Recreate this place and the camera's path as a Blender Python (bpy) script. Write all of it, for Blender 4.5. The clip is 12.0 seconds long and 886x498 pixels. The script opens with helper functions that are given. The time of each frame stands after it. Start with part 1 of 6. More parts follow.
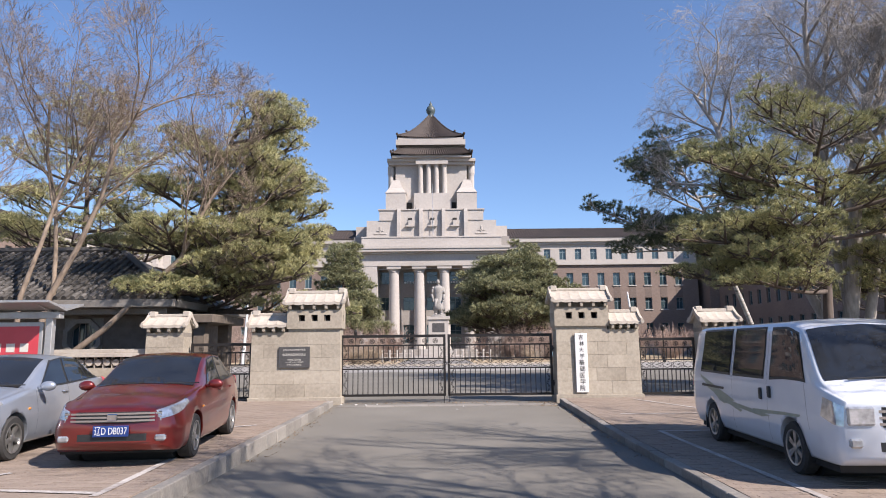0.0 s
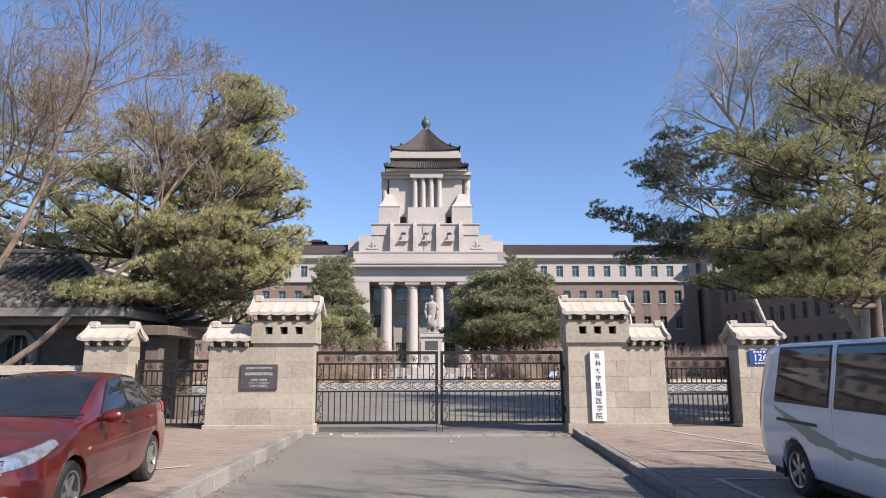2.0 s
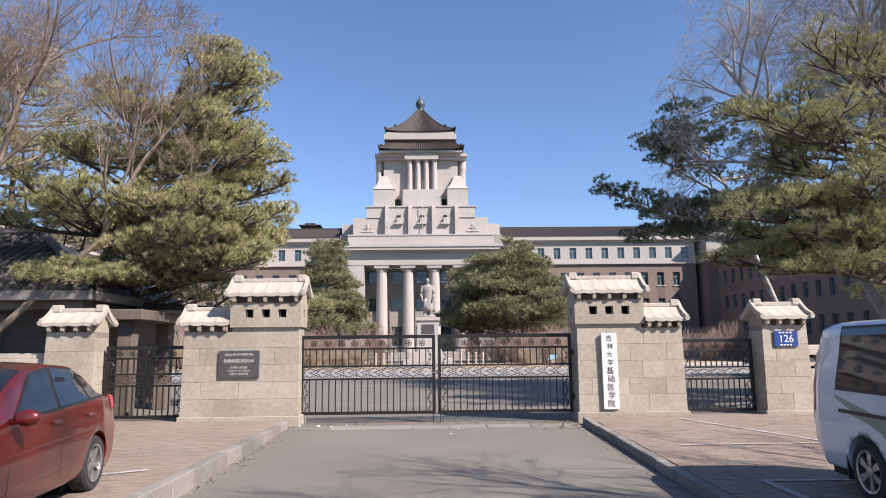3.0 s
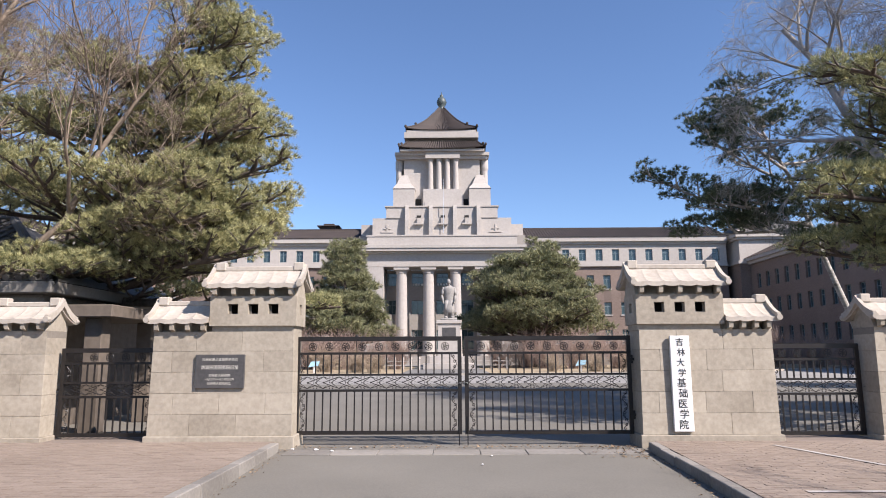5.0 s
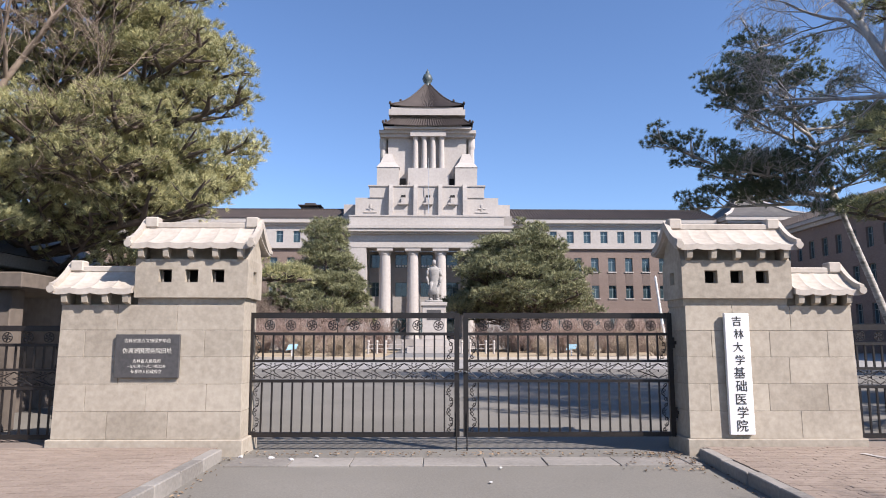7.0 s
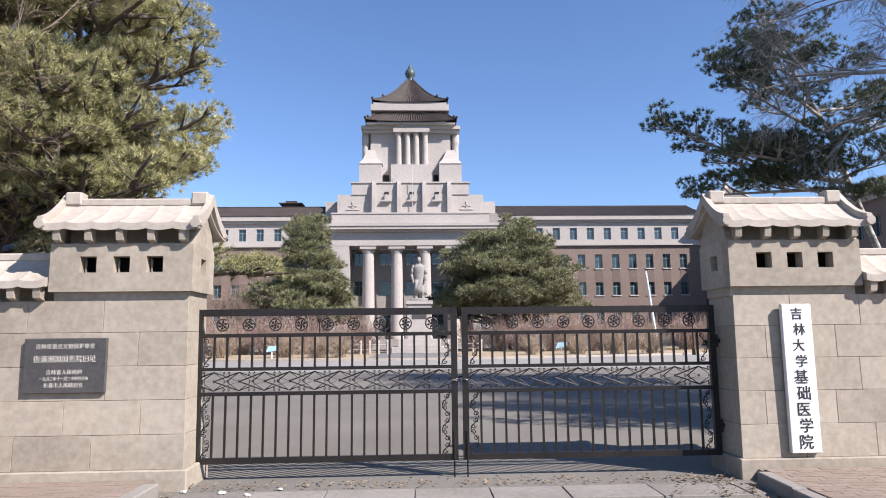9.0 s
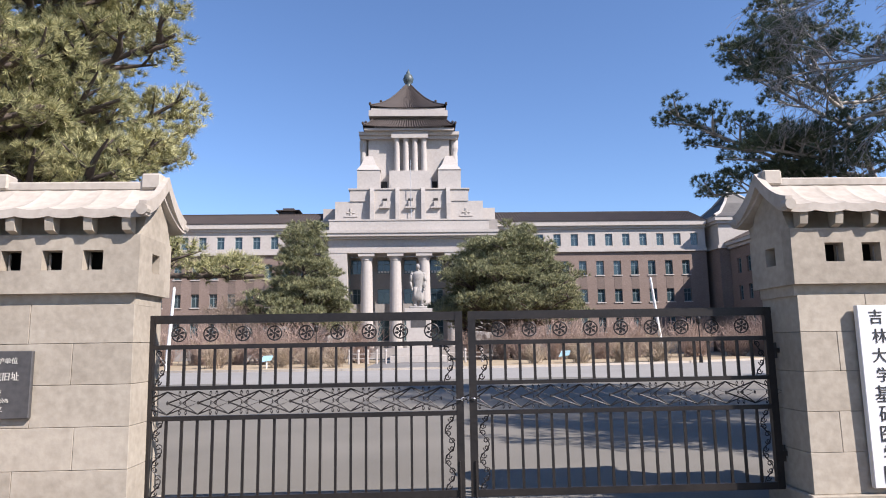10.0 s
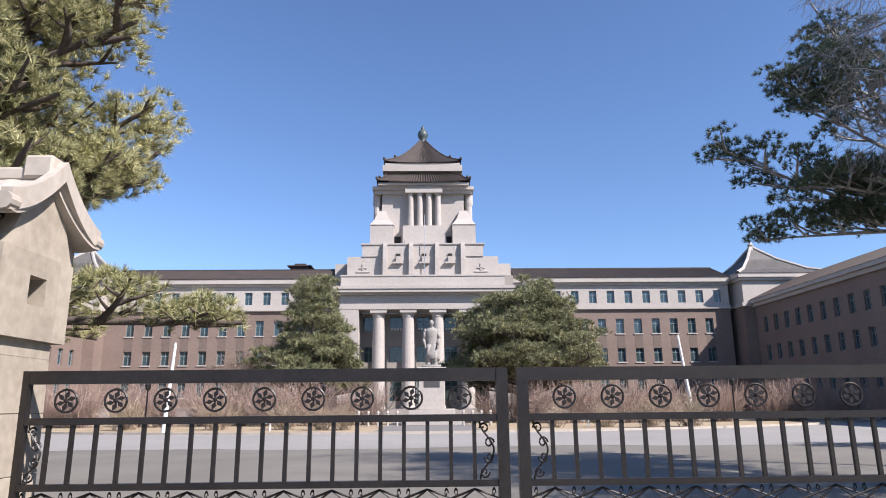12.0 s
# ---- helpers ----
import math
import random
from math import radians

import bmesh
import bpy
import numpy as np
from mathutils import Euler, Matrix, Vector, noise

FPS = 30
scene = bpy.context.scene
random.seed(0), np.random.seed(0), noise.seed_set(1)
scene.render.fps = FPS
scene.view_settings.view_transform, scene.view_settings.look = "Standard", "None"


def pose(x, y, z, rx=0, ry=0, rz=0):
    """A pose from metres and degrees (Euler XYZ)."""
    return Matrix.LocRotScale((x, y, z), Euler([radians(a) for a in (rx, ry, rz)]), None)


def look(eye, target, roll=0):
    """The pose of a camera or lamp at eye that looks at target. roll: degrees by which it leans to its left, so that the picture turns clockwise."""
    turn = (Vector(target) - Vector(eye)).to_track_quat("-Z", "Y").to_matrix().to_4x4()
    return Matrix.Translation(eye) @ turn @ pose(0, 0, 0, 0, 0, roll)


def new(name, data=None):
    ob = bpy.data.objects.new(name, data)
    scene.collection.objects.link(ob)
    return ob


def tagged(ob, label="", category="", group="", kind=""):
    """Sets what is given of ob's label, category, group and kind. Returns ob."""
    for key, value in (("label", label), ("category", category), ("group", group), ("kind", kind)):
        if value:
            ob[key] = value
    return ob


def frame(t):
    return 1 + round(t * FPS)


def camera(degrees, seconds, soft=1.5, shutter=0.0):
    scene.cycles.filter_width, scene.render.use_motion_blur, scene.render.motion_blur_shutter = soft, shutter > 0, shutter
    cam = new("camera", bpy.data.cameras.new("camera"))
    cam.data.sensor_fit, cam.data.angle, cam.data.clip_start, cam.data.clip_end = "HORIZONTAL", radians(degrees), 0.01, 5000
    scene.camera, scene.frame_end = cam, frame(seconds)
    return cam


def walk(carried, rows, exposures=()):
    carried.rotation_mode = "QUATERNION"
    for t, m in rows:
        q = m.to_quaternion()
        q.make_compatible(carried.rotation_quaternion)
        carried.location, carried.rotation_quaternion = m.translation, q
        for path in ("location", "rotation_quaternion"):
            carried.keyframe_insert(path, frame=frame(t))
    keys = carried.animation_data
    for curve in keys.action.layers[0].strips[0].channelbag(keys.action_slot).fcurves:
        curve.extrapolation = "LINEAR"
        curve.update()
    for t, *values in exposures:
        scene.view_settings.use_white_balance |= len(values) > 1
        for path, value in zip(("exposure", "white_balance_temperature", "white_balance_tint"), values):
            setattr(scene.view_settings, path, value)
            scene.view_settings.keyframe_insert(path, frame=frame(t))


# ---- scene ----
# ---------------------------------------------------------------- camera
cam = camera(67.57, 12.0, 1.0)
PATH = [
    (0, (-0.117, 1.343, 1.716), (-0.103, 3.322, 2.009), -0.61),
    (0.5, (-0.111, 2.117, 1.740), (-0.107, 4.090, 2.067), -0.21),
    (1, (-0.062, 2.814, 1.746), (-0.057, 4.783, 2.094), -0.14),
    (1.5, (-0.065, 3.571, 1.734), (-0.049, 5.540, 2.088), 0.05),
    (2, (-0.063, 4.278, 1.726), (-0.032, 6.247, 2.073), -0.16),
    (2.5, (-0.088, 5.071, 1.720), (-0.047, 7.044, 2.050), -0.27),
    (3, (-0.067, 5.799, 1.745), (-0.023, 7.776, 2.045), -0.63),
    (4.8, (-0.140, 8.519, 1.748), (-0.158, 10.498, 2.041), -0.36),
    (5, (-0.154, 8.815, 1.770), (-0.172, 10.790, 2.082), -0.25),
    (5.5, (-0.190, 9.599, 1.784), (-0.206, 11.569, 2.126), -0.04),
    (6, (-0.229, 10.362, 1.766), (-0.235, 12.334, 2.102), 0.32),
    (6.5, (-0.284, 11.064, 1.724), (-0.277, 13.041, 2.026), 0.36),
    (7, (-0.332, 11.591, 1.731), (-0.301, 13.573, 1.995), 0.03),
    (7.5, (-0.394, 12.022, 1.731), (-0.329, 14.007, 1.967), -0.42),
    (7.7, (-0.404, 12.186, 1.738), (-0.324, 14.172, 1.965), -0.52),
    (9.3, (-0.430, 13.933, 1.746), (-0.350, 15.913, 2.019), -0.73),
    (9.5, (-0.439, 14.272, 1.754), (-0.358, 16.250, 2.033), -0.82),
    (10, (-0.397, 14.886, 1.763), (-0.314, 16.864, 2.049), -0.94),
    (10.5, (-0.390, 15.508, 1.783), (-0.297, 17.481, 2.099), -0.89),
    (11, (-0.358, 16.083, 1.817), (-0.263, 18.047, 2.184), -0.90),
    (11.5, (-0.328, 16.539, 1.850), (-0.253, 18.493, 2.269), -0.47),
    (12, (-0.443, 17.287, 1.860), (-0.399, 19.233, 2.319), -0.54),
]
walk(cam, [(t, look(eye, target, roll)) for t, eye, target, roll in PATH], [(0.0, 0.90, 6300, 17), (4.8, 0.90, 6250, 17), (6.0, 0.92, 6100, 17), (12.0, 0.93, 6080, 17)])

# ---------------------------------------------------------------- light
SUN = Vector((1.3, -0.95, 1.40)).normalized()
world = bpy.data.worlds.new("world")
scene.world = world
world.use_nodes = True
wn = world.node_tree.nodes
sky = wn.new("ShaderNodeTexSky")
sky.sky_type = "NISHITA"
sky.sun_disc = False
sky.sun_elevation = math.asin(SUN.z)
sky.sun_rotation = math.atan2(SUN.x, SUN.y)
sky.altitude = 200
sky.air_density, sky.dust_density, sky.ozone_density = 1.0, 0.2, 5.0
world.node_tree.links.new(sky.outputs[0], wn["Background"].inputs[0])
wn["Background"].inputs[1].default_value = 0.092
sun = new("sun", bpy.data.lights.new("sun", "SUN"))
sun.data.energy, sun.data.angle, sun.data.color = 5.0, radians(0.53), (1.0, 0.915, 0.80)
sun.matrix_world = look(SUN * 60, (0, 0, 0))

# ---------------------------------------------------------------- helpers of this scene
def part(name, data, material, parent, label="", smooth=False):
    """One mesh object under a thing or a part; data is a bmesh or a mesh."""
    me = data
    if isinstance(data, bmesh.types.BMesh):
        me = bpy.data.meshes.new(name)
        data.to_mesh(me)
        data.free()
        if smooth:
            me.shade_smooth()
        me.materials.append(material)
    ob = new(name, me)
    ob.parent = parent
    if label:
        ob["label"] = label
    return ob


def thing(name, place, label, category, group="", kind="", turn=0):
    ob = new(name)
    ob.empty_display_size = 0.2
    ob.matrix_world = pose(*place, 0, 0, turn)
    return tagged(ob, label, category, group, kind)


def solo(name, bm, material, label="", category="", group="", kind="", place=(0, 0, 0), smooth=False):
    ob = part(name, bm, material, None, "", smooth)
    ob.location = place
    return tagged(ob, label, category, group, kind)


def box(bm, x0, x1, y0, y1, z0, z1, bevel=0.0):
    made = bmesh.ops.create_cube(bm, size=1, matrix=Matrix.LocRotScale(
        ((x0 + x1) / 2, (y0 + y1) / 2, (z0 + z1) / 2), None, (abs(x1 - x0), abs(y1 - y0), abs(z1 - z0))))
    if bevel:
        edges = {e for v in made["verts"] for e in v.link_edges}
        bmesh.ops.bevel(bm, geom=list(edges), offset=bevel, segments=1, affect="EDGES")
    return bm


def boxes(*items, bevel=0.0):
    bm = bmesh.new()
    for it in items:
        box(bm, *it, bevel=bevel)
    return bm


def rod(bm, a, b, r0, r1=None, n=8, caps=True):
    a, b = Vector(a), Vector(b)
    r1 = r0 if r1 is None else r1
    d = b - a
    m = Matrix.Translation((a + b) / 2) @ d.to_track_quat("Z", "Y").to_matrix().to_4x4()
    bmesh.ops.create_cone(bm, cap_ends=caps, segments=n, radius1=r0, radius2=r1, depth=d.length, matrix=m)
    return bm


def wire(bm, points, r, n=5):
    """A thin bent bar along points."""
    rings = []
    pts = [Vector(p) for p in points]
    for i, p in enumerate(pts):
        d = (pts[min(i + 1, len(pts) - 1)] - pts[max(i - 1, 0)]).normalized()
        q = d.to_track_quat("Z", "Y")
        rings.append([bm.verts.new(p + q @ Vector((r * math.cos(k * math.tau / n), r * math.sin(k * math.tau / n), 0))) for k in range(n)])
    for a, b in zip(rings, rings[1:]):
        for k in range(n):
            bm.faces.new((a[k], a[(k + 1) % n], b[(k + 1) % n], b[k]))
    return bm


def prism(bm, outline, axis, lo, hi):
    """Extrude a closed outline of (u, v) along an axis: 'x' gives (u, v) = (y, z), 'y' gives (x, z), 'z' gives (x, y)."""
    def at(u, v, w):
        return {"x": (w, u, v), "y": (u, w, v), "z": (u, v, w)}[axis]
    a = [bm.verts.new(at(u, v, lo)) for u, v in outline]
    b = [bm.verts.new(at(u, v, hi)) for u, v in outline]
    n = len(outline)
    bm.faces.new(a)
    bm.faces.new(b[::-1])
    for k in range(n):
        bm.faces.new((a[k], b[k], b[(k + 1) % n], a[(k + 1) % n]))
    bmesh.ops.recalc_face_normals(bm, faces=bm.faces)
    return bm


def lathe(bm, profile, n=24, centre=(0, 0, 0), caps=True):
    cx, cy, cz = centre
    rings = [[bm.verts.new((cx + r * math.cos(k * math.tau / n), cy + r * math.sin(k * math.tau / n), cz + z)) for k in range(n)] for r, z in profile]
    for a, b in zip(rings, rings[1:]):
        for k in range(n):
            bm.faces.new((a[k], a[(k + 1) % n], b[(k + 1) % n], b[k]))
    if caps:
        bm.faces.new(rings[0][::-1])
        bm.faces.new(rings[-1])
    return bm


# ---------------------------------------------------------------- materials
def paint(name, low, high, rough=0.7, grain=6.0, blotch=0.6, bump=0.15, metal=0.0, coat=0.0, rand=0.0, stretch=(1, 1, 1), spec=0.5, blot=0.5, dist=0.01, island=False):
    """A surface that varies between two colours at two scales, with fine relief."""
    m = bpy.data.materials.new(name)
    m.use_nodes = True
    nt, N, L = m.node_tree, m.node_tree.nodes, m.node_tree.links
    bsdf = N["Principled BSDF"]
    geo = N.new("ShaderNodeNewGeometry")
    mp = N.new("ShaderNodeMapping")
    mp.inputs["Scale"].default_value = stretch
    L.new(geo.outputs["Position"], mp.inputs[0])
    fine, wide = N.new("ShaderNodeTexNoise"), N.new("ShaderNodeTexNoise")
    fine.inputs["Scale"].default_value, fine.inputs["Detail"].default_value = grain, 6
    wide.inputs["Scale"].default_value, wide.inputs["Detail"].default_value = blotch, 5
    L.new(mp.outputs[0], fine.inputs[0]), L.new(mp.outputs[0], wide.inputs[0])
    mix = N.new("ShaderNodeMath")
    mix.operation = "MULTIPLY_ADD"
    mix.inputs[1].default_value = blot
    L.new(wide.outputs[0], mix.inputs[0])
    sc = N.new("ShaderNodeMath")
    sc.operation = "MULTIPLY"
    sc.inputs[1].default_value = 1 - blot
    L.new(fine.outputs[0], sc.inputs[0])
    L.new(sc.outputs[0], mix.inputs[2])
    fac = mix.outputs[0]
    if rand:
        info = N.new("ShaderNodeObjectInfo")
        src = geo.outputs["Random Per Island"] if island else info.outputs["Random"]
        ad = N.new("ShaderNodeMath")
        ad.operation = "MULTIPLY_ADD"
        ad.inputs[1].default_value, ad.inputs[2].default_value = rand, -rand / 2
        L.new(src, ad.inputs[0])
        su = N.new("ShaderNodeMath")
        su.operation = "ADD"
        L.new(fac, su.inputs[0]), L.new(ad.outputs[0], su.inputs[1])
        fac = su.outputs[0]
    ramp = N.new("ShaderNodeValToRGB")
    ramp.color_ramp.elements[0].position, ramp.color_ramp.elements[1].position = 0.3, 0.7
    ramp.color_ramp.elements[0].color, ramp.color_ramp.elements[1].color = (*low, 1), (*high, 1)
    L.new(fac, ramp.inputs[0])
    L.new(ramp.outputs[0], bsdf.inputs["Base Color"])
    bsdf.inputs["Roughness"].default_value = rough
    bsdf.inputs["Metallic"].default_value = metal
    bsdf.inputs["Coat Weight"].default_value = coat
    bsdf.inputs["Coat Roughness"].default_value = 0.06
    bsdf.inputs["Specular IOR Level"].default_value = spec
    if bump:
        bp = N.new("ShaderNodeBump")
        bp.inputs["Strength"].default_value, bp.inputs["Distance"].default_value = bump, dist
        L.new(fine.outputs[0], bp.inputs["Height"])
        L.new(bp.outputs[0], bsdf.inputs["Normal"])
    return m


def brickwork(name, low, high, mortar, bw=0.24, bh=0.075):
    """Far brick walls: courses along x or y and z, too fine to build."""
    m = paint(name, low, high, 0.85, 9, 0.25, 0.1)
    N, L = m.node_tree.nodes, m.node_tree.links
    bsdf = N["Principled BSDF"]
    base = bsdf.inputs["Base Color"].links[0].from_socket
    geo = N.new("ShaderNodeNewGeometry")
    sep = N.new("ShaderNodeSeparateXYZ")
    L.new(geo.outputs["Position"], sep.inputs[0])
    ad = N.new("ShaderNodeMath")
    L.new(sep.outputs[0], ad.inputs[0]), L.new(sep.outputs[1], ad.inputs[1])
    com = N.new("ShaderNodeCombineXYZ")
    L.new(ad.outputs[0], com.inputs[0]), L.new(sep.outputs[2], com.inputs[1])
    br = N.new("ShaderNodeTexBrick")
    br.inputs["Scale"].default_value = 1
    br.inputs["Brick Width"].default_value, br.inputs["Row Height"].default_value = bw, bh
    br.inputs["Mortar Size"].default_value = 0.006
    br.inputs["Color1"].default_value, br.inputs["Color2"].default_value = (0.8, 0.8, 0.8, 1), (1, 1, 1, 1)
    br.inputs["Mortar"].default_value = (*mortar, 1)
    L.new(com.outputs[0], br.inputs[0])
    mul = N.new("ShaderNodeMix")
    mul.data_type, mul.blend_type = "RGBA", "MULTIPLY"
    mul.inputs[0].default_value = 1
    L.new(base, mul.inputs[6]), L.new(br.outputs[0], mul.inputs[7])
    L.new(mul.outputs[2], bsdf.inputs["Base Color"])
    return m


GRANITE = paint("granite", (0.24, 0.207, 0.160), (0.40, 0.352, 0.280), 0.85, 14, 1.4, 0.3, rand=0.16)
GRANITE_TOP = paint("granite_top", (0.31, 0.272, 0.225), (0.46, 0.412, 0.352), 0.8, 12, 1.6, 0.15)
JOINT = paint("mortar", (0.16, 0.14, 0.115), (0.23, 0.20, 0.165), 0.95, 20, 2)
ASPHALT = paint("asphalt", (0.115, 0.106, 0.089), (0.195, 0.181, 0.154), 0.9, 45, 0.35, 0.5, dist=0.006)
YARD = paint("yard_asphalt", (0.14, 0.135, 0.127), (0.20, 0.192, 0.18), 0.9, 30, 0.15, 0.4)
PAVER = paint("paver", (0.19, 0.146, 0.113), (0.285, 0.228, 0.182), 0.9, 25, 0.5, 0.15, rand=0.16, island=True)
PAVER_ONE = paint("paver_piece", (0.19, 0.146, 0.113), (0.285, 0.228, 0.182), 0.9, 25, 0.5, 0.15, rand=0.16)
BED = paint("sand_bed", (0.16, 0.125, 0.10), (0.22, 0.18, 0.15), 0.95, 30, 1)
KERB = paint("kerb", (0.15, 0.137, 0.12), (0.26, 0.24, 0.212), 0.9, 20, 1.2, 0.3, rand=0.25)
LINE = paint("road_paint", (0.20, 0.165, 0.14), (0.55, 0.52, 0.49), 0.8, 22, 2.2, 0.1, blot=0.5)
IRON = paint("black_iron", (0.008, 0.007, 0.0065), (0.024, 0.020, 0.018), 0.42, 30, 3, 0.1, spec=0.35)
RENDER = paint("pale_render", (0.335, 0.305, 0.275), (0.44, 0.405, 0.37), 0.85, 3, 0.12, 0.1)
# greyer render for plinths, steps and side walls; in recesses it carries shade
RENDER_LOW = paint("low_and_recess_shade_render", (0.23, 0.21, 0.19), (0.31, 0.285, 0.26), 0.85, 3, 0.15, 0.1)
BRICK = brickwork("wing_brick", (0.175, 0.13, 0.107), (0.255, 0.192, 0.16), (0.75, 0.72, 0.68))
# wing brick darkened, with the shade of a recess in its colour
BRICK_SHADE = brickwork("recess_shade_brick", (0.13, 0.097, 0.08), (0.195, 0.15, 0.127), (0.75, 0.72, 0.68))
TILE = paint("brown_roof_tile", (0.026, 0.019, 0.016), (0.058, 0.043, 0.036), 0.75, 8, 0.5, 0.2)
TILE_GREY = paint("grey_roof_tile", (0.05, 0.046, 0.042), (0.12, 0.112, 0.103), 0.7, 10, 0.8, 0.2, rand=0.4, island=True)
BRONZE = paint("verdigris", (0.03, 0.045, 0.045), (0.08, 0.10, 0.10), 0.5, 10, 1)
FRAME = paint("window_frame", (0.13, 0.17, 0.18), (0.20, 0.25, 0.26), 0.6, 20, 2)
SLATE = paint("plaque_slate", (0.045, 0.043, 0.042), (0.085, 0.08, 0.078), 0.45, 25, 3, 0.1)
WHITE = paint("white_board", (0.60, 0.59, 0.57), (0.70, 0.69, 0.67), 0.5, 10, 2, 0.03)
INK = paint("black_ink", (0.012, 0.012, 0.012), (0.025, 0.025, 0.025), 0.5, 20, 3, 0)
ENGRAVE = paint("pale_lettering", (0.45, 0.43, 0.38), (0.6, 0.57, 0.5), 0.6, 20, 3, 0)
# near-black for the shade inside openings, and for vehicle undersides and wheel wells
DARK = paint("hollow_shade_and_underbody", (0.012, 0.012, 0.012), (0.03, 0.028, 0.026), 0.9, 8, 2, 0)
BLUE = paint("blue_enamel", (0.014, 0.04, 0.17), (0.022, 0.055, 0.22), 0.35, 6, 2, 0)


def window_glass(name, tint, rough=0.06):
    m = paint(name, tuple(c * 0.7 for c in tint), tint, rough, 2, 0.4, 0.02, spec=0.8)
    return m


PANE = window_glass("window_pane", (0.045, 0.075, 0.085))

# ---------------------------------------------------------------- ground
def pave_z(y):
    return 0.08 + 0.0145 * (min(max(y, 13.0), 21.4) - 13.0)


def pave_left(y):
    return pave_z(21.4)


def drive_z(y):
    return pave_z(y) - 0.14 + 0.04 * min(max((15.0 - y) / 5.0, 0.0), 1.0)


def right_kerb(y):
    return 3.05 + 0.025 * (y - 8.7)


LEFT = -3.2
# one sheet to the horizon, sloping gently up to the gate
bm = bmesh.new()
xs = [-2500, -300, -60, -20, -8, 0, 8, 20, 60, 300, 2500]
ys = [-2500, -200, -30, -8, 0, 6, 10, 13, 15, 17, 19, 21.4, 24, 40, 60, 120, 300, 2500]
grid = [[bm.verts.new((x, y, drive_z(y))) for x in xs] for y in ys]
for a, b in zip(grid, grid[1:]):
    for k in range(len(xs) - 1):
        bm.faces.new((a[k], a[k + 1], b[k + 1], b[k]))
solo("ground", bm, ASPHALT, "worn grey asphalt ground of drive and courtyard", "ground", kind="structure")


def slab(name, edges, y0, y1, material, label, level, drop=0.015, steps=14):
    """A raised pavement between two lines x0(y), x1(y)."""
    b = bmesh.new()
    rows = []
    for k in range(steps + 1):
        y = y0 + (y1 - y0) * k / steps
        x0, x1 = edges(y)
        z = level(y) - drop
        rows.append([b.verts.new(p) for p in ((x0, y, z), (x1, y, z), (x1, y, z - 0.3), (x0, y, z - 0.3))])
    for p, q in zip(rows, rows[1:]):
        for k in range(4):
            b.faces.new((p[k], p[(k + 1) % 4], q[(k + 1) % 4], q[k]))
    b.faces.new(rows[0][::-1]), b.faces.new(rows[-1])
    bmesh.ops.recalc_face_normals(b, faces=b.faces)
    return solo(name, b, material, label, "pavement", kind="structure")


pav_l = slab("pavement_left", lambda y: (-34, LEFT - 0.16), -8, 22.3, BED, "red brick pavement with parked cars beside the drive", pave_left)
pav_r = slab("pavement_right", lambda y: (right_kerb(y) + 0.16, 34), -8, 22.3, BED, "red brick pavement with white parking lines", pave_z)

# ---------------------------------------------------------------- gate piers
def tile_roof(bm, x0, x1, yc, half, z0, z1, scallops, lean=0.06):
    """A small stone roof: two concave slopes with shallow tile waves, closed below."""
    nx, ny = scallops * 8, 8
    for side in (-1, 1):
        top, bot = [], []
        for j in range(ny + 1):
            s = j / ny
            z = z0 + 0.07 + (z1 - z0 - 0.07) * (0.35 * (1 - s) + 0.65 * (1 - s) ** 2)
            y = yc + side * half * s
            inset = lean * (1 - s)
            r, q = [], []
            for i in range(nx + 1):
                u = i / nx
                wave = 0.022 * abs(math.sin(u * scallops * math.pi)) ** 0.7 * (0.35 + 0.65 * s)
                x = x0 + inset + (x1 - x0 - 2 * inset) * u
                r.append(bm.verts.new((x, y, z - wave + 0.012)))
                q.append(bm.verts.new((x, y, max(z0, z - 0.09) - (wave if s == 1 else 0))))
            top.append(r), bot.append(q)
        for G in (top, bot):
            for a, b in zip(G, G[1:]):
                for i in range(nx):
                    bm.faces.new((a[i], a[i + 1], b[i + 1], b[i]))
        for i in range(nx):
            bm.faces.new((top[-1][i], top[-1][i + 1], bot[-1][i + 1], bot[-1][i]))
        for e in (0, nx):
            for j in range(ny):
                bm.faces.new((top[j][e], top[j + 1][e], bot[j + 1][e], bot[j][e]))
    bmesh.ops.recalc_face_normals(bm, faces=bm.faces)
    return bm


def barge(bm, x, w, yc, half, z0, z1):
    """The curved rim at a gable: a bent bar with round ends."""
    for side in (-1, 1):
        up, lo = [], []
        n = 9
        for j in range(n + 1):
            s = j / n
            z = z0 + 0.09 + (z1 - z0 - 0.05) * (0.35 * (1 - s) + 0.65 * (1 - s) ** 2)
            y = yc + side * (half + 0.02) * s
            up.append((y, z + 0.05)), lo.append((y, z - 0.09))
        loop = up + lo[::-1]
        a = [bm.verts.new((x, y, z)) for y, z in loop]
        b = [bm.verts.new((x + w, y, z)) for y, z in loop]
        m = len(loop)
        for k in range(m):
            bm.faces.new((a[k], b[k], b[(k + 1) % m], a[(k + 1) % m]))
        for k in range(n):
            bm.faces.new((a[k], a[k + 1], a[m - 2 - k], a[m - 1 - k]))
            bm.faces.new((b[k], b[k + 1], b[m - 2 - k], b[m - 1 - k]))
        rod(bm, (x + w / 2, yc + side * half * 0.9, z0 + 0.06), (x + w / 2, yc + side * (half + 0.045), z0 + 0.055), 0.055, n=12)
    bmesh.ops.recalc_face_normals(bm, faces=bm.faces)
    return bm


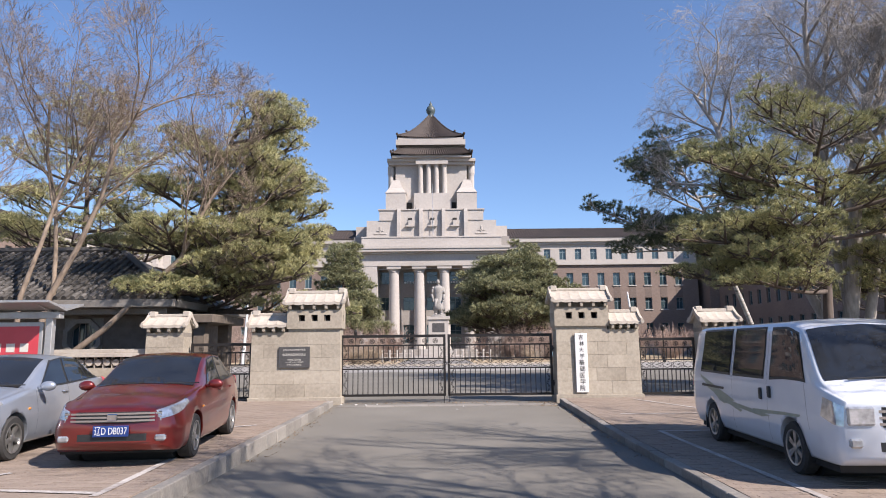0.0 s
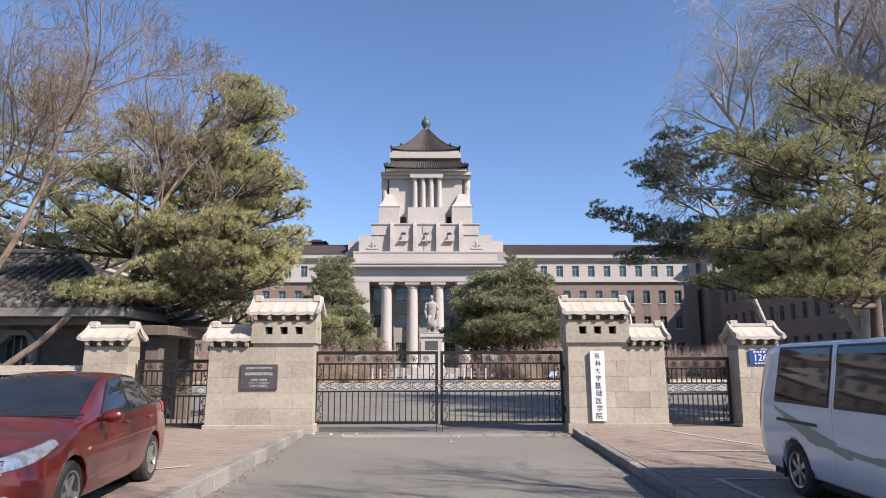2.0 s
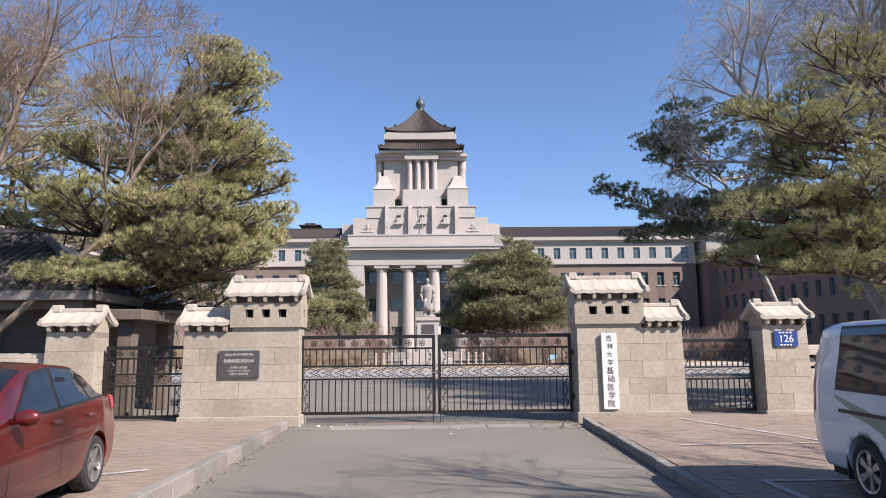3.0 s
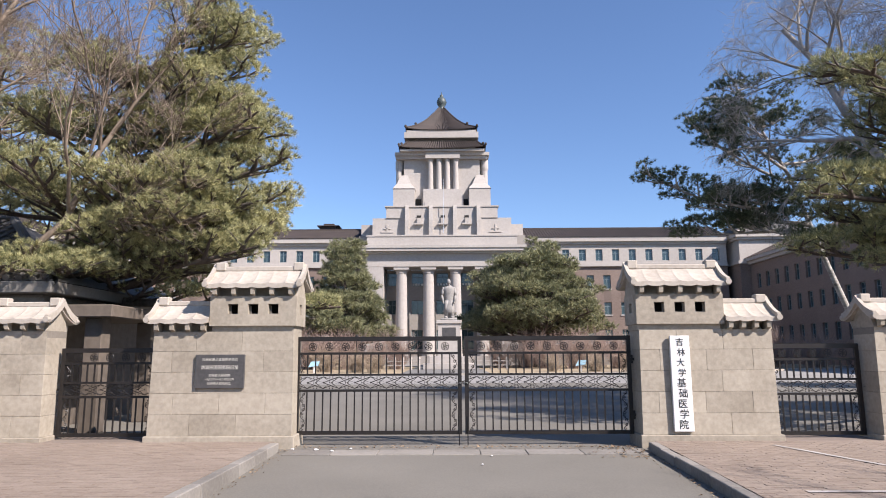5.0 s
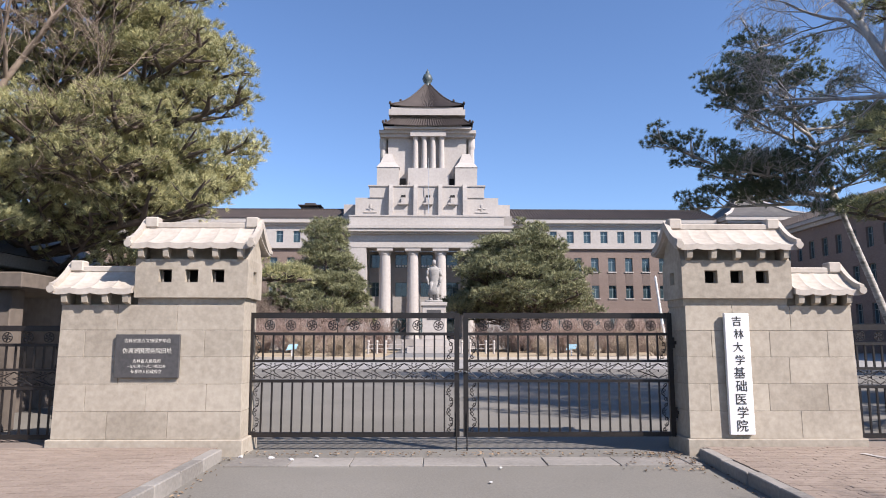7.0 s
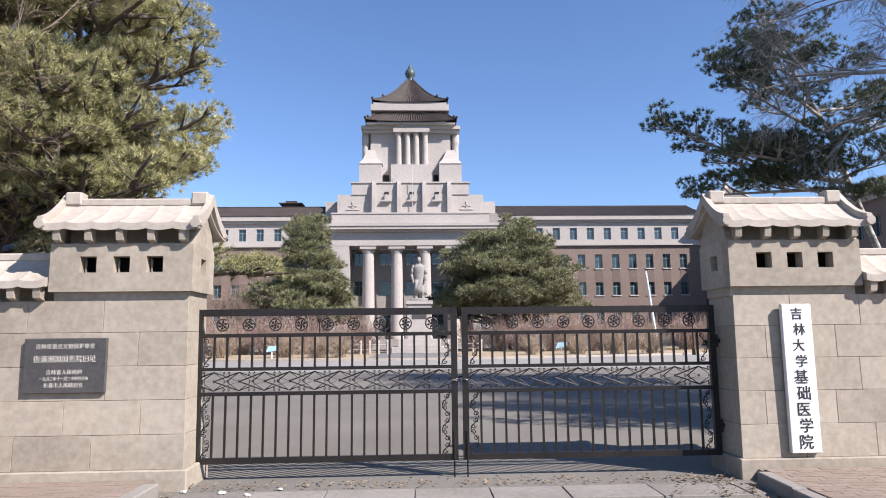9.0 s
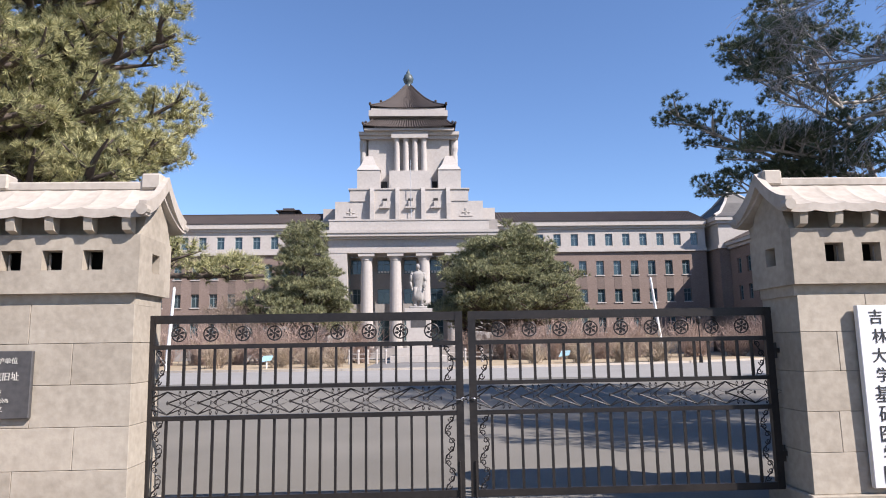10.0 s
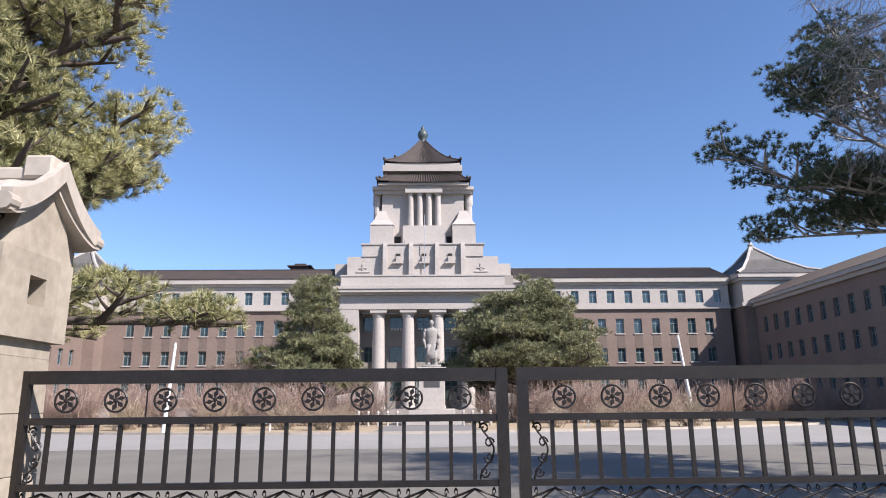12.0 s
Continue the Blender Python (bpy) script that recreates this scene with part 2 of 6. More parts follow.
def roofed(parent, x0, x1, yc, half, z_wall, z_eave, z_ridge, scallops, teeth, open_side=(True, True)):
    """Corbels, roof, rims and ridge over a wall top that runs from x0 to x1."""
    span = x1 - x0
    part("soffit", boxes((x0 + 0.04, x1 - 0.04, yc - half + 0.36, yc + half - 0.36, z_wall, z_eave + 0.05)), GRANITE, parent)
    for k in range(teeth):
        x = x0 + 0.1 + (span - 0.2) * k / (teeth - 1)
        for s in (-1, 1):
            y = yc + s * (half - 0.075)
            bm = bmesh.new()
            prism(bm, [(y - 0.075 * s, z_wall + 0.0), (y + 0.035 * s, z_wall + 0.03), (y + 0.05 * s, z_eave - 0.05), (y + 0.05 * s, z_eave + 0.01), (y - 0.075 * s, z_eave + 0.01)], "x", x - 0.04, x + 0.04)
            part("corbel", bm, GRANITE, parent)
    o = 0.10
    a = x0 - (o if open_side[0] else 0.0)
    b = x1 + (o if open_side[1] else 0.0)
    bm = bmesh.new()
    tile_roof(bm, a, b, yc, half, z_eave, z_ridge, scallops)
    part("roof", bm, GRANITE_TOP, parent, "pale stone roof with shallow tile waves", smooth=False)
    bm = boxes((a + 0.09, b - 0.09, yc - 0.07, yc + 0.07, z_ridge - 0.06, z_ridge + 0.035), bevel=0.015)
    part("ridge", bm, GRANITE_TOP, parent)
    for k, x in enumerate((a + 0.0, b - 0.07)):
        if open_side[k]:
            bm = bmesh.new()
            barge(bm, x, 0.07, yc, half, z_eave, z_ridge)
            part("roof_rim", bm, GRANITE_TOP, parent)
            xe = x + 0.035
            part("ridge_end", boxes((xe - 0.03 + (0.05 if k == 0 else -0.19), xe + 0.03 + (0.19 if k == 0 else -0.05), yc - 0.09, yc + 0.09, z_ridge - 0.05, z_ridge + 0.115), bevel=0.018), GRANITE_TOP, parent)
            xg = x0 if k == 0 else x1
            bm = bmesh.new()
            prism(bm, [(yc - half + 0.15, z_wall), (yc + half - 0.15, z_wall), (yc + half * 0.45, z_eave + 0.12), (yc, z_ridge - 0.08), (yc - half * 0.45, z_eave + 0.12)], "x", xg + (0.004 if k == 0 else -0.10), xg + (0.10 if k == 0 else -0.004))
            part("gable", bm, GRANITE, parent)


def courses(parent, x0, x1, y0, y1, z0, heights, width, shift, batter=0.0):
    """Stone blocks laid in courses with open joints; the core lies a little behind them."""
    g = 0.004
    part("core", boxes((x0 + 0.03, x1 - 0.03, y0 + 0.03, y1 - 0.03, z0, z0 + sum(heights) - 0.004)), JOINT, parent)
    z, total = z0, sum(heights)
    for r, hgt in enumerate(heights):
        f = (z - z0) / max(total, 0.01) * batter
        f2 = (z + hgt - z0) / max(total, 0.01) * batter
        cuts = [x0]
        x = x0 + width * (0.45 if r % 2 else 0.9) + shift * (r % 3)
        while x < x1 - width * 0.35:
            cuts.append(x)
            x += width
        cuts.append(x1)
        for k, (a, b) in enumerate(zip(cuts, cuts[1:])):
            la, lb = (f if k == 0 else 0), (f2 if k == 0 else 0)
            ra, rb = (f if k == len(cuts) - 2 else 0), (f2 if k == len(cuts) - 2 else 0)
            bm = bmesh.new()
            lo = [(a + la + g / 2, y0 + f), (b - ra - g / 2, y0 + f), (b - ra - g / 2, y1 - f), (a + la + g / 2, y1 - f)]
            hi = [(a + lb + g / 2, y0 + f2), (b - rb - g / 2, y0 + f2), (b - rb - g / 2, y1 - f2), (a + lb + g / 2, y1 - f2)]
            vl = [bm.verts.new((px, py, z + g / 2)) for px, py in lo]
            vh = [bm.verts.new((px, py, z + hgt - g / 2)) for px, py in hi]
            bm.faces.new(vl[::-1]), bm.faces.new(vh)
            for q in range(4):
                bm.faces.new((vl[q], vl[(q + 1) % 4], vh[(q + 1) % 4], vh[q]))
            bmesh.ops.bevel(bm, geom=list(bm.edges), offset=0.003, segments=1, affect="EDGES")
            part("stone_block", bm, GRANITE, parent)
        z += hgt


Y0, Y1 = 21.31, 22.02
YC = (Y0 + Y1) / 2


def hollow_box(parent, x0, x1, y0, y1, z0, z1, wins, side_win=True):
    """The upper stage of a pier: four walls with square openings through them."""
    t = 0.16
    hw, zb, zt = 0.095, z0 + 0.22, z0 + 0.41

    def wall(axis, lo, hi, w0, w1, holes):
        b = bmesh.new()
        cuts = [lo] + [c for h in holes for c in (h - hw, h + hw)] + [hi]
        for k in range(len(cuts) - 1):
            a, c = cuts[k], cuts[k + 1]
            segs = [(z0, z1)] if k % 2 == 0 else [(z0, zb), (zt, z1)]
            for s0, s1 in segs:
                if axis == "x":
                    box(b, a, c, w0, w1, s0, s1)
                else:
                    box(b, w0, w1, a, c, s0, s1)
        bmesh.ops.remove_doubles(b, verts=b.verts, dist=0.0005)
        return b
    part("upper_wall", wall("x", x0, x1, y0, y0 + t, wins), GRANITE, parent)
    part("upper_wall", wall("x", x0, x1, y1 - t, y1, []), GRANITE, parent)
    mid = [(y0 + y1) / 2] if side_win else []
    part("upper_wall", wall("y", y0 + t, y1 - t, x0, x0 + t, mid), GRANITE, parent)
    part("upper_wall", wall("y", y0 + t, y1 - t, x1 - t, x1, mid), GRANITE, parent)
    for h in wins:
        b = boxes((h - hw + 0.02, h - hw + 0.036, y0 + 0.09, y0 + 0.11, zb, zt - 0.03), (h + hw - 0.016, h + hw, y0 + 0.09, y0 + 0.11, zb, zt - 0.03), (h - hw + 0.036, h + hw - 0.016, y0 + 0.09, y0 + 0.11, zb, zb + 0.014))
        part("window_frame", b, KERB, parent)
    # added black sheet that stands for the shade inside the hollow stage
    part("hollow_shade_sheet", boxes((x0 + t + 0.01, x1 - t - 0.01, y0 + 0.34, y0 + 0.36, z0 + 0.01, z1 - 0.01)), DARK, parent)


def main_pier(x_in, x_out, label):
    """x_in is the side at the gate; the tall stage stands there, the low roof at x_out."""
    s = 1 if x_in > x_out else -1
    lo, hi = min(x_in, x_out), max(x_in, x_out)
    p = thing("gate_pier", ((lo + hi) / 2, YC, pave_z(21.4)), label, "gate pier", "gate piers")
    o = p.location.copy()
    made_before = set(scene.objects)
    part("plinth", boxes((lo - 0.05, hi + 0.05, Y0 - 0.05, Y1 + 0.05, 0.02, 0.29), bevel=0.012), GRANITE, p)
    courses(p, lo, hi, Y0, Y1, 0.29, [0.385, 0.385, 0.385, 0.385, 0.37], 0.86, 0.06 * s, 0.02)
    mid = x_in - s * 1.60
    tl, th = min(mid, x_in + 0.03 * s), max(mid, x_in + 0.03 * s)
    part("band", boxes((tl + 0.03, th - 0.05, Y0 + 0.03, Y1 - 0.03, 2.19, 2.30)), GRANITE, p)
    ce = (tl + th) / 2
    hollow_box(p, tl, th, Y0 - 0.05, Y1 + 0.05, 2.30, 2.86, [ce - 0.38, ce, ce + 0.38])
    roofed(p, tl, th, YC, 0.53, 2.86, 3.02, 3.43, 6, 5)
    sl, sh = (lo, tl - 0.004) if s > 0 else (th + 0.004, hi)
    roofed(p, sl, sh, YC, 0.485, 2.2, 2.36, 2.76, 4, 4, (s > 0, s < 0))
    for ob in set(scene.objects) - made_before:
        ob.location = -o
    return p


pier_l = main_pier(-3.06, -5.74, "pale granite gate pier with small tiled roofs and a dark plaque")
pier_r = main_pier(3.37, 5.88, "pale granite gate pier with tiled roofs and white name board")


def end_pier(x0, x1, label):
    p = thing("end_pier", ((x0 + x1) / 2, YC, pave_z(21.4)), label, "gate pier", "end piers")
    o = p.location.copy()
    before = set(scene.objects)
    part("plinth", boxes((x0 - 0.05, x1 + 0.05, Y0 - 0.05, Y1 + 0.05, 0.02, 0.27), bevel=0.012), GRANITE, p)
    courses(p, x0, x1, Y0, Y1, 0.27, [0.38, 0.38, 0.38, 0.38, 0.44], 0.7, 0.05, 0.03)
    roofed(p, x0 + 0.03, x1 - 0.03, YC, 0.485, 2.23, 2.38, 2.76, 4, 4)
    for ob in set(scene.objects) - before:
        ob.location = -o
    return p


end_pier(-8.90, -7.72, "pale granite end pier with a small tiled roof")
end_pier(7.74, 8.86, "pale granite end pier with a blue number plate")

# plaque, name board, number plate
def writing(name, text, size, place, material, parent=None, label="", width=None, turn=(90, 0, 0), extrude=0.002):
    cu = bpy.data.curves.new(name, "FONT")
    cu.body, cu.size, cu.align_x, cu.align_y, cu.extrude = text, size, "CENTER", "CENTER", extrude
    ob = new(name + "_tmp", cu)
    me = bpy.data.meshes.new_from_object(ob.evaluated_get(bpy.context.evaluated_depsgraph_get()))
    bpy.data.objects.remove(ob)
    if width and len(me.vertices):
        xs_ = [v.co.x for v in me.vertices]
        k = width / max(max(xs_) - min(xs_), 1e-4)
        for v in me.vertices:
            v.co.x *= k
    me.materials.clear()
    me.materials.append(material)
    t = new(name, me)
    t.matrix_world = pose(*place, *turn)
    if parent:
        t.parent = parent
        t.matrix_parent_inverse = parent.matrix_world.inverted()
    if label:
        t["label"] = label
    return t


bpy.context.view_layer.update()
pl = solo("plaque", boxes((-4.885, -3.965, Y0 - 0.042, Y0 + 0.004, 1.15, 1.77), bevel=0.008), SLATE, "dark slate plaque with pale engraved writing on the pier", "plaque")
for z, txt, w, sz in ((1.675, "吉林省重点文物保护单位", 0.66, 0.062), (1.53, "伪满洲国国务院旧址", 0.70, 0.085), (1.385, "吉林省人民政府", 0.40, 0.058), (1.312, "一九八三年十一月二十四日公布", 0.54, 0.05), (1.238, "长春市人民政府立", 0.44, 0.058)):
    writing("lettering", txt, sz, (-4.425, Y0 - 0.046, z), ENGRAVE, pl, "", w)
nb = solo("name_board", boxes((3.925, 4.285, Y0 - 0.075, Y0 - 0.015, 0.35, 2.08), bevel=0.006), WHITE, "white vertical name board with black characters on the pier", "sign")
for k, ch in enumerate("吉林大学基础医学院"):
    writing("character", ch, 0.175 if k > 3 else 0.15, (4.11 + (0.012 if k % 2 else -0.008), Y0 - 0.079, 1.955 - 0.186 * k), INK, nb)
npl = solo("number_plate", boxes((8.02, 8.58, Y0 - 0.02, Y0 + 0.012, 1.73, 2.09), bevel=0.004), BLUE, "blue enamel house number plate with white figures", "sign")
writing("figures", "126", 0.24, (8.30, Y0 - 0.023, 1.90), WHITE, npl)
for zz, ww in ((2.05, 0.34), (1.765, 0.30)):
    part("small_lettering", boxes(*[(8.30 - ww / 2 + k * ww / 4, 8.30 - ww / 2 + k * ww / 4 + ww / 6, Y0 - 0.024, Y0 - 0.0205, zz - 0.016, zz + 0.016) for k in range(4)]), WHITE, npl)

# ---------------------------------------------------------------- iron gates
GY = 21.75


def spiral(bm, cx, cz, r, turns, start, sense, y=0.0, w=0.006):
    pts = []
    n = max(6, int(10 * turns))
    for k in range(n + 1):
        f = k / n
        a = start + sense * f * turns * math.tau
        rr = r * (1 - 0.75 * f)
        pts.append((cx + rr * math.cos(a), y, cz + rr * math.sin(a)))
    return wire(bm, pts, w, 4)


def rosette_mesh(r):
    bm = bmesh.new()
    wire(bm, [(r * math.cos(k * math.tau / 20), 0, r * math.sin(k * math.tau / 20)) for k in range(21)], 0.008, 5)
    bmesh.ops.create_icosphere(bm, subdivisions=1, radius=r * 0.26)
    for k in range(6):
        a = k * math.tau / 6 + 0.3
        c, s = math.cos(a), math.sin(a)
        prism(bm, [(r * (0.15 * c - 0.1 * s), r * (0.15 * s + 0.1 * c)), (r * (0.55 * c - 0.26 * s), r * (0.55 * s + 0.26 * c)), (r * 0.92 * c, r * 0.92 * s), (r * (0.5 * c + 0.16 * s), r * (0.5 * s - 0.16 * c))], "y", -0.006, 0.006)
    me = bpy.data.meshes.new("rosette")
    bm.to_mesh(me)
    bm.free()
    me.materials.append(IRON)
    return me


def diamond_mesh(w, h):
    bm = bmesh.new()
    for o in (0.53, 1.06):
        wire(bm, [(-w * o, 0, 0), (0, 0, h * 0.46), (w * o, 0, 0), (0, 0, -h * 0.46), (-w * o, 0, 0)], 0.0055, 4)
    bmesh.ops.create_icosphere(bm, subdivisions=1, radius=0.016)
    for sx in (-1, 1):
        for sz in (-1, 1):
            spiral(bm, sx * w * 0.42, sz * h * 0.36, 0.022, 1.0, math.pi / 2 * (1 - sx), sx * sz)
        bmesh.ops.create_icosphere(bm, subdivisions=1, radius=0.012, matrix=Matrix.Translation((sx * w * 0.44, 0, 0)))
    me = bpy.data.meshes.new("lattice_diamond")
    bm.to_mesh(me)
    bm.free()
    me.materials.append(IRON)
    return me


def scroll_mesh(w, h, n):
    bm = bmesh.new()
    for k in range(n):
        z0, z1 = h * k / n, h * (k + 1) / n
        s = 1 if k % 2 else -1
        pts = [(s * w * 0.35 * math.cos(math.pi * j / 10), 0, z0 + (z1 - z0) * j / 10) for j in range(11)]
        wire(bm, pts, 0.006, 4)
        spiral(bm, s * w * 0.12, z0 + (z1 - z0) * 0.25, w * 0.25, 1.2, 0, s)
        spiral(bm, -s * w * 0.12, z0 + (z1 - z0) * 0.75, w * 0.25, 1.2, math.pi, -s)
    me = bpy.data.meshes.new("scroll")
    bm.to_mesh(me)
    bm.free()
    me.materials.append(IRON)
    return me


ROSETTE, DIAMOND = rosette_mesh(0.072), diamond_mesh(0.47, 0.17)
SCROLL_LOW, SCROLL_UP = scroll_mesh(0.13, 0.72, 5), scroll_mesh(0.13, 0.32, 2)
unit = bmesh.new()
box(unit, -0.5, 0.5, -0.5, 0.5, -0.5, 0.5)
BAR = bpy.data.meshes.new("bar")
unit.to_mesh(BAR)
unit.free()
BAR.materials.append(IRON)


def bar(name, parent, x0, x1, z0, z1, depth=0.03):
    ob = new(name, BAR)
    ob.parent = parent
    ob.location, ob.scale = ((x0 + x1) / 2, 0, (z0 + z1) / 2), (x1 - x0, depth, z1 - z0)
    return ob


def gate_leaf(name, x0, x1, z0, z1, label, rosettes, bars, big=True):
    """A leaf of welded square bars; z levels run from the sill up to the top rail."""
    g = thing(name, ((x0 + x1) / 2, GY, z0), label, "gate", "iron gates")
    w, h = x1 - x0, z1 - z0
    a, b = -w / 2, w / 2
    for x in (a, b - 0.075):
        bar("stile", g, x, x + 0.075, 0, h, 0.06)
    levels = [(0, 0.07), (0.80 * h / 1.85, 0.045), (1.10 * h / 1.85, 0.04), (1.505 * h / 1.85, 0.045), (h - 0.085, 0.085)]
    for z, t in levels:
        bar("rail", g, a + 0.075, b - 0.075, z, z + t, 0.05)
    ia, ib = a + 0.075, b - 0.075
    zA, zB, zC, zD, zE = [l[0] for l in levels]
    step = (ib - ia - 0.30) / (bars - 1)
    for k in range(bars):
        x = ia + 0.15 + step * k
        bar("bar", g, x - 0.0125, x + 0.0125, zA + 0.07, zB, 0.025)
        bar("bar", g, x - 0.0125, x + 0.0125, zC + 0.04, zD, 0.025)
    for k in range(rosettes):
        ob = new("rosette", ROSETTE)
        ob.parent = g
        ob.location = (ia + (ib - ia) * (k + 0.75) / (rosettes + 0.5), 0, (zD + 0.045 + zE) / 2)
    nd = max(2, round((ib - ia) / 0.3))
    for k in range(nd):
        ob = new("lattice_diamond", DIAMOND)
        ob.parent = g
        ob.location = (ia + (ib - ia) * (k + 0.5) / nd, 0, (zB + 0.045 + zC) / 2)
        ob.scale = ((ib - ia) / nd / 0.5, 1, (zC - zB - 0.045) / 0.18)
    for x in (ia + 0.07, ib - 0.07):
        ob = new("scroll", SCROLL_LOW)
        ob.parent, ob.location, ob.scale = g, (x, 0, zA + 0.07), (1, 1, (zB - zA - 0.07) / 0.72)
        ob = new("scroll", SCROLL_UP)
        ob.parent, ob.location, ob.scale = g, (x, 0, zC + 0.04), (1, 1, (zD - zC - 0.04) / 0.32)
    if big:
        s = 1 if x0 > 0 else -1
        xe = b if s > 0 else a
        for zz in (0.35, h - 0.45):
            bm = bmesh.new()
            rod(bm, (xe + s * 0.02, 0, zz - 0.08), (xe + s * 0.02, 0, zz + 0.08), 0.022, n=8)
            box(bm, min(xe, xe + s * 0.09), max(xe, xe + s * 0.09), -0.025, 0.025, zz - 0.025, zz + 0.025)
            part("hinge", bm, IRON, g)
        xc = a if s > 0 else b
        bm = bmesh.new()
        rod(bm, (xc + s * 0.05, -0.04, -0.2), (xc + s * 0.05, -0.04, 0.35), 0.011, n=6)
        part("drop_bolt", bm, IRON, g)
    return g


gate_leaf("gate_leaf", -3.115, 0.075, 0.26, 2.10, "black wrought iron gate leaf, closed, chained in the middle", 9, 19)
gate_leaf("gate_leaf", 0.135, 3.325, 0.26, 2.10, "black wrought iron gate leaf, closed, chained in the middle", 9, 19)
gate_leaf("side_gate", -7.66, -5.80, 0.23, 1.90, "black wrought iron wicket gate, closed, between two piers", 5, 11, False)
gate_leaf("side_gate", 5.94, 7.68, 0.23, 1.93, "black wrought iron wicket gate, closed, between two piers", 5, 11, False)
# chain that ties the leaves
bm = bmesh.new()
for k in range(9):
    a = math.tau * k / 9
    m = Matrix.LocRotScale((0.105 + 0.085 * math.cos(a), GY + 0.05 * math.sin(a), 1.20 - 0.02 * math.sin(a)), Euler((a, 0, a)), (1, 0.6, 1))
    ring = [m @ Vector((0.028 * math.cos(q * math.tau / 8), 0.028 * math.sin(q * math.tau / 8), 0)) for q in range(9)]
    wire(bm, ring, 0.006, 4)
STEEL = paint("bright_steel", (0.45, 0.45, 0.45), (0.6, 0.6, 0.6), 0.35, 10, 2, 0.05, metal=0.9)
solo("gate_chain", bm, STEEL, "bright steel chain tying the two gate leaves", "chain")
# stone sill slabs before the gate
dz = drive_z(20.9)
rq = random.Random(4)
sill = thing("gate_sill", (0.1, 20.85, dz), "pale worn stone slabs across the drive before the gate", "sill", kind="structure")
x = -3.05
while x < 3.2:
    w = min(rq.uniform(0.78, 0.98), 3.28 - x)
    bm = boxes((x - 0.1, x - 0.1 + w - 0.012, -0.29 + rq.uniform(-0.015, 0.015), 0.27, -0.05, 0.012 + rq.uniform(0, 0.006)), bevel=0.006)
    part("sill_slab", bm, KERB, sill)
    x += w
PAPER = paint("white_paper", (0.45, 0.44, 0.42), (0.55, 0.53, 0.51), 0.7, 12, 3, 0.2)
for x, y, s_ in ((-2.55, 21.05, 0.06), (-2.25, 20.95, 0.05), (-3.0, 21.15, 0.05), (-1.95, 21.2, 0.04), (0.55, 20.4, 0.03), (0.35, 19.6, 0.025)):
    bm = bmesh.new()
    bmesh.ops.create_icosphere(bm, subdivisions=2, radius=s_)
    for v in bm.verts:
        v.co *= 0.65 + 0.5 * noise.noise(v.co * 18 + Vector((x * 3, y, 0)))
        v.co.z = max(v.co.z * 0.5, -0.012)
    solo("paper_litter", bm, PAPER, "crumpled scrap of white paper on the drive", "litter", "paper scraps", place=(x, y, drive_z(y) + 0.022))

# ---------------------------------------------------------------- the hall behind the courtyard
AX = -1.24      # axis of the hall
GZ = 0.06      # level of the courtyard


def wall_with_holes(bm, lo, hi, z0, z1, front, back, holes, axis="x"):
    """A wall from lo to hi with openings (a, b, za, zb) cut right through it."""
    us = sorted({lo, hi, *[h[0] for h in holes], *[h[1] for h in holes]})
    vs = sorted({z0, z1, *[h[2] for h in holes], *[h[3] for h in holes]})
    solid = {}
    for i in range(len(us) - 1):
        for j in range(len(vs) - 1):
            cu, cv = (us[i] + us[i + 1]) / 2, (vs[j] + vs[j + 1]) / 2
            solid[i, j] = not any(h[0] < cu < h[1] and h[2] < cv < h[3] for h in holes)
    verts = {}

    def v(i, j, w):
        if (i, j, w) not in verts:
            p = (us[i], w, vs[j]) if axis == "x" else (w, us[i], vs[j])
            verts[i, j, w] = bm.verts.new(p)
        return verts[i, j, w]
    for (i, j), full in solid.items():
        if not full:
            continue
        bm.faces.new((v(i, j, front), v(i + 1, j, front), v(i + 1, j + 1, front), v(i, j + 1, front)))
        bm.faces.new((v(i, j, back), v(i, j + 1, back), v(i + 1, j + 1, back), v(i + 1, j, back)))
        for di, dj, e in ((-1, 0, ((0, 0), (0, 1))), (1, 0, ((1, 0), (1, 1))), (0, -1, ((0, 0), (1, 0))), (0, 1, ((0, 1), (1, 1)))):
            if not solid.get((i + di, j + dj), False):
                (p, q), (r, s) = e
                bm.faces.new((v(i + p, j + q, front), v(i + r, j + s, front), v(i + r, j + s, back), v(i + p, j + q, back)))
    bmesh.ops.recalc_face_normals(bm, faces=bm.faces)
    return bm


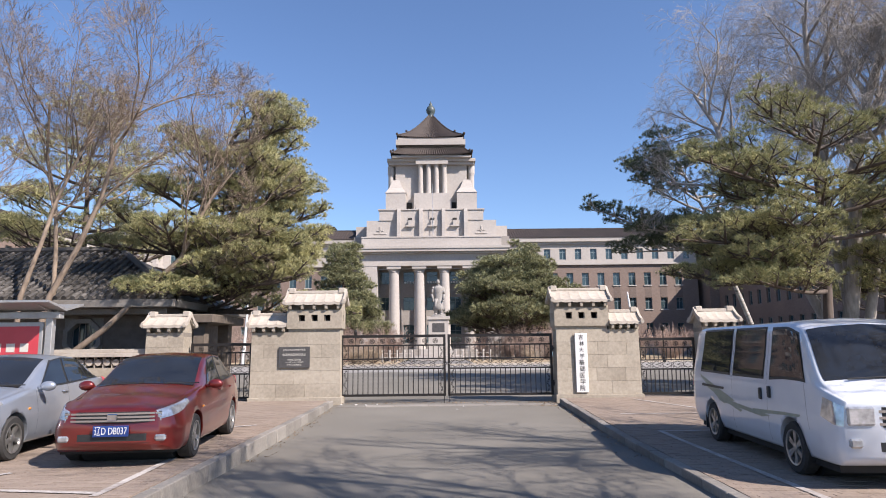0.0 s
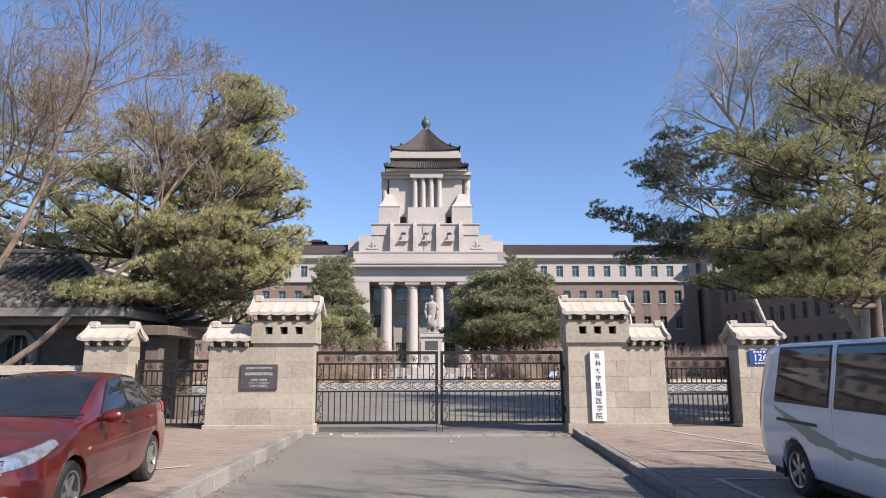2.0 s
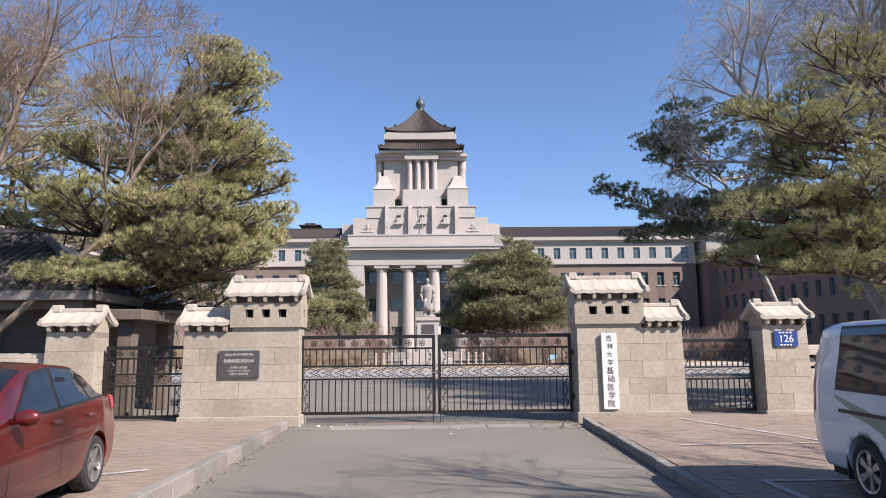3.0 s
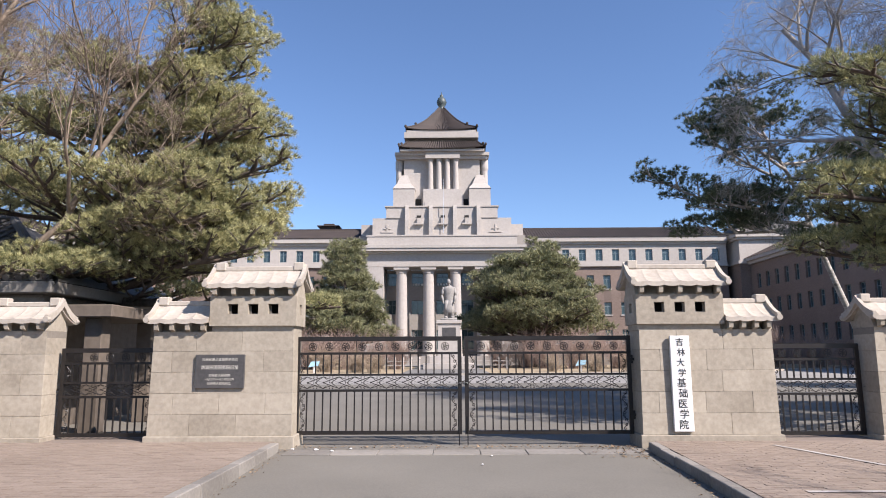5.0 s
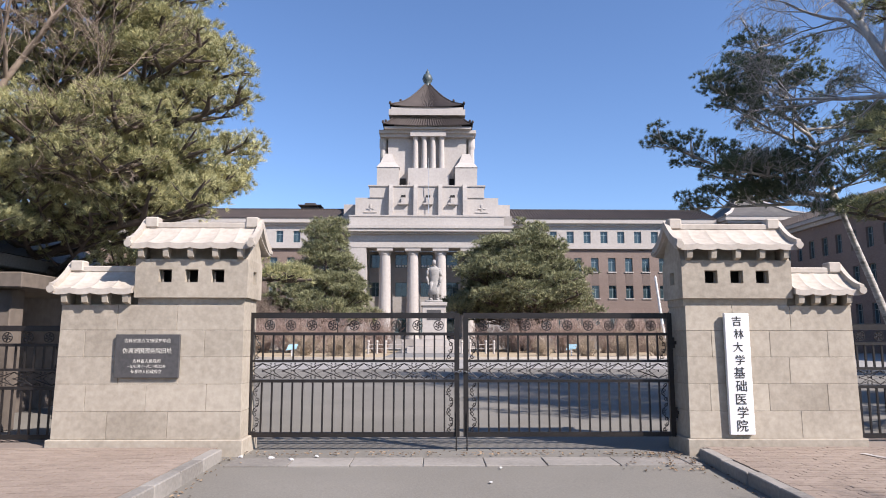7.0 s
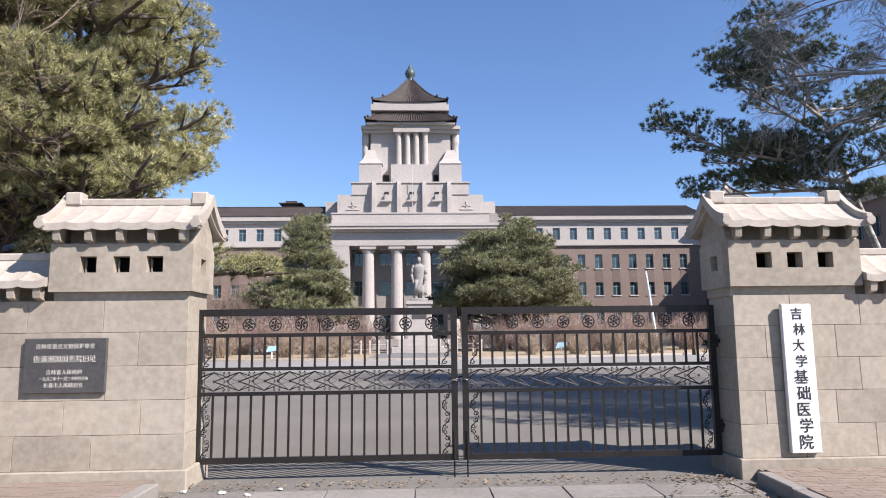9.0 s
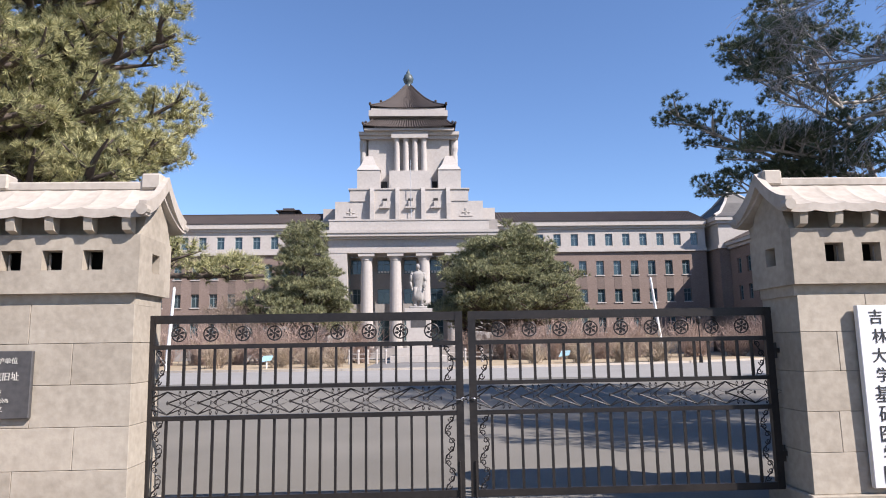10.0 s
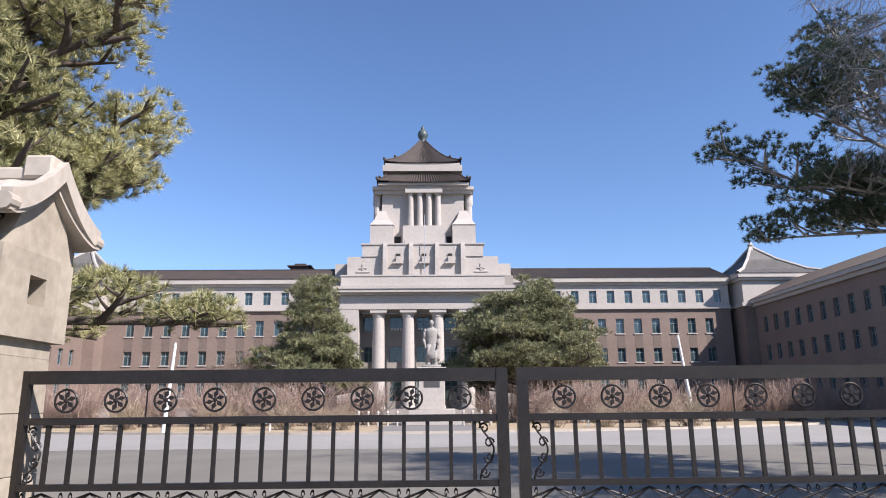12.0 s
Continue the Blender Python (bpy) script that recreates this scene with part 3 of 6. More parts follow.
def window_meshes(w, h):
    f = 0.07
    fr = boxes((-w / 2, -w / 2 + f, -0.04, 0.04, 0, h), (w / 2 - f, w / 2, -0.04, 0.04, 0, h), (-w / 2 + f, w / 2 - f, -0.04, 0.04, 0, f), (-w / 2 + f, w / 2 - f, -0.04, 0.04, h - f, h),
               (-0.03, 0.03, -0.035, 0.035, f, h - f), (-w / 2 + f, -0.03, -0.03, 0.03, h * 0.66, h * 0.66 + 0.06), (0.03, w / 2 - f, -0.03, 0.03, h * 0.66, h * 0.66 + 0.06))
    pa = boxes((-w / 2 + f, -0.03, -0.01, 0.0, f, h * 0.66))
    pb = boxes((0.03, w / 2 - f, -0.01, 0.0, f, h * 0.66))
    pc = boxes((-w / 2 + f, w / 2 - f, -0.012, -0.002, h * 0.66 + 0.06, h - f))
    sill = boxes((-w / 2 - 0.12, w / 2 + 0.12, -0.42, -0.1, -0.16, 0.0))
    out = []
    for nm, b, m in (("window_frame", fr, FRAME), ("pane", pa, PANE), ("pane", pb, PANE), ("pane", pc, PANE), ("sill", sill, RENDER)):
        me = bpy.data.meshes.new(nm)
        b.to_mesh(me)
        b.free()
        me.materials.append(m)
        out.append((nm, me))
    return out


WIN = {}


def window(parent, x, y, z, w, h, turn=0, sill=True):
    if (w, h) not in WIN:
        WIN[w, h] = window_meshes(w, h)
    e = new("window", WIN[w, h][0][1])
    e.parent = parent
    e.matrix_local = pose(x, y, z, 0, 0, turn)
    for nm, me in WIN[w, h][1:]:
        if nm == "sill" and not sill:
            continue
        o = new(nm, me)
        o.parent = e
    return e


def ribbed_slope(bm, a, b, c, d, ribs, r=0.09):
    """A roof plane a-b (eave) to d-c (ridge) with round tile rows running down it."""
    a, b, c, d = map(Vector, (a, b, c, d))
    bm.faces.new([bm.verts.new(p) for p in (a, b, c, d)])
    for k in range(ribs + 1):
        f = k / ribs
        p, q = a.lerp(b, f), d.lerp(c, f)
        n = (b - a).cross(d - a).normalized() * r * 0.2
        wire(bm, [p + n, (p + q) / 2 + n, q + n], r, 4)
    return bm


hall = thing("hall_wing", (AX, 118, GZ), "brown brick office wing with pale top storey and dark tiled roof", "building", "wings of the hall")
H = Vector(hall.location)


def wing(p, x0, x1, xs_top, xs_low):
    """One straight wing; coordinates are the world's, less the thing's place."""
    ox = Vector((p.location.x, p.location.y, p.location.z))
    before = set(scene.objects)
    yf, yb, t = 114.0, 128.0, 0.5
    rows = [(3.2, 5.4), (7.72, 9.7), (11.85, 14.02)]
    holes = [(x - 0.58, x + 0.58, a, b) for x in xs_low for a, b in rows]
    b = bmesh.new()
    wall_with_holes(b, x0, x1, GZ - 0.2, 15.4, yf, yf + t, holes)
    part("brick_wall", b, BRICK, p)
    # spandrels stand slightly proud; only their darker colour suggests a shaded recess
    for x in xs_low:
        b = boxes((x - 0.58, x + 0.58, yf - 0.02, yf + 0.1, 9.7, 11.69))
        part("spandrel", b, BRICK_SHADE, p)
    holes = [(x - 0.56, x + 0.56, 16.35, 18.2) for x in xs_top]
    b = bmesh.new()
    wall_with_holes(b, x0, x1, 15.9, 19.0, yf + 0.05, yf + t, holes)
    part("top_storey_wall", b, RENDER, p)
    part("string_course", boxes((x0, x1, yf - 0.35, yf + t, 15.4, 15.62), (x0, x1, yf - 0.22, yf + t, 15.62, 15.9)), RENDER, p)
    part("cornice", boxes((x0, x1, yf - 0.25, yf + t, 19.0, 19.4), (x0, x1, yf - 0.6, yf + t, 19.4, 20.1)), RENDER, p)
    part("plinth", boxes((x0, x1, yf - 0.15, yf - 0.004, GZ - 0.2, 1.9)), RENDER_LOW, p)
    part("back_wall", boxes((x0, x1, yb - 0.4, yb, GZ - 0.2, 19.8)), BRICK, p)
    part("floor_slab", boxes((x0, x1, yf + t, yb - 0.4, 15.3, 15.5)), RENDER_LOW, p)
    b = bmesh.new()
    ribbed_slope(b, (x0, yf - 0.7, 20.1), (x1, yf - 0.7, 20.1), (x1, yf + 5.5, 22.6), (x0, yf + 5.5, 22.6), int((x1 - x0) / 0.45))
    ribbed_slope(b, (x1, yb + 0.5, 20.1), (x0, yb + 0.5, 20.1), (x0, yf + 5.5, 22.6), (x1, yf + 5.5, 22.6), 2)
    part("tile_roof", b, TILE, p, "dark brown tiled roof")
    part("roof_ridge", boxes((x0, x1, yf + 5.3, yf + 5.7, 22.5, 22.75)), TILE, p)
    for ob in set(scene.objects) - before:
        ob.location = ob.location - ox
    for x in xs_low:
        for a, c in rows:
            window(p, x - ox.x, yf + 0.3 - ox.y, a - ox.z, 1.16, c - a)
    for x in xs_top:
        window(p, x - ox.x, yf + 0.3 - ox.y, 16.35 - ox.z, 1.12, 1.85, sill=False)


hall.location = (AX + 27, 118, GZ)
wing(hall, AX + 13.2, AX + 45.5, [AX + 14.5 + 2.66 * k for k in range(12)], [AX + 15.6 + 2.66 * k for k in range(11)])
hall_l = thing("hall_wing", (AX - 28, 118, GZ), "brown brick office wing with pale top storey and dark tiled roof", "building", "wings of the hall")
wing(hall_l, AX - 46.6, AX - 13.2, [AX - 14.98 - 2.66 * k for k in range(12)], [AX - 15.8 - 2.66 * k for k in range(11)])


def side_wing(s, xw):
    """Corner block with a pyramid roof and a lower range that comes forward along x = xw."""
    p = thing("side_range", (xw + s * 8, 85, GZ), "lower brick range running forward from the corner block", "building", "side ranges")
    o = p.location.copy()
    before = set(scene.objects)
    y0, y1 = 40.0, 111.5
    ysw = [y1 - 2.6 - 2.75 * k for k in range(25)]
    rows = [(3.2, 5.4), (7.5, 9.6), (11.4, 13.6)]
    holes = [(y - 0.58, y + 0.58, a, c) for y in ysw for a, c in rows]
    b = bmesh.new()
    wall_with_holes(b, y0, y1, GZ - 0.2, 15.2, xw, xw + s * 0.5, holes, "y")
    part("brick_wall", b, BRICK, p)
    part("end_wall", boxes((xw + s * 0.5, xw + s * 14, y0, y0 + 0.5, GZ - 0.2, 15.2)), BRICK, p)
    part("far_wall", boxes((xw + s * 13.5, xw + s * 14, y0 + 0.5, y1, GZ - 0.2, 15.2)), BRICK, p)
    part("cornice", boxes((xw - s * 0.4, xw + s * 14.2, y0 - 0.3, y1, 15.2, 15.7), (xw - s * 0.75, xw + s * 14.4, y0 - 0.5, y1, 15.7, 16.2)), RENDER, p)
    b = bmesh.new()
    c = [(xw - s * 0.8, y0 - 0.6, 16.2), (xw - s * 0.8, y1, 16.2), (xw + s * 6, y1, 19.3), (xw + s * 6, y0 + 5, 19.3)]
    ribbed_slope(b, *c, int((y1 - y0) / 0.6))
    part("tile_roof", b, TILE, p)
    for ob in set(scene.objects) - before:
        ob.location = ob.location - o
    for y in ysw:
        for a, cc in rows:
            window(p, xw + s * 0.3 - o.x, y - o.y, a - o.z, 1.16, cc - a, turn=90 if s > 0 else -90)
    q = thing("corner_block", (xw + s * 4, 117, GZ), "corner block with pale top storey and grey pyramid roof", "building", "corner blocks")
    o = q.location.copy()
    before = set(scene.objects)
    x0, x1 = sorted((xw - s * 1.6, xw + s * 12))
    ya, yb = 111.5, 125.0
    part("brick_wall", boxes((x0, x1, ya, yb, GZ - 0.2, 15.4)), BRICK, q)
    part("string_course", boxes((x0 - 0.3, x1 + 0.3, ya - 0.3, yb, 15.4, 15.9)), RENDER, q)
    part("top_storey_wall", boxes((x0 + 0.1, x1 - 0.1, ya + 0.1, yb, 15.9, 19.2)), RENDER, q)
    part("cornice", boxes((x0 - 0.3, x1 + 0.3, ya - 0.3, yb + 0.3, 19.2, 19.6), (x0 - 0.6, x1 + 0.6, ya - 0.6, yb + 0.6, 19.6, 20.2)), RENDER, q)
    b = bmesh.new()
    ap = Vector((xw + s * 3.4, 117.5, 25.6))
    base = [Vector(v) for v in ((x0 - 0.7, ya - 0.7, 20.2), (x1 + 0.7, ya - 0.7, 20.2), (x1 + 0.7, yb + 0.7, 20.2), (x0 - 0.7, yb + 0.7, 20.2))]
    prev = base
    for f in (0.35, 0.7, 0.97):
        cur = [v.lerp(ap, f) - Vector((0, 0, 1.0 * math.sin(math.pi * f))) for v in base]
        for k in range(4):
            b.faces.new([b.verts.new(v) for v in (prev[k], prev[(k + 1) % 4], cur[(k + 1) % 4], cur[k])])
        prev = cur
    b.faces.new([b.verts.new(v) for v in prev])
    part("pyramid_roof", b, TILE_GREY, q, "grey tiled pyramid roof")
    b = bmesh.new()
    for v in base:
        wire(b, [v.lerp(ap, f) - Vector((0, 0, 1.0 * math.sin(math.pi * f) - 0.1)) for f in (0, 0.35, 0.7, 0.98)], 0.22, 5)
    part("hip_ridge", b, RENDER, q)
    b = bmesh.new()
    lathe(b, [(0.5, -0.6), (0.35, 0.0), (0.5, 0.3), (0.2, 0.6), (0.05, 1.0)], 10, tuple(ap))
    part("finial", b, RENDER, q)
    for ob in set(scene.objects) - before:
        ob.location = ob.location - o


side_wing(1, 46.75)
side_wing(-1, -48.85)

# central block with portico and tower
mid = thing("hall_tower", (AX, 114, GZ), "pale stepped tower with portico columns and brown pagoda roof", "building")
MO = mid.location.copy()
before_mid = set(scene.objects)


def B(name, material, *items, label="", bevel=0.0):
    return part(name, boxes(*[(AX + a, AX + b, *r) for a, b, *r in items], bevel=bevel), material, mid, label)


PF = 109.4
# portico
B("corner_pier", RENDER, (-11.65, -8.98, PF, PF + 4.5, GZ - 0.2, 14.75))
B("corner_pier", RENDER, (8.98, 11.65, PF, PF + 4.5, GZ - 0.2, 14.75))
B("architrave", RENDER, (-11.7, 11.7, PF - 0.05, PF + 4.5, 14.75, 15.25), (-11.65, 11.65, PF, PF + 4.5, 15.25, 16.7))
B("cornice", RENDER, (-12.2, 12.2, PF - 0.5, PF + 5, 16.7, 17.0), (-12.75, 12.75, PF - 1.0, PF + 5, 17.0, 17.45), (-12.9, 12.9, PF - 1.15, PF + 5, 17.45, 17.85))
B("attic", RENDER, (-11.55, 11.55, PF - 0.1, PF + 6, 17.85, 19.35), (-11.65, 11.65, PF - 0.2, PF + 6, 19.35, 19.55))
B("portico_floor", RENDER_LOW, (-11.8, 11.8, PF - 0.6, PF + 5, GZ - 0.2, 1.4))
for k in range(5):
    B("step", RENDER_LOW, (-11.8, 11.8, PF - 0.6 - 0.34 * (k + 1), PF - 0.6 - 0.34 * k - 0.003, GZ - 0.2, 1.4 - 0.26 * (k + 1)))
for k in range(4):
    b = bmesh.new()
    x = AX - 6.0 + 4.16 * k - 0.24
    prof = [(1.05, 1.4), (1.05, 1.7), (0.95, 1.75), (0.95, 2.0)]
    for j in range(9):
        f = j / 8
        prof.append((0.93 - 0.14 * f ** 1.6, 2.05 + 11.6 * f))
    prof += [(0.86, 13.8), (0.86, 13.95), (1.0, 14.2), (1.12, 14.3)]
    lathe(b, prof, 24, (x, PF + 1.15, 0))
    part("column", b, RENDER, mid, "smooth round stone column", smooth=False)
    part("abacus", boxes((x - 1.18, x + 1.18, PF + 0.05, PF + 2.25, 14.3, 14.745)), RENDER, mid)
gaps = [-7.9 + 3.95 * k for k in range(5)]
holes = [(AX + g - 0.95, AX + g + 0.95, a, c) for g in gaps for a, c in ((12.2, 14.3), (7.8, 10.0), (2.4, 5.4))]
# back wall in the greyer render, porch shade put into its colour
b = bmesh.new()
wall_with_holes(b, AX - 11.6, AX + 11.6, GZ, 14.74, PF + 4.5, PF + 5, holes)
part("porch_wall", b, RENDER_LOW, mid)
B("side_wall", RENDER_LOW, (-13.2, -11.65, 112.5, 126, GZ, 20.0))
B("side_wall", RENDER_LOW, (11.65, 13.2, 112.5, 126, GZ, 20.0))
B("slogan_bars", WHITE, *[(g - 0.8 + 0.45 * k, g - 0.5 + 0.45 * k, PF + 4.42, PF + 4.46, 12.3, 12.62) for g in (-3.95, 0.0, 3.95) for k in range(4)], label="row of pale characters on the glass")
# stepped shoulders
B("low_shoulder", RENDER, (-12.95, 12.95, 113.2, 127, 19.0, 21.9))
B("middle_shoulder", RENDER, (-10.9, 10.9, 110.9, 125, 19.55, 22.5))
B("upper_shoulder", RENDER, (-8.75, 8.75, 110.75, 124, 22.5, 24.2), (-8.95, 8.95, 110.6, 124, 24.2, 24.4), (-6.2, 6.2, 110.6, 110.898, 19.55, 22.5))
for x in (-5.45, -1.72, 2.05, 5.75):
    b = bmesh.new()
    prism(b, [(109.9, 19.55), (110.75, 19.55), (110.75, 24.45), (110.35, 24.45), (110.2, 23.9), (109.95, 22.0)], "x", AX + x - 0.3, AX + x + 0.3)
    part("fin", b, RENDER, mid)
for x in (-3.6, 0.16, 3.9):
    B("balcony", RENDER, (x - 0.75, x + 0.75, 110.1, 110.596, 21.35, 21.6), (x - 0.28, x + 0.28, 110.2, 110.596, 21.604, 22.4))
    # black plate on the wall face, painted as the shade of an opening
    B("loophole_shade", DARK, (x - 0.35, x + 0.35, 110.53, 110.597, 22.5, 22.85))
for x in (-8.6, 8.4):
    B("relief", RENDER, (x - 1.0, x + 1.0, 110.78, 110.897, 20.2, 20.4), (x - 0.15, x + 0.15, 110.78, 110.897, 20.404, 21.5), (x - 0.6, x + 0.6, 110.78, 110.897, 20.75, 20.9), bevel=0.03)
# pylons with sloping caps
for s in (-1, 1):
    xa, xb = sorted((s * 4.35, s * 7.75))
    B("pylon", RENDER, (xa, xb, 111.6, 121, 24.4, 27.4))
    b = bmesh.new()
    lo = [(AX + xa - 0.08, 111.5), (AX + xb + 0.08, 111.5), (AX + xb + 0.08, 121), (AX + xa - 0.08, 121)]
    cx = AX + s * 6.15
    hi = [(cx - 0.6, 113.2), (cx + 0.6, 113.2), (cx + 0.6, 119), (cx - 0.6, 119)]
    vl, vm, vh = [[b.verts.new((px, py, z)) for px, py in pts] for pts, z in ((lo, 27.4), ([(l[0] * 0.45 + h[0] * 0.55, l[1] * 0.45 + h[1] * 0.55) for l, h in zip(lo, hi)], 28.4), (hi, 29.95))]
    for p_, q_ in ((vl, vm), (vm, vh)):
        for k in range(4):
            b.faces.new((p_[k], p_[(k + 1) % 4], q_[(k + 1) % 4], q_[k]))
    b.faces.new(vh)
    part("pylon_cap", b, RENDER, mid)
    # another black plate in place of a shaded opening
    B("loophole_shade", DARK, (s * 3.8 - 0.45, s * 3.8 + 0.45, 113.5, 113.595, 24.9, 26.1))
# tower shaft
B("shaft", RENDER, (-6.2, 6.2, 113.6, 124, 24.4, 32.6), label="pale rendered tower shaft")
# core and panel behind the columns are greyer, with shade in the colour
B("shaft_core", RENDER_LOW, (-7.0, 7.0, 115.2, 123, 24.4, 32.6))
B("column_base", RENDER, (-3.0, 3.45, 112.4, 113.597, 24.4, 27.5))
B("recess_shade_panel", RENDER_LOW, (-2.2, 2.6, 113.3, 113.598, 27.5, 32.5))
for k in range(4):
    b = bmesh.new()
    lathe(b, [(0.48, 27.5), (0.46, 28.0), (0.40, 32.0), (0.52, 32.4), (0.52, 32.5)], 16, (AX - 2.0 + 1.37 * k + 0.15, 112.9, 0))
    part("small_column", b, RENDER, mid)
B("column_lintel", RENDER, (-2.65, 2.95, 112.2, 113.6, 32.5, 33.2), (-2.5, 2.8, 112.3, 113.6, 33.2, 33.9))
for s in (-1, 1):
    for y in (114.3, 117.5, 120.7):
        b = bmesh.new()
        lathe(b, [(0.55, 24.4), (0.5, 30.8), (0.62, 31.3), (0.62, 32.6)], 12, (AX + s * 7.0, y, 0))
        part("corner_column", b, RENDER, mid)
B("tower_cornice", RENDER, (-7.4, 7.4, 113.0, 124.6, 32.6, 33.1), (-7.6, 7.7, 112.6, 124.8, 33.1, 33.6))


def pagoda(x, y, half, half_top, z0, z1, rise, rows, name, sag):
    """A four-sided concave tiled roof with round tile rows and raised corners."""
    b = bmesh.new()
    n, seg = rows, 7

    def at(side, u, f):
        hw = half + (half_top - half) * f
        lift = rise * abs(2 * u - 1) ** 3 * (1 - f) ** 2
        z = z0 + (z1 - z0) * (f - sag * math.sin(math.pi * f)) + lift
        px, py = (2 * u - 1) * hw, -hw
        for _ in range(side):
            px, py = -py, px
        return Vector((x + px, y + py, z))
    for side in range(4):
        gv = [[b.verts.new(at(side, u / 12, f / seg)) for u in range(13)] for f in range(seg + 1)]
        for p_, q_ in zip(gv, gv[1:]):
            for k in range(12):
                b.faces.new((p_[k], p_[k + 1], q_[k + 1], q_[k]))
        for k in range(n + 1):
            wire(b, [at(side, k / n, f / seg) + Vector((0, 0, 0.03)) for f in range(seg + 1)], 0.12, 4)
    part(name, b, TILE, mid, "brown glazed tile roof with upturned corners")
    for side in range(4):
        b = bmesh.new()
        pts = [at(side, 0, f / seg) + Vector((0, 0, 0.12)) for f in range(seg + 1)]
        wire(b, [pts[0] + (pts[0] - pts[1]) * 0.12 + Vector((0, 0, 0.2))] + pts, 0.15, 6)
        bmesh.ops.create_icosphere(b, subdivisions=1, radius=0.24, matrix=Matrix.Translation(pts[0] + Vector((0, 0, 0.25))))
        bmesh.ops.create_icosphere(b, subdivisions=1, radius=0.24, matrix=Matrix.Translation(pts[2] + Vector((0, 0, 0.3))))
        part("hip_ridge", b, TILE, mid)


TY = 118.6
pagoda(AX + 0.1, TY, 7.0, 5.6, 33.95, 35.5, 0.3, 34, "lower_roof", 0.08)
B("roof_band", RENDER, (-6.7, 6.9, TY - 6.7, TY + 6.7, 33.6, 33.95))
B("tower_neck", RENDER_LOW, (-4.9, 4.9, TY - 4.9, TY + 4.9, 34.4, 36.0))
B("upper_cornice", RENDER, (-6.1, 6.0, TY - 6.05, TY + 6.05, 36.0, 36.95), (-5.75, 5.65, TY - 5.7, TY + 5.7, 36.95, 37.4))
pagoda(AX - 0.05, TY, 5.85, 0.35, 37.35, 43.1, 0.35, 36, "upper_roof", 0.13)
b = bmesh.new()
lathe(b, [(0.75, 42.5), (0.6, 43.1), (0.45, 43.4), (0.75, 43.8), (0.88, 44.3), (0.65, 44.9), (0.3, 45.2), (0.32, 45.45), (0.12, 45.7), (0.03, 46.05)], 14, (AX - 0.05, TY, 0))
part("roof_finial", b, BRONZE, mid, "dark bronze finial", smooth=True)
b = bmesh.new()
rod(b, (AX + 0.25, 110.2, 20), (AX + 0.25, 110.2, 28.5), 0.06, 0.03)
part("flag_pole", b, STEEL, mid)
for ob in set(scene.objects) - before_mid:
    ob.location = ob.location - MO
for g in gaps:
    for a, c in ((12.2, 14.3), (7.8, 10.0), (2.4, 5.4)):
        window(mid, AX + g - MO.x, PF + 4.8 - MO.y, a - MO.z, 1.9, c - a, sill=False)
mid.scale = (1, 1, 1.015)
# small roof house on the far wing
rh = thing("roof_lantern", (-20.75, 121, 22.4), "small dark roof lantern on the tiled roof ridge", "roof lantern")
part("body", boxes((-1.2, 1.2, -1, 1, 0, 0.9)), TILE, rh)
part("cap", boxes((-1.9, 1.9, -1.4, 1.4, 0.9, 1.1), (-0.9, 0.9, -0.7, 0.7, 1.1, 1.5), bevel=0.05), TILE, rh)

# ---------------------------------------------------------------- trees
class Net:
    """Collects many small tubes and faces fast and turns them into one mesh."""
    def __init__(self):
        self.v, self.f, self.n, self.queue = [], [], 0, {}

    def tube(self, pts, rad, n=5):
        self.queue.setdefault((len(pts), n), []).append((pts, rad))

    def flush(self):
        for (m, n), items in self.queue.items():
            pts = np.array([i[0] for i in items], float)
            rad = np.array([i[1] for i in items], float)[:, :, None, None]
            t = len(items)
            d = np.gradient(pts, axis=1)
            d /= np.linalg.norm(d, axis=2)[:, :, None] + 1e-9
            up = np.where(np.abs(d[:, :1, 2:3]) > 0.9, [[[1.0, 0, 0]]], [[[0, 0, 1.0]]])
            a = np.cross(d, np.broadcast_to(up, d.shape))
            a /= np.linalg.norm(a, axis=2)[:, :, None] + 1e-9
            b = np.cross(d, a)
            ang = np.arange(n) * math.tau / n
            ring = pts[:, :, None, :] + rad * (np.cos(ang)[None, None, :, None] * a[:, :, None, :] + np.sin(ang)[None, None, :, None] * b[:, :, None, :])
            i = np.arange(m - 1)[:, None] * n
            k = np.arange(n)[None, :]
            k2 = (k + 1) % n
            quad = np.stack([i + k, i + k2, i + n + k2, i + n + k], -1).reshape(1, -1, 4)
            self.v.append(ring.reshape(-1, 3))
            self.f.append((quad + (np.arange(t) * m * n)[:, None, None] + self.n).reshape(-1, 4))
            self.n += t * m * n
        self.queue = {}

    def mesh(self, name, material, smooth=True):
        self.flush()
        v = np.concatenate(self.v).astype(np.float32)
        f = np.concatenate(self.f).astype(np.int32)
        me = bpy.data.meshes.new(name)
        me.vertices.add(len(v)), me.vertices.foreach_set("co", v.ravel())
        me.loops.add(f.size), me.loops.foreach_set("vertex_index", f.ravel())
        me.polygons.add(len(f)), me.polygons.foreach_set("loop_start", np.arange(len(f), dtype=np.int32) * f.shape[1])
        me.update(calc_edges=True)
        if smooth:
            me.shade_smooth()
        me.materials.append(material)
        return me


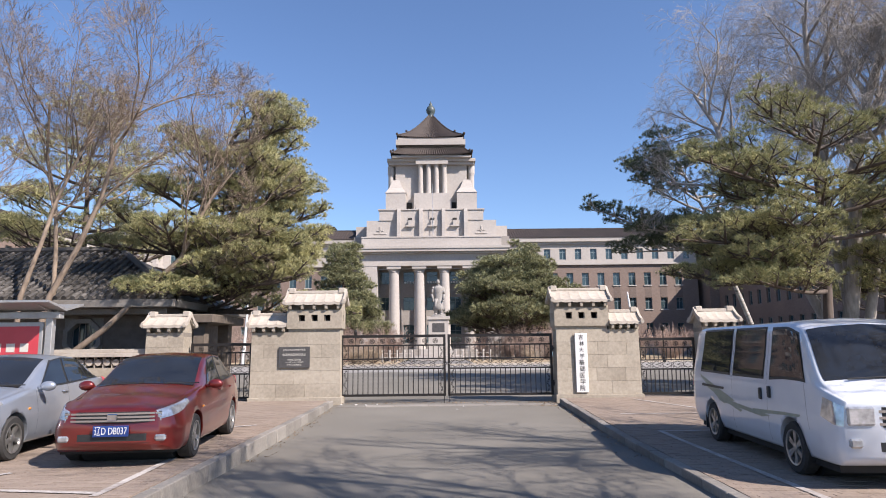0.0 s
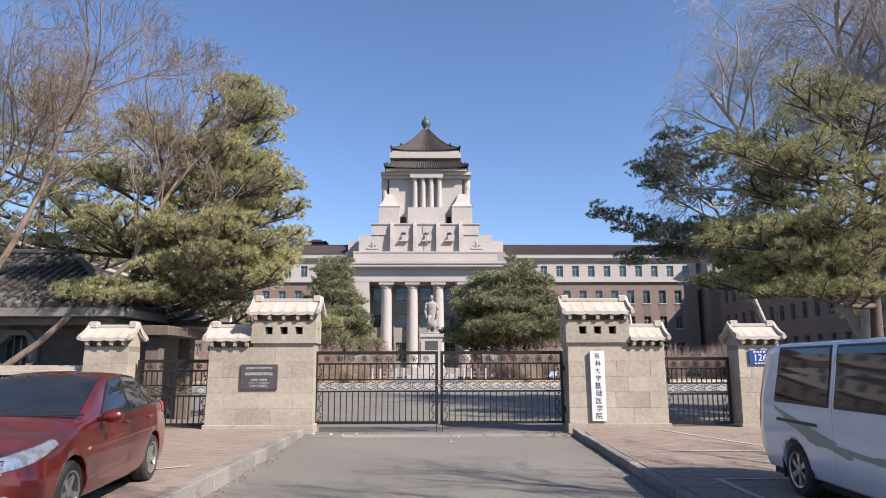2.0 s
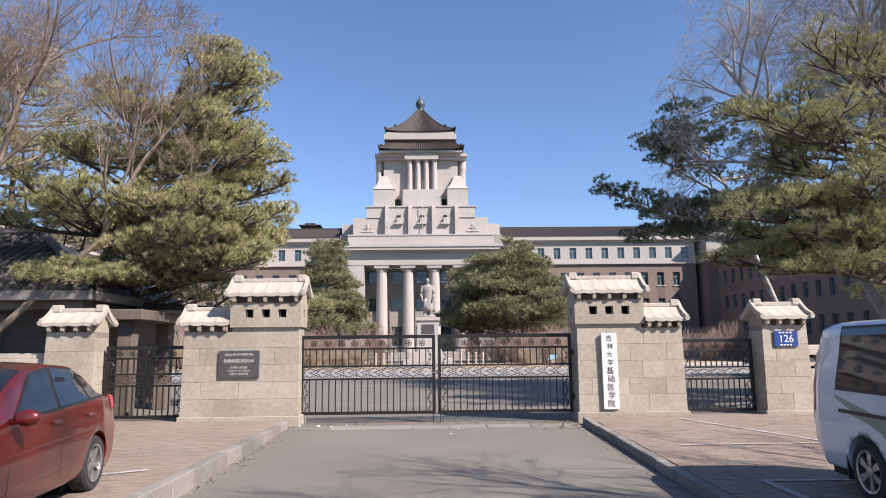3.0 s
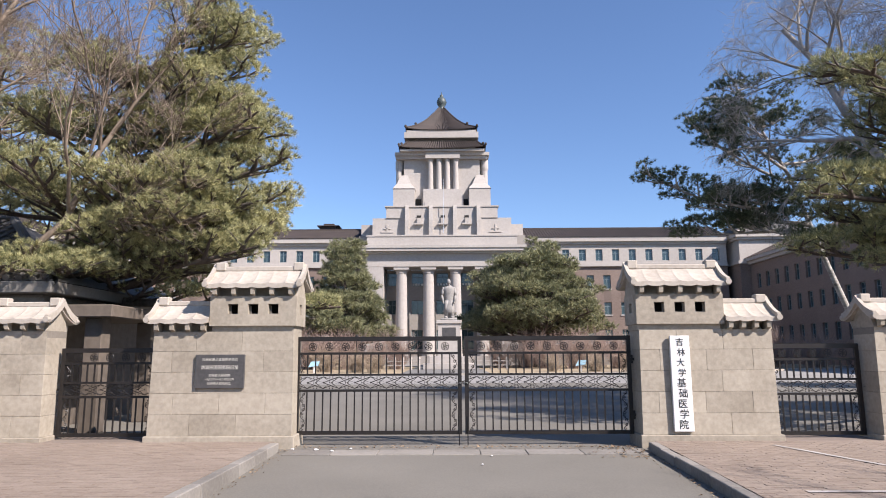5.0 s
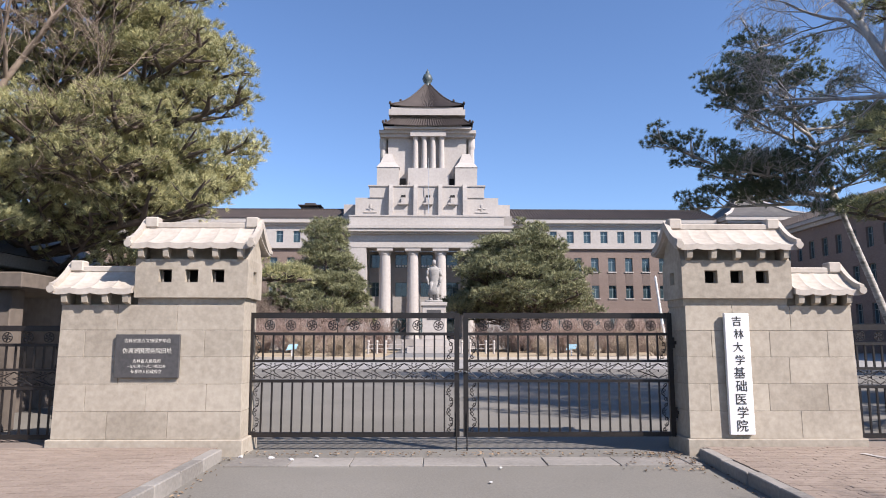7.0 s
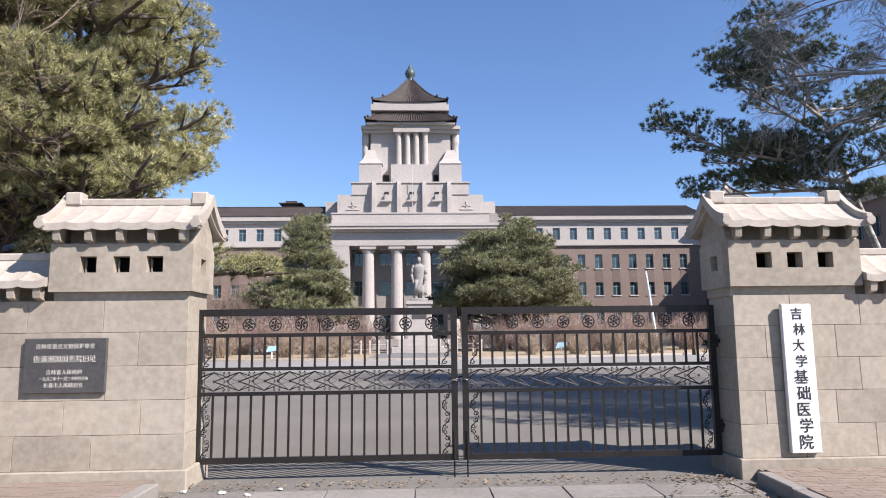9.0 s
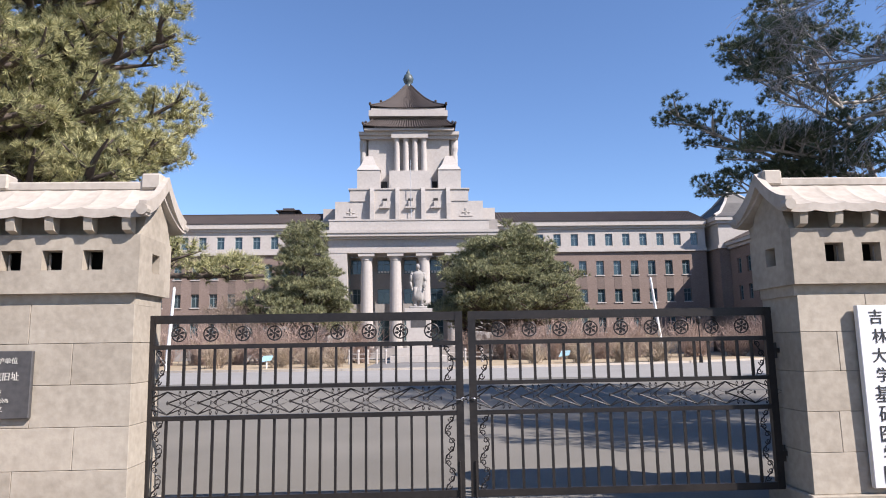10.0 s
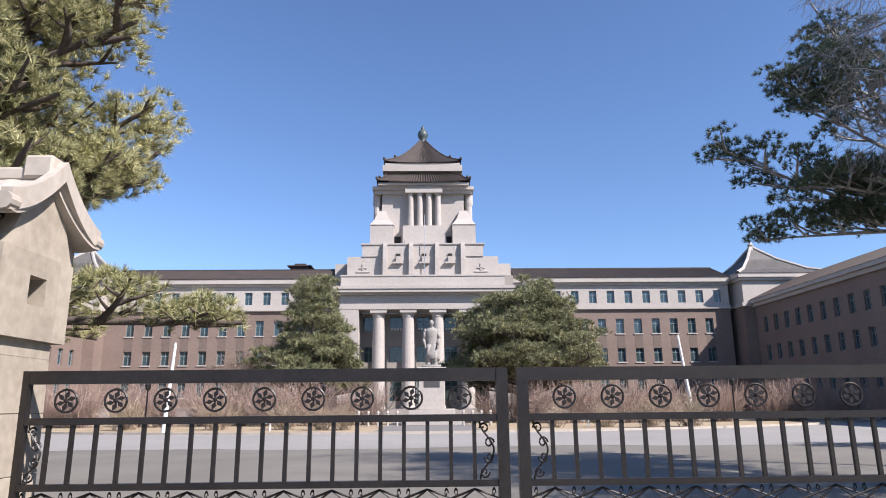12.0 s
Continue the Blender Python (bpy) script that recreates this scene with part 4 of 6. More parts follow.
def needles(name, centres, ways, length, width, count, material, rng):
    """Tufts of thin needles that fan out round each way."""
    c, w = np.asarray(centres), np.asarray(ways)
    t = len(c)
    d = w[:, None, :] + rng.normal(0, 0.62, (t, count, 3))
    d /= np.linalg.norm(d, axis=2)[:, :, None]
    ln = length * rng.uniform(0.65, 1.15, (t, count, 1))
    side = np.cross(d, rng.normal(0, 1, (t, count, 3)))
    side /= np.linalg.norm(side, axis=2)[:, :, None] + 1e-9
    base = c[:, None, :] + d * length * 0.05
    p0, p1, p2 = base - side * width / 2, base + side * width / 2, base + d * ln
    net = Net()
    net.v.append(np.stack([p0, p1, p2], 2).reshape(-1, 3))
    net.f.append(np.arange(t * count * 3).reshape(-1, 3))
    return net.mesh(name, material, False)


def leafy(name, low, high, thin):
    m = paint(name, low, high, 0.55, 3.0, 0.5, 0.0, rand=0.5, island=True, spec=0.3)
    N, L = m.node_tree.nodes, m.node_tree.links
    tr = N.new("ShaderNodeBsdfTranslucent")
    base = N["Principled BSDF"].inputs["Base Color"].links[0].from_socket
    L.new(base, tr.inputs[0])
    mx = N.new("ShaderNodeMixShader")
    mx.inputs[0].default_value = thin
    L.new(N["Principled BSDF"].outputs[0], mx.inputs[1]), L.new(tr.outputs[0], mx.inputs[2])
    L.new(mx.outputs[0], N["Material Output"].inputs[0])
    return m


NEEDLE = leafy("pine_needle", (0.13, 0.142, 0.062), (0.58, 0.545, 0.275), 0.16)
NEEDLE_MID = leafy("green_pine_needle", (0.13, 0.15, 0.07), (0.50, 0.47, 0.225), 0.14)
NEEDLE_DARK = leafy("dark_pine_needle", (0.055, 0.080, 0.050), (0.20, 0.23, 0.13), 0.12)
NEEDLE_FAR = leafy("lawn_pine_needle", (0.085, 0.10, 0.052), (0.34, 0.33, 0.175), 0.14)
BARK = paint("pine_bark", (0.045, 0.034, 0.028), (0.14, 0.11, 0.09), 0.95, 12, 2, 0.6, stretch=(1, 1, 0.3))
BARK_TAN = paint("tan_bark", (0.12, 0.09, 0.066), (0.30, 0.235, 0.175), 0.9, 10, 1, 0.4, stretch=(1, 1, 0.3))
BARK_GREY = paint("grey_bark", (0.17, 0.15, 0.13), (0.50, 0.45, 0.40), 0.9, 8, 1, 0.4, stretch=(1, 1, 0.3))
BIRCH = paint("birch_bark", (0.10, 0.09, 0.08), (0.62, 0.58, 0.52), 0.8, 6, 2, 0.3, stretch=(1, 1, 2.5))


def pine(label, base, height, limbs, seed, length=0.15, width=0.012, count=22, shoot=0.42, tuft=0.13, lean=(0.0, 0.0), trunk=0.2, material=None, jitter=0.10, category="tree", bark=None, flat=0.40, thick=20):
    """A trunk, tapering limbs (height, azimuth, reach, rise) with side shoots, and tufts of needles on the shoots."""
    rng = np.random.default_rng(seed)
    wood, cen, way = Net(), [], []
    zs = np.linspace(0, 1, 9)
    wob = np.cumsum(rng.normal(0, 0.05, (9, 2)), axis=0) * height / 12
    tp = np.stack([lean[0] * zs ** 1.3 + wob[:, 0], lean[1] * zs ** 1.3 + wob[:, 1], zs * height], -1)
    wood.tube(tp, trunk * (1 - 0.86 * zs) + 0.01, 9)

    def spray(p0, d, ln, r, depth):
        n = max(3, int(ln / 0.22) + 2)
        f = np.linspace(0, 1, n)
        bend = rng.normal(0, 0.10, 3) * ln
        pts = p0 + np.outer(f, d) * ln + np.outer(f ** 2, bend + np.array([0, 0, 0.14 * ln]))
        wood.tube(pts, r * (1 - 0.8 * f) + 0.003, 4 if depth else 5)
        dirs = np.gradient(pts, axis=0)
        dirs /= np.linalg.norm(dirs, axis=1)[:, None]
        if depth < 2:
            step = shoot * (1.0 if depth == 0 else 0.72)
            m = max(2, int(ln / step))
            for k in range(m):
                g = 0.22 + 0.78 * (k + rng.uniform(0.2, 0.8)) / m
                i = min(int(g * (n - 1)), n - 1)
                s = 1 if (k + depth) % 2 else -1
                q = dirs[i]
                lat = np.cross(q, [0, 0, 1.0])
                lat /= np.linalg.norm(lat) + 1e-9
                a = rng.uniform(0.6, 1.1)
                nd = q * math.cos(a) + s * lat * math.sin(a) + np.array([0, 0, rng.uniform(-0.05, 0.35)])
                nd /= np.linalg.norm(nd)
                sub = (ln * (1 - g) * 0.5 + shoot * 1.5) if depth == 0 else (ln * (1 - g) * 0.5 + shoot * 0.6)
                spray(pts[i], nd, sub * rng.uniform(0.7, 1.15), r * 0.5, depth + 1)
        if depth == 1 or (depth == 0 and ln > shoot):
            pr = min(max(0.55 * ln, shoot * 0.6), shoot * 1.5)
            pc = pts[int((n - 1) * (0.8 if depth else 0.95))] + [0, 0, pr * 0.1]
            m = int(thick * (pr / shoot) ** 2)
            u = rng.normal(0, 1, (m, 3))
            u /= np.linalg.norm(u, axis=1)[:, None]
            u[:, 2] = np.where(u[:, 2] < -0.25, -u[:, 2], u[:, 2])
            rr = pr * rng.uniform(0.72, 1.05, (m, 1))
            cen.extend(pc + u * rr * [1, 1, flat])
            wv = u * [1, 1, 0.9] + [0, 0, 0.45] + rng.normal(0, 0.2, (m, 3))
            way.extend(wv / np.linalg.norm(wv, axis=1)[:, None])
        start = 0.85 if depth == 0 else (0.75 if depth == 1 else 0.4)
        m = max(1, int(ln * (1 - start) / tuft))
        for k in range(m):
            g = start + (1 - start) * (k + 0.5) / m
            i = min(int(g * (n - 1)), n - 2)
            p = pts[i] + (pts[i + 1] - pts[i]) * (g * (n - 1) - i)
            for _ in range(2):
                cen.append(p + rng.normal(0, jitter, 3) * [1, 1, 0.6])
                v = dirs[i] * 0.6 + np.array([0, 0, 0.55]) + rng.normal(0, 0.4, 3)
                way.append(v / np.linalg.norm(v))

    for z, az, reach, rise in limbs:
        i = min(z / height, 0.97)
        p0 = np.array([np.interp(i, zs, tp[:, 0]), np.interp(i, zs, tp[:, 1]), i * height])
        a = radians(az)
        d = np.array([math.cos(a), math.sin(a), rise / max(reach, 0.1)])
        spray(p0, d / np.linalg.norm(d), reach, 0.035 + 0.016 * reach * trunk / 0.2, 0)
    t = thing("pine_tree", base, label, category, "pine trees")
    part("trunk", wood.mesh("trunk", bark or BARK), bark or BARK, t)
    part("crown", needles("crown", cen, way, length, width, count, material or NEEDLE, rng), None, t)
    return t


def ring_limbs(rng, height, z0, top_reach, low_reach, n, az0=0, rise=0.12, power=0.8):
    out = []
    for k in range(n):
        f = k / (n - 1)
        z = z0 + (height * 0.97 - z0) * f
        reach = low_reach + (top_reach - low_reach) * f ** power
        out.append((z, az0 + 137.5 * k + rng.uniform(-20, 20), reach * rng.uniform(0.75, 1.12), reach * rise * rng.uniform(0.2, 1.6)))
    return out


rg = random.Random(5)
pine("large green pine with spreading layered boughs behind the gate pier", (-11.0, 26.0, GZ), 10.4,
     [(9.3, 0, 2.9, 0.7), (9.6, -40, 2.2, 0.8), (9.9, 30, 2.1, 0.5), (8.9, -22, 2.7, 0.7), (9.2, 60, 2.2, 0.5), (9.0, 160, 1.8, 0.5), (10.1, -10, 1.8, 0.5), (8.7, 200, 2.2, 0.4),
      (7.6, -5, 3.5, 0.7), (7.4, -40, 3.3, 0.5), (7.8, 25, 3.2, 0.5), (7.0, -20, 3.7, 0.2), (6.8, 8, 3.8, 0.1), (7.2, -75, 3.0, 0.4), (6.6, -50, 3.6, 0.1), (7.2, 180, 2.2, 0.2), (7.9, -10, 3.2, 0.6), (6.4, -15, 4.3, 0.0), (6.5, -95, 2.8, 0.2),
      (5.4, -6, 4.9, 0.5), (5.0, -28, 4.6, 0.3), (5.1, 14, 4.8, 0.3), (4.8, -50, 4.2, 0.1), (4.9, -78, 3.6, 0.1), (5.2, 190, 3.0, 0.0), (4.7, -15, 4.8, 0.0), (5.6, 4, 4.3, 0.3), (5.3, 230, 2.8, 0.2),
      (3.8, 0, 5.7, 0.2), (3.6, -20, 5.2, 0.0), (3.9, 16, 5.4, 0.1), (3.6, 170, 2.6, -0.2), (3.6, -55, 3.8, -0.2), (3.3, -8, 5.6, -0.3), (3.2, 8, 5.6, -0.5), (4.2, -35, 4.4, 0.0), (4.3, 6, 5.4, 0.1), (3.8, -90, 3.0, -0.2)],
     11, lean=(3.3, -0.4), trunk=0.24, shoot=0.40, length=0.15, width=0.009, count=36, tuft=0.11, flat=0.44, thick=22)
pine("tall olive pine behind the guardhouse", (-16.5, 31.5, GZ), 13.6, ring_limbs(rg, 13.6, 5.0, 1.2, 5.2, 24), 12, length=0.22, width=0.017, count=18, shoot=0.6, tuft=0.2, jitter=0.16)
pine("dark pine with reddish tips behind the fence", (12.9, 23.9, GZ), 9.6,
     [(8.6, 190, 3.0, 0.9), (7.6, 175, 4.2, 0.7), (6.6, 200, 4.4, 0.5), (6.2, 168, 3.8, 0.3), (5.4, 185, 4.2, 0.1), (4.6, 205, 3.8, 0.0), (3.9, 180, 3.6, -0.4),
      (8.0, 250, 2.8, 0.7), (5.8, 240, 3.4, 0.2), (7.2, 310, 3.6, 0.5), (6.0, 330, 4.0, 0.4),
      (8.4, 20, 3.2, 0.8), (6.8, 0, 3.8, 0.5), (5.2, 15, 4.0, 0.3), (7.6, 100, 2.8, 0.4), (5.6, 130, 3.0, 0.3), (3.4, 215, 3.4, -0.5), (5.0, 222, 3.8, 0.1), (8.8, 220, 2.2, 0.8), (7.0, 182, 4.0, 0.4), (4.4, 182, 4.6, -0.4), (4.0, 195, 4.6, -0.3), (3.7, 172, 4.4, -0.2), (4.3, 212, 4.2, -0.4), (5.0, 190, 4.8, -0.3)],
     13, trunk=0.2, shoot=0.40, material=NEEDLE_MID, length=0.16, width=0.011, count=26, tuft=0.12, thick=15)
pine("dark open pine with a pale leaning trunk inside the courtyard", (16.3, 35.0, GZ), 13.6,
     [(6.7, 180, 5.5, 0.4), (7.1, 196, 4.4, 0.3), (6.5, 168, 4.5, 0.0), (8.4, 182, 3.9, 1.2), (9.0, 202, 3.2, 1.1), (9.4, 170, 3.3, 1.8), (10.4, 190, 1.8, 0.6), (11.2, 170, 1.2, 0.5), (12.0, 200, 0.9, 0.5),
      (12.4, 20, 0.9, 0.3), (11.6, 0, 1.3, 0.3), (10.8, 10, 1.6, 0.3), (10.0, -20, 1.8, 0.3), (9.2, 10, 2.6, 0.3), (8.6, -30, 2.6, 0.2), (8.2, 0, 3.4, 0.4), (6.8, 200, 2.6, -0.2), (6.4, 185, 3.0, -0.5), (6.2, 240, 2.6, -0.4), (6.9, 270, 2.4, 0.0), (7.6, 90, 2.4, 0.3)],
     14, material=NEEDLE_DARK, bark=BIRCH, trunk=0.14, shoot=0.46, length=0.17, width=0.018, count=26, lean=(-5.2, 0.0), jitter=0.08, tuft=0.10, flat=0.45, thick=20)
pine("green pine at the edge of the pavement fence", (18.6, 25.5, GZ), 9.4, ring_limbs(rg, 9.4, 3.2, 1.0, 4.4, 24), 15, length=0.22, width=0.018, count=18, shoot=0.5, tuft=0.13)
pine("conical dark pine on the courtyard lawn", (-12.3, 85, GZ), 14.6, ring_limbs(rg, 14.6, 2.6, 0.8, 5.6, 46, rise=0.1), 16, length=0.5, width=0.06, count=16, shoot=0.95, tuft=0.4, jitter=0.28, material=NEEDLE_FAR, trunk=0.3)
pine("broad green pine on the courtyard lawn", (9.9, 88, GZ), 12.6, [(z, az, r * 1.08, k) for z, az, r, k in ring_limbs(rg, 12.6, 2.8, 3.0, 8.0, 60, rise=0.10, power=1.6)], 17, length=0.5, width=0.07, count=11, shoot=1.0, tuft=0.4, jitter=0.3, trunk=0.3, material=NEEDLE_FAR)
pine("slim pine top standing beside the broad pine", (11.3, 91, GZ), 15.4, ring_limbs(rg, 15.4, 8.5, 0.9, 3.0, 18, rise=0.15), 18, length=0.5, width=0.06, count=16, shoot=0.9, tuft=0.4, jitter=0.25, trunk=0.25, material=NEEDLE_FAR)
pine("pine beside the courtyard lawn, partly hidden", (26.0, 40.0, GZ), 10.0, ring_limbs(rg, 10.0, 3.0, 1.0, 4.4, 22), 19, length=0.28, width=0.025, count=16, shoot=0.7, tuft=0.22)


def bare_tree(label, base, stems, seed, levels, material, droop=0.0, first=0.35, name="bare_tree", spread=0.75, twist=0.18, up=0.25, kids=(6, 6, 6, 5, 4), ratio=0.55, fine=0.55, sides=(9, 7, 5, 4, 3, 3), least=0.006):
    """A leafless tree: stems (lean x, lean y, length, radius), then ever finer branches down to twigs."""
    rng = np.random.default_rng(seed)
    net = [Net(), Net()]

    def grow(p, d, ln, r, lev):
        n = 6 if lev < 2 else (4 if lev < 5 else 3)
        pts, dd = [p], d.copy()
        for _ in range(n):
            dd = dd + rng.normal(0, twist, 3) + np.array([0, 0, (up * (1 if lev < 3 else 0.4) - droop * max(0, lev - 1)) / n])
            dd /= np.linalg.norm(dd)
            p = p + dd * ln / n
            pts.append(p)
        f = np.linspace(0, 1, n + 1)
        net[0 if lev < 2 else 1].tube(pts, np.maximum(r * (1 - 0.62 * f), least), sides[lev])
        if lev + 1 >= levels:
            return
        m = kids[lev]
        for k in range(m):
            g = (first if lev == 0 else 0.2) + (0.8 if lev else 1 - first) * (k + rng.uniform(0, 1)) / m
            g = min(g, 0.999)
            i = int(g * n)
            q = pts[i] + (pts[i + 1] - pts[i]) * (g * n - i)
            t = pts[i + 1] - pts[i]
            t /= np.linalg.norm(t)
            s = rng.normal(0, 1, 3)
            s -= t * s.dot(t)
            s /= np.linalg.norm(s)
            a = rng.uniform(0.55, 1.15) * spread
            nd = t * math.cos(a) + s * math.sin(a)
            grow(q, nd, ln * (ratio if lev == 0 else fine) * (1.25 - 0.55 * g) * rng.uniform(0.75, 1.25), r * 0.52 * (1 - 0.45 * g), lev + 1)
    for sx, sy, ln, r in stems:
        d = np.array([sx, sy, 1.0])
        grow(np.zeros(3), d / np.linalg.norm(d), ln, r, 0)
    t = thing(name, base, label, "tree", "bare trees")
    part("trunk", net[0].mesh("trunk", material), material, t)
    part("twig_crown", net[1].mesh("twig_crown", material), material, t)
    return t


bare_tree("leafless tan tree with dense fine twigs beside the guardhouse", (-13.3, 22.45, GZ), [(0.60, -0.05, 10.0, 0.12), (0.32, -0.05, 10.5, 0.12), (0.12, 0.05, 10.2, 0.10), (-0.1, -0.05, 10.2, 0.10), (-0.38, 0.0, 9.4, 0.10)], 21, 6, BARK_TAN, kids=(7, 6, 5, 4, 4), up=0.3, ratio=0.38, fine=0.58, twist=0.13, first=0.56, least=0.0045)
bare_tree("leafless tan tree with a leaning trunk by the wall", (-18.2, 25.2, GZ), [(0.35, -0.15, 9.5, 0.18), (-0.1, 0.0, 9.5, 0.17)], 22, 6, BARK_TAN, least=0.0045, kids=(6, 5, 4, 4, 3), up=0.5, ratio=0.55)
bare_tree("tall leafless willow with drooping grey twigs", (15.6, 27.0, GZ), [(0.0, 0.0, 15.5, 0.32), (-0.12, 0.1, 15.5, 0.22), (-0.26, 0.0, 14.5, 0.2), (0.16, 0.1, 15.5, 0.24), (0.36, 0.0, 15.0, 0.22), (0.05, -0.15, 15.5, 0.2)], 33, 6, BARK_GREY, droop=0.20, first=0.52, kids=(8, 6, 6, 5, 4), up=0.22, twist=0.12, spread=0.85, ratio=0.29, fine=0.6, name="willow_tree", least=0.0045)
bare_tree("leafless street tree standing on the pavement", (8.6, 3.6, 0.07), [(-0.12, 0.05, 9.5, 0.2), (-0.30, 0.25, 9.0, 0.15), (-0.25, -0.3, 9.0, 0.14)], 24, 5, BARK_GREY, kids=(7, 6, 6, 5, 4), up=0.3, name="street_tree")
bare_tree("leafless street tree standing on the pavement", (13.0, 5.6, 0.07), [(-0.1, 0.05, 9.0, 0.2), (-0.3, -0.2, 8.0, 0.14)], 27, 5, BARK_GREY, kids=(7, 6, 6, 5, 4), up=0.3, name="street_tree")
bare_tree("pale leafless bush tree on the courtyard lawn", (-19.0, 84, GZ), [(0.1, 0, 5.2, 0.14), (-0.4, 0, 5.0, 0.12), (0.45, 0, 5.0, 0.12), (-0.1, 0.2, 5.6, 0.12)], 26, 5, BARK_TAN, kids=(7, 6, 6, 5, 4), up=0.5)

# leafless shrubs on the lawn
def shrub_mesh(seed, h, n, spread):
    rng = np.random.default_rng(seed)
    net = Net()
    for _ in range(n):
        a, s = rng.uniform(0, math.tau), rng.uniform(0.1, 1) * spread
        p = np.array([rng.normal(0, 0.35), rng.normal(0, 0.35), 0.0])
        ln = h * rng.uniform(0.6, 1.1)
        pts = [p]
        d = np.array([math.cos(a) * s, math.sin(a) * s, 1.0])
        for _k in range(4):
            d = d + rng.normal(0, 0.14, 3)
            p = p + d / np.linalg.norm(d) * ln / 4
            pts.append(p)
            for _j in range(2):
                e = d + rng.normal(0, 0.6, 3)
                e /= np.linalg.norm(e)
                net.tube([p, p + e * ln * 0.15, p + e * ln * 0.3 + [0, 0, ln * 0.05]], [0.014, 0.011, 0.007], 3)
        net.tube(pts, np.linspace(0.026, 0.009, 5), 3)
    return net


TWIG = paint("shrub_twig", (0.22, 0.155, 0.128), (0.38, 0.285, 0.235), 0.9, 4, 0.5, 0.1)
TWIG_PALE = paint("pale_shrub_twig", (0.26, 0.20, 0.14), (0.42, 0.34, 0.25), 0.9, 4, 0.5, 0.1)
SHRUBS = [shrub_mesh(40 + k, 3.2, 90, 0.7).mesh("shrub", TWIG) for k in range(2)] + [shrub_mesh(44, 2.0, 90, 0.9).mesh("shrub", TWIG_PALE)]
rs = random.Random(9)
for k in range(36):
    x = -40 + 80 * (k + rs.uniform(-0.2, 0.2)) / 35
    if -5.0 < x < 3.4:
        continue
    ob = new("leafless_shrub", SHRUBS[k % 2])
    ob.matrix_world = Matrix.LocRotScale((x, rs.uniform(78, 83), GZ), Euler((0, 0, rs.uniform(0, 6))), (1.15, 1.15, rs.uniform(0.85, 1.1)))
    tagged(ob, "leafless reddish brown shrub on the dry lawn", "shrub", "leafless shrubs")
for x, y, s in ((-11.2, 68.5, 0.9), (-8.4, 67.0, 0.8), (-6.6, 66.6, 0.75), (-16.5, 69.5, 1.0), (12.6, 67.5, 0.8), (15.4, 66.0, 0.9), (18.5, 66.5, 1.0), (9.0, 68.0, 0.7), (-24, 71, 1.1)):
    ob = new("leafless_shrub", SHRUBS[2])
    ob.matrix_world = Matrix.LocRotScale((x, y, GZ + 0.1), Euler((0, 0, x)), (s, s, s))
    tagged(ob, "small pale leafless shrub at the lawn edge", "shrub", "lawn edge shrubs")

# ---------------------------------------------------------------- courtyard
LAWN = paint("dry_lawn", (0.24, 0.185, 0.115), (0.40, 0.32, 0.21), 0.95, 3, 0.3, 0.5)
bm = bmesh.new()
CY = 118.0
n = 40
arc = [(-2 + 58 * math.cos(radians(198 + 144 * k / n)), CY + 56 * math.sin(radians(198 + 144 * k / n)) * 1.0) for k in range(n + 1)]
lo = [bm.verts.new((x, y, GZ - 0.1)) for x, y in arc]
hi = [bm.verts.new((x, y, GZ + 0.12)) for x, y in arc]
bm.faces.new(hi)
for a, b, c, d in zip(lo, lo[1:], hi[1:], hi):
    bm.faces.new((a, b, c, d))
bmesh.ops.recalc_face_normals(bm, faces=bm.faces)
solo("lawn", bm, LAWN, "dry straw coloured lawn with a stone edge", "lawn", kind="structure")
edge = thing("lawn_kerb", (-2, 62, GZ), "pale stone kerb round the lawn", "kerb", kind="structure")
for k in range(n):
    (xa, ya), (xb, yb) = arc[k], arc[k + 1]
    ob = new("kerb_stone", BAR)
    m = Matrix.LocRotScale(((xa + xb) / 2 + 2, (ya + yb) / 2 - 62, 0.06), Euler((0, 0, math.atan2(yb - ya, xb - xa))), (math.hypot(xb - xa, yb - ya) - 0.02, 0.2, 0.2))
    if k == 0:
        kb = bmesh.new()
        box(kb, -0.5, 0.5, -0.5, 0.5, -0.5, 0.5)
        KM = bpy.data.meshes.new("kerb_stone")
        kb.to_mesh(KM)
        kb.free()
        KM.materials.append(GRANITE_TOP)
    ob.data = KM
    ob.parent, ob.matrix_local = edge, m
path = solo("garden_path", boxes((-4.1, 3.1, 62.2, 107.0, GZ - 0.1, GZ + 0.145)), YARD, "pale paved path across the lawn to the portico", "path", kind="structure")

# pale concrete road between the gate yard and the lawn
PALE = paint("pale_concrete", (0.21, 0.20, 0.185), (0.30, 0.288, 0.268), 0.9, 8, 0.12, 0.3)
bm = bmesh.new()
near = [(x, 47.5 + 0.7 * math.sin(x * 0.35) + 0.3 * math.sin(x * 1.1)) for x in range(-44, 45, 2)]
va = [bm.verts.new((x, y, GZ + 0.006)) for x, y in near]
vb = [bm.verts.new((x, 74.0 + 0.012 * x * x, GZ + 0.006)) for x, y in near]
for a, b, c, d in zip(va, va[1:], vb[1:], vb):
    bm.faces.new((a, b, c, d))
solo("courtyard_road", bm, PALE, "pale concrete road curving before the lawn", "road", kind="structure")

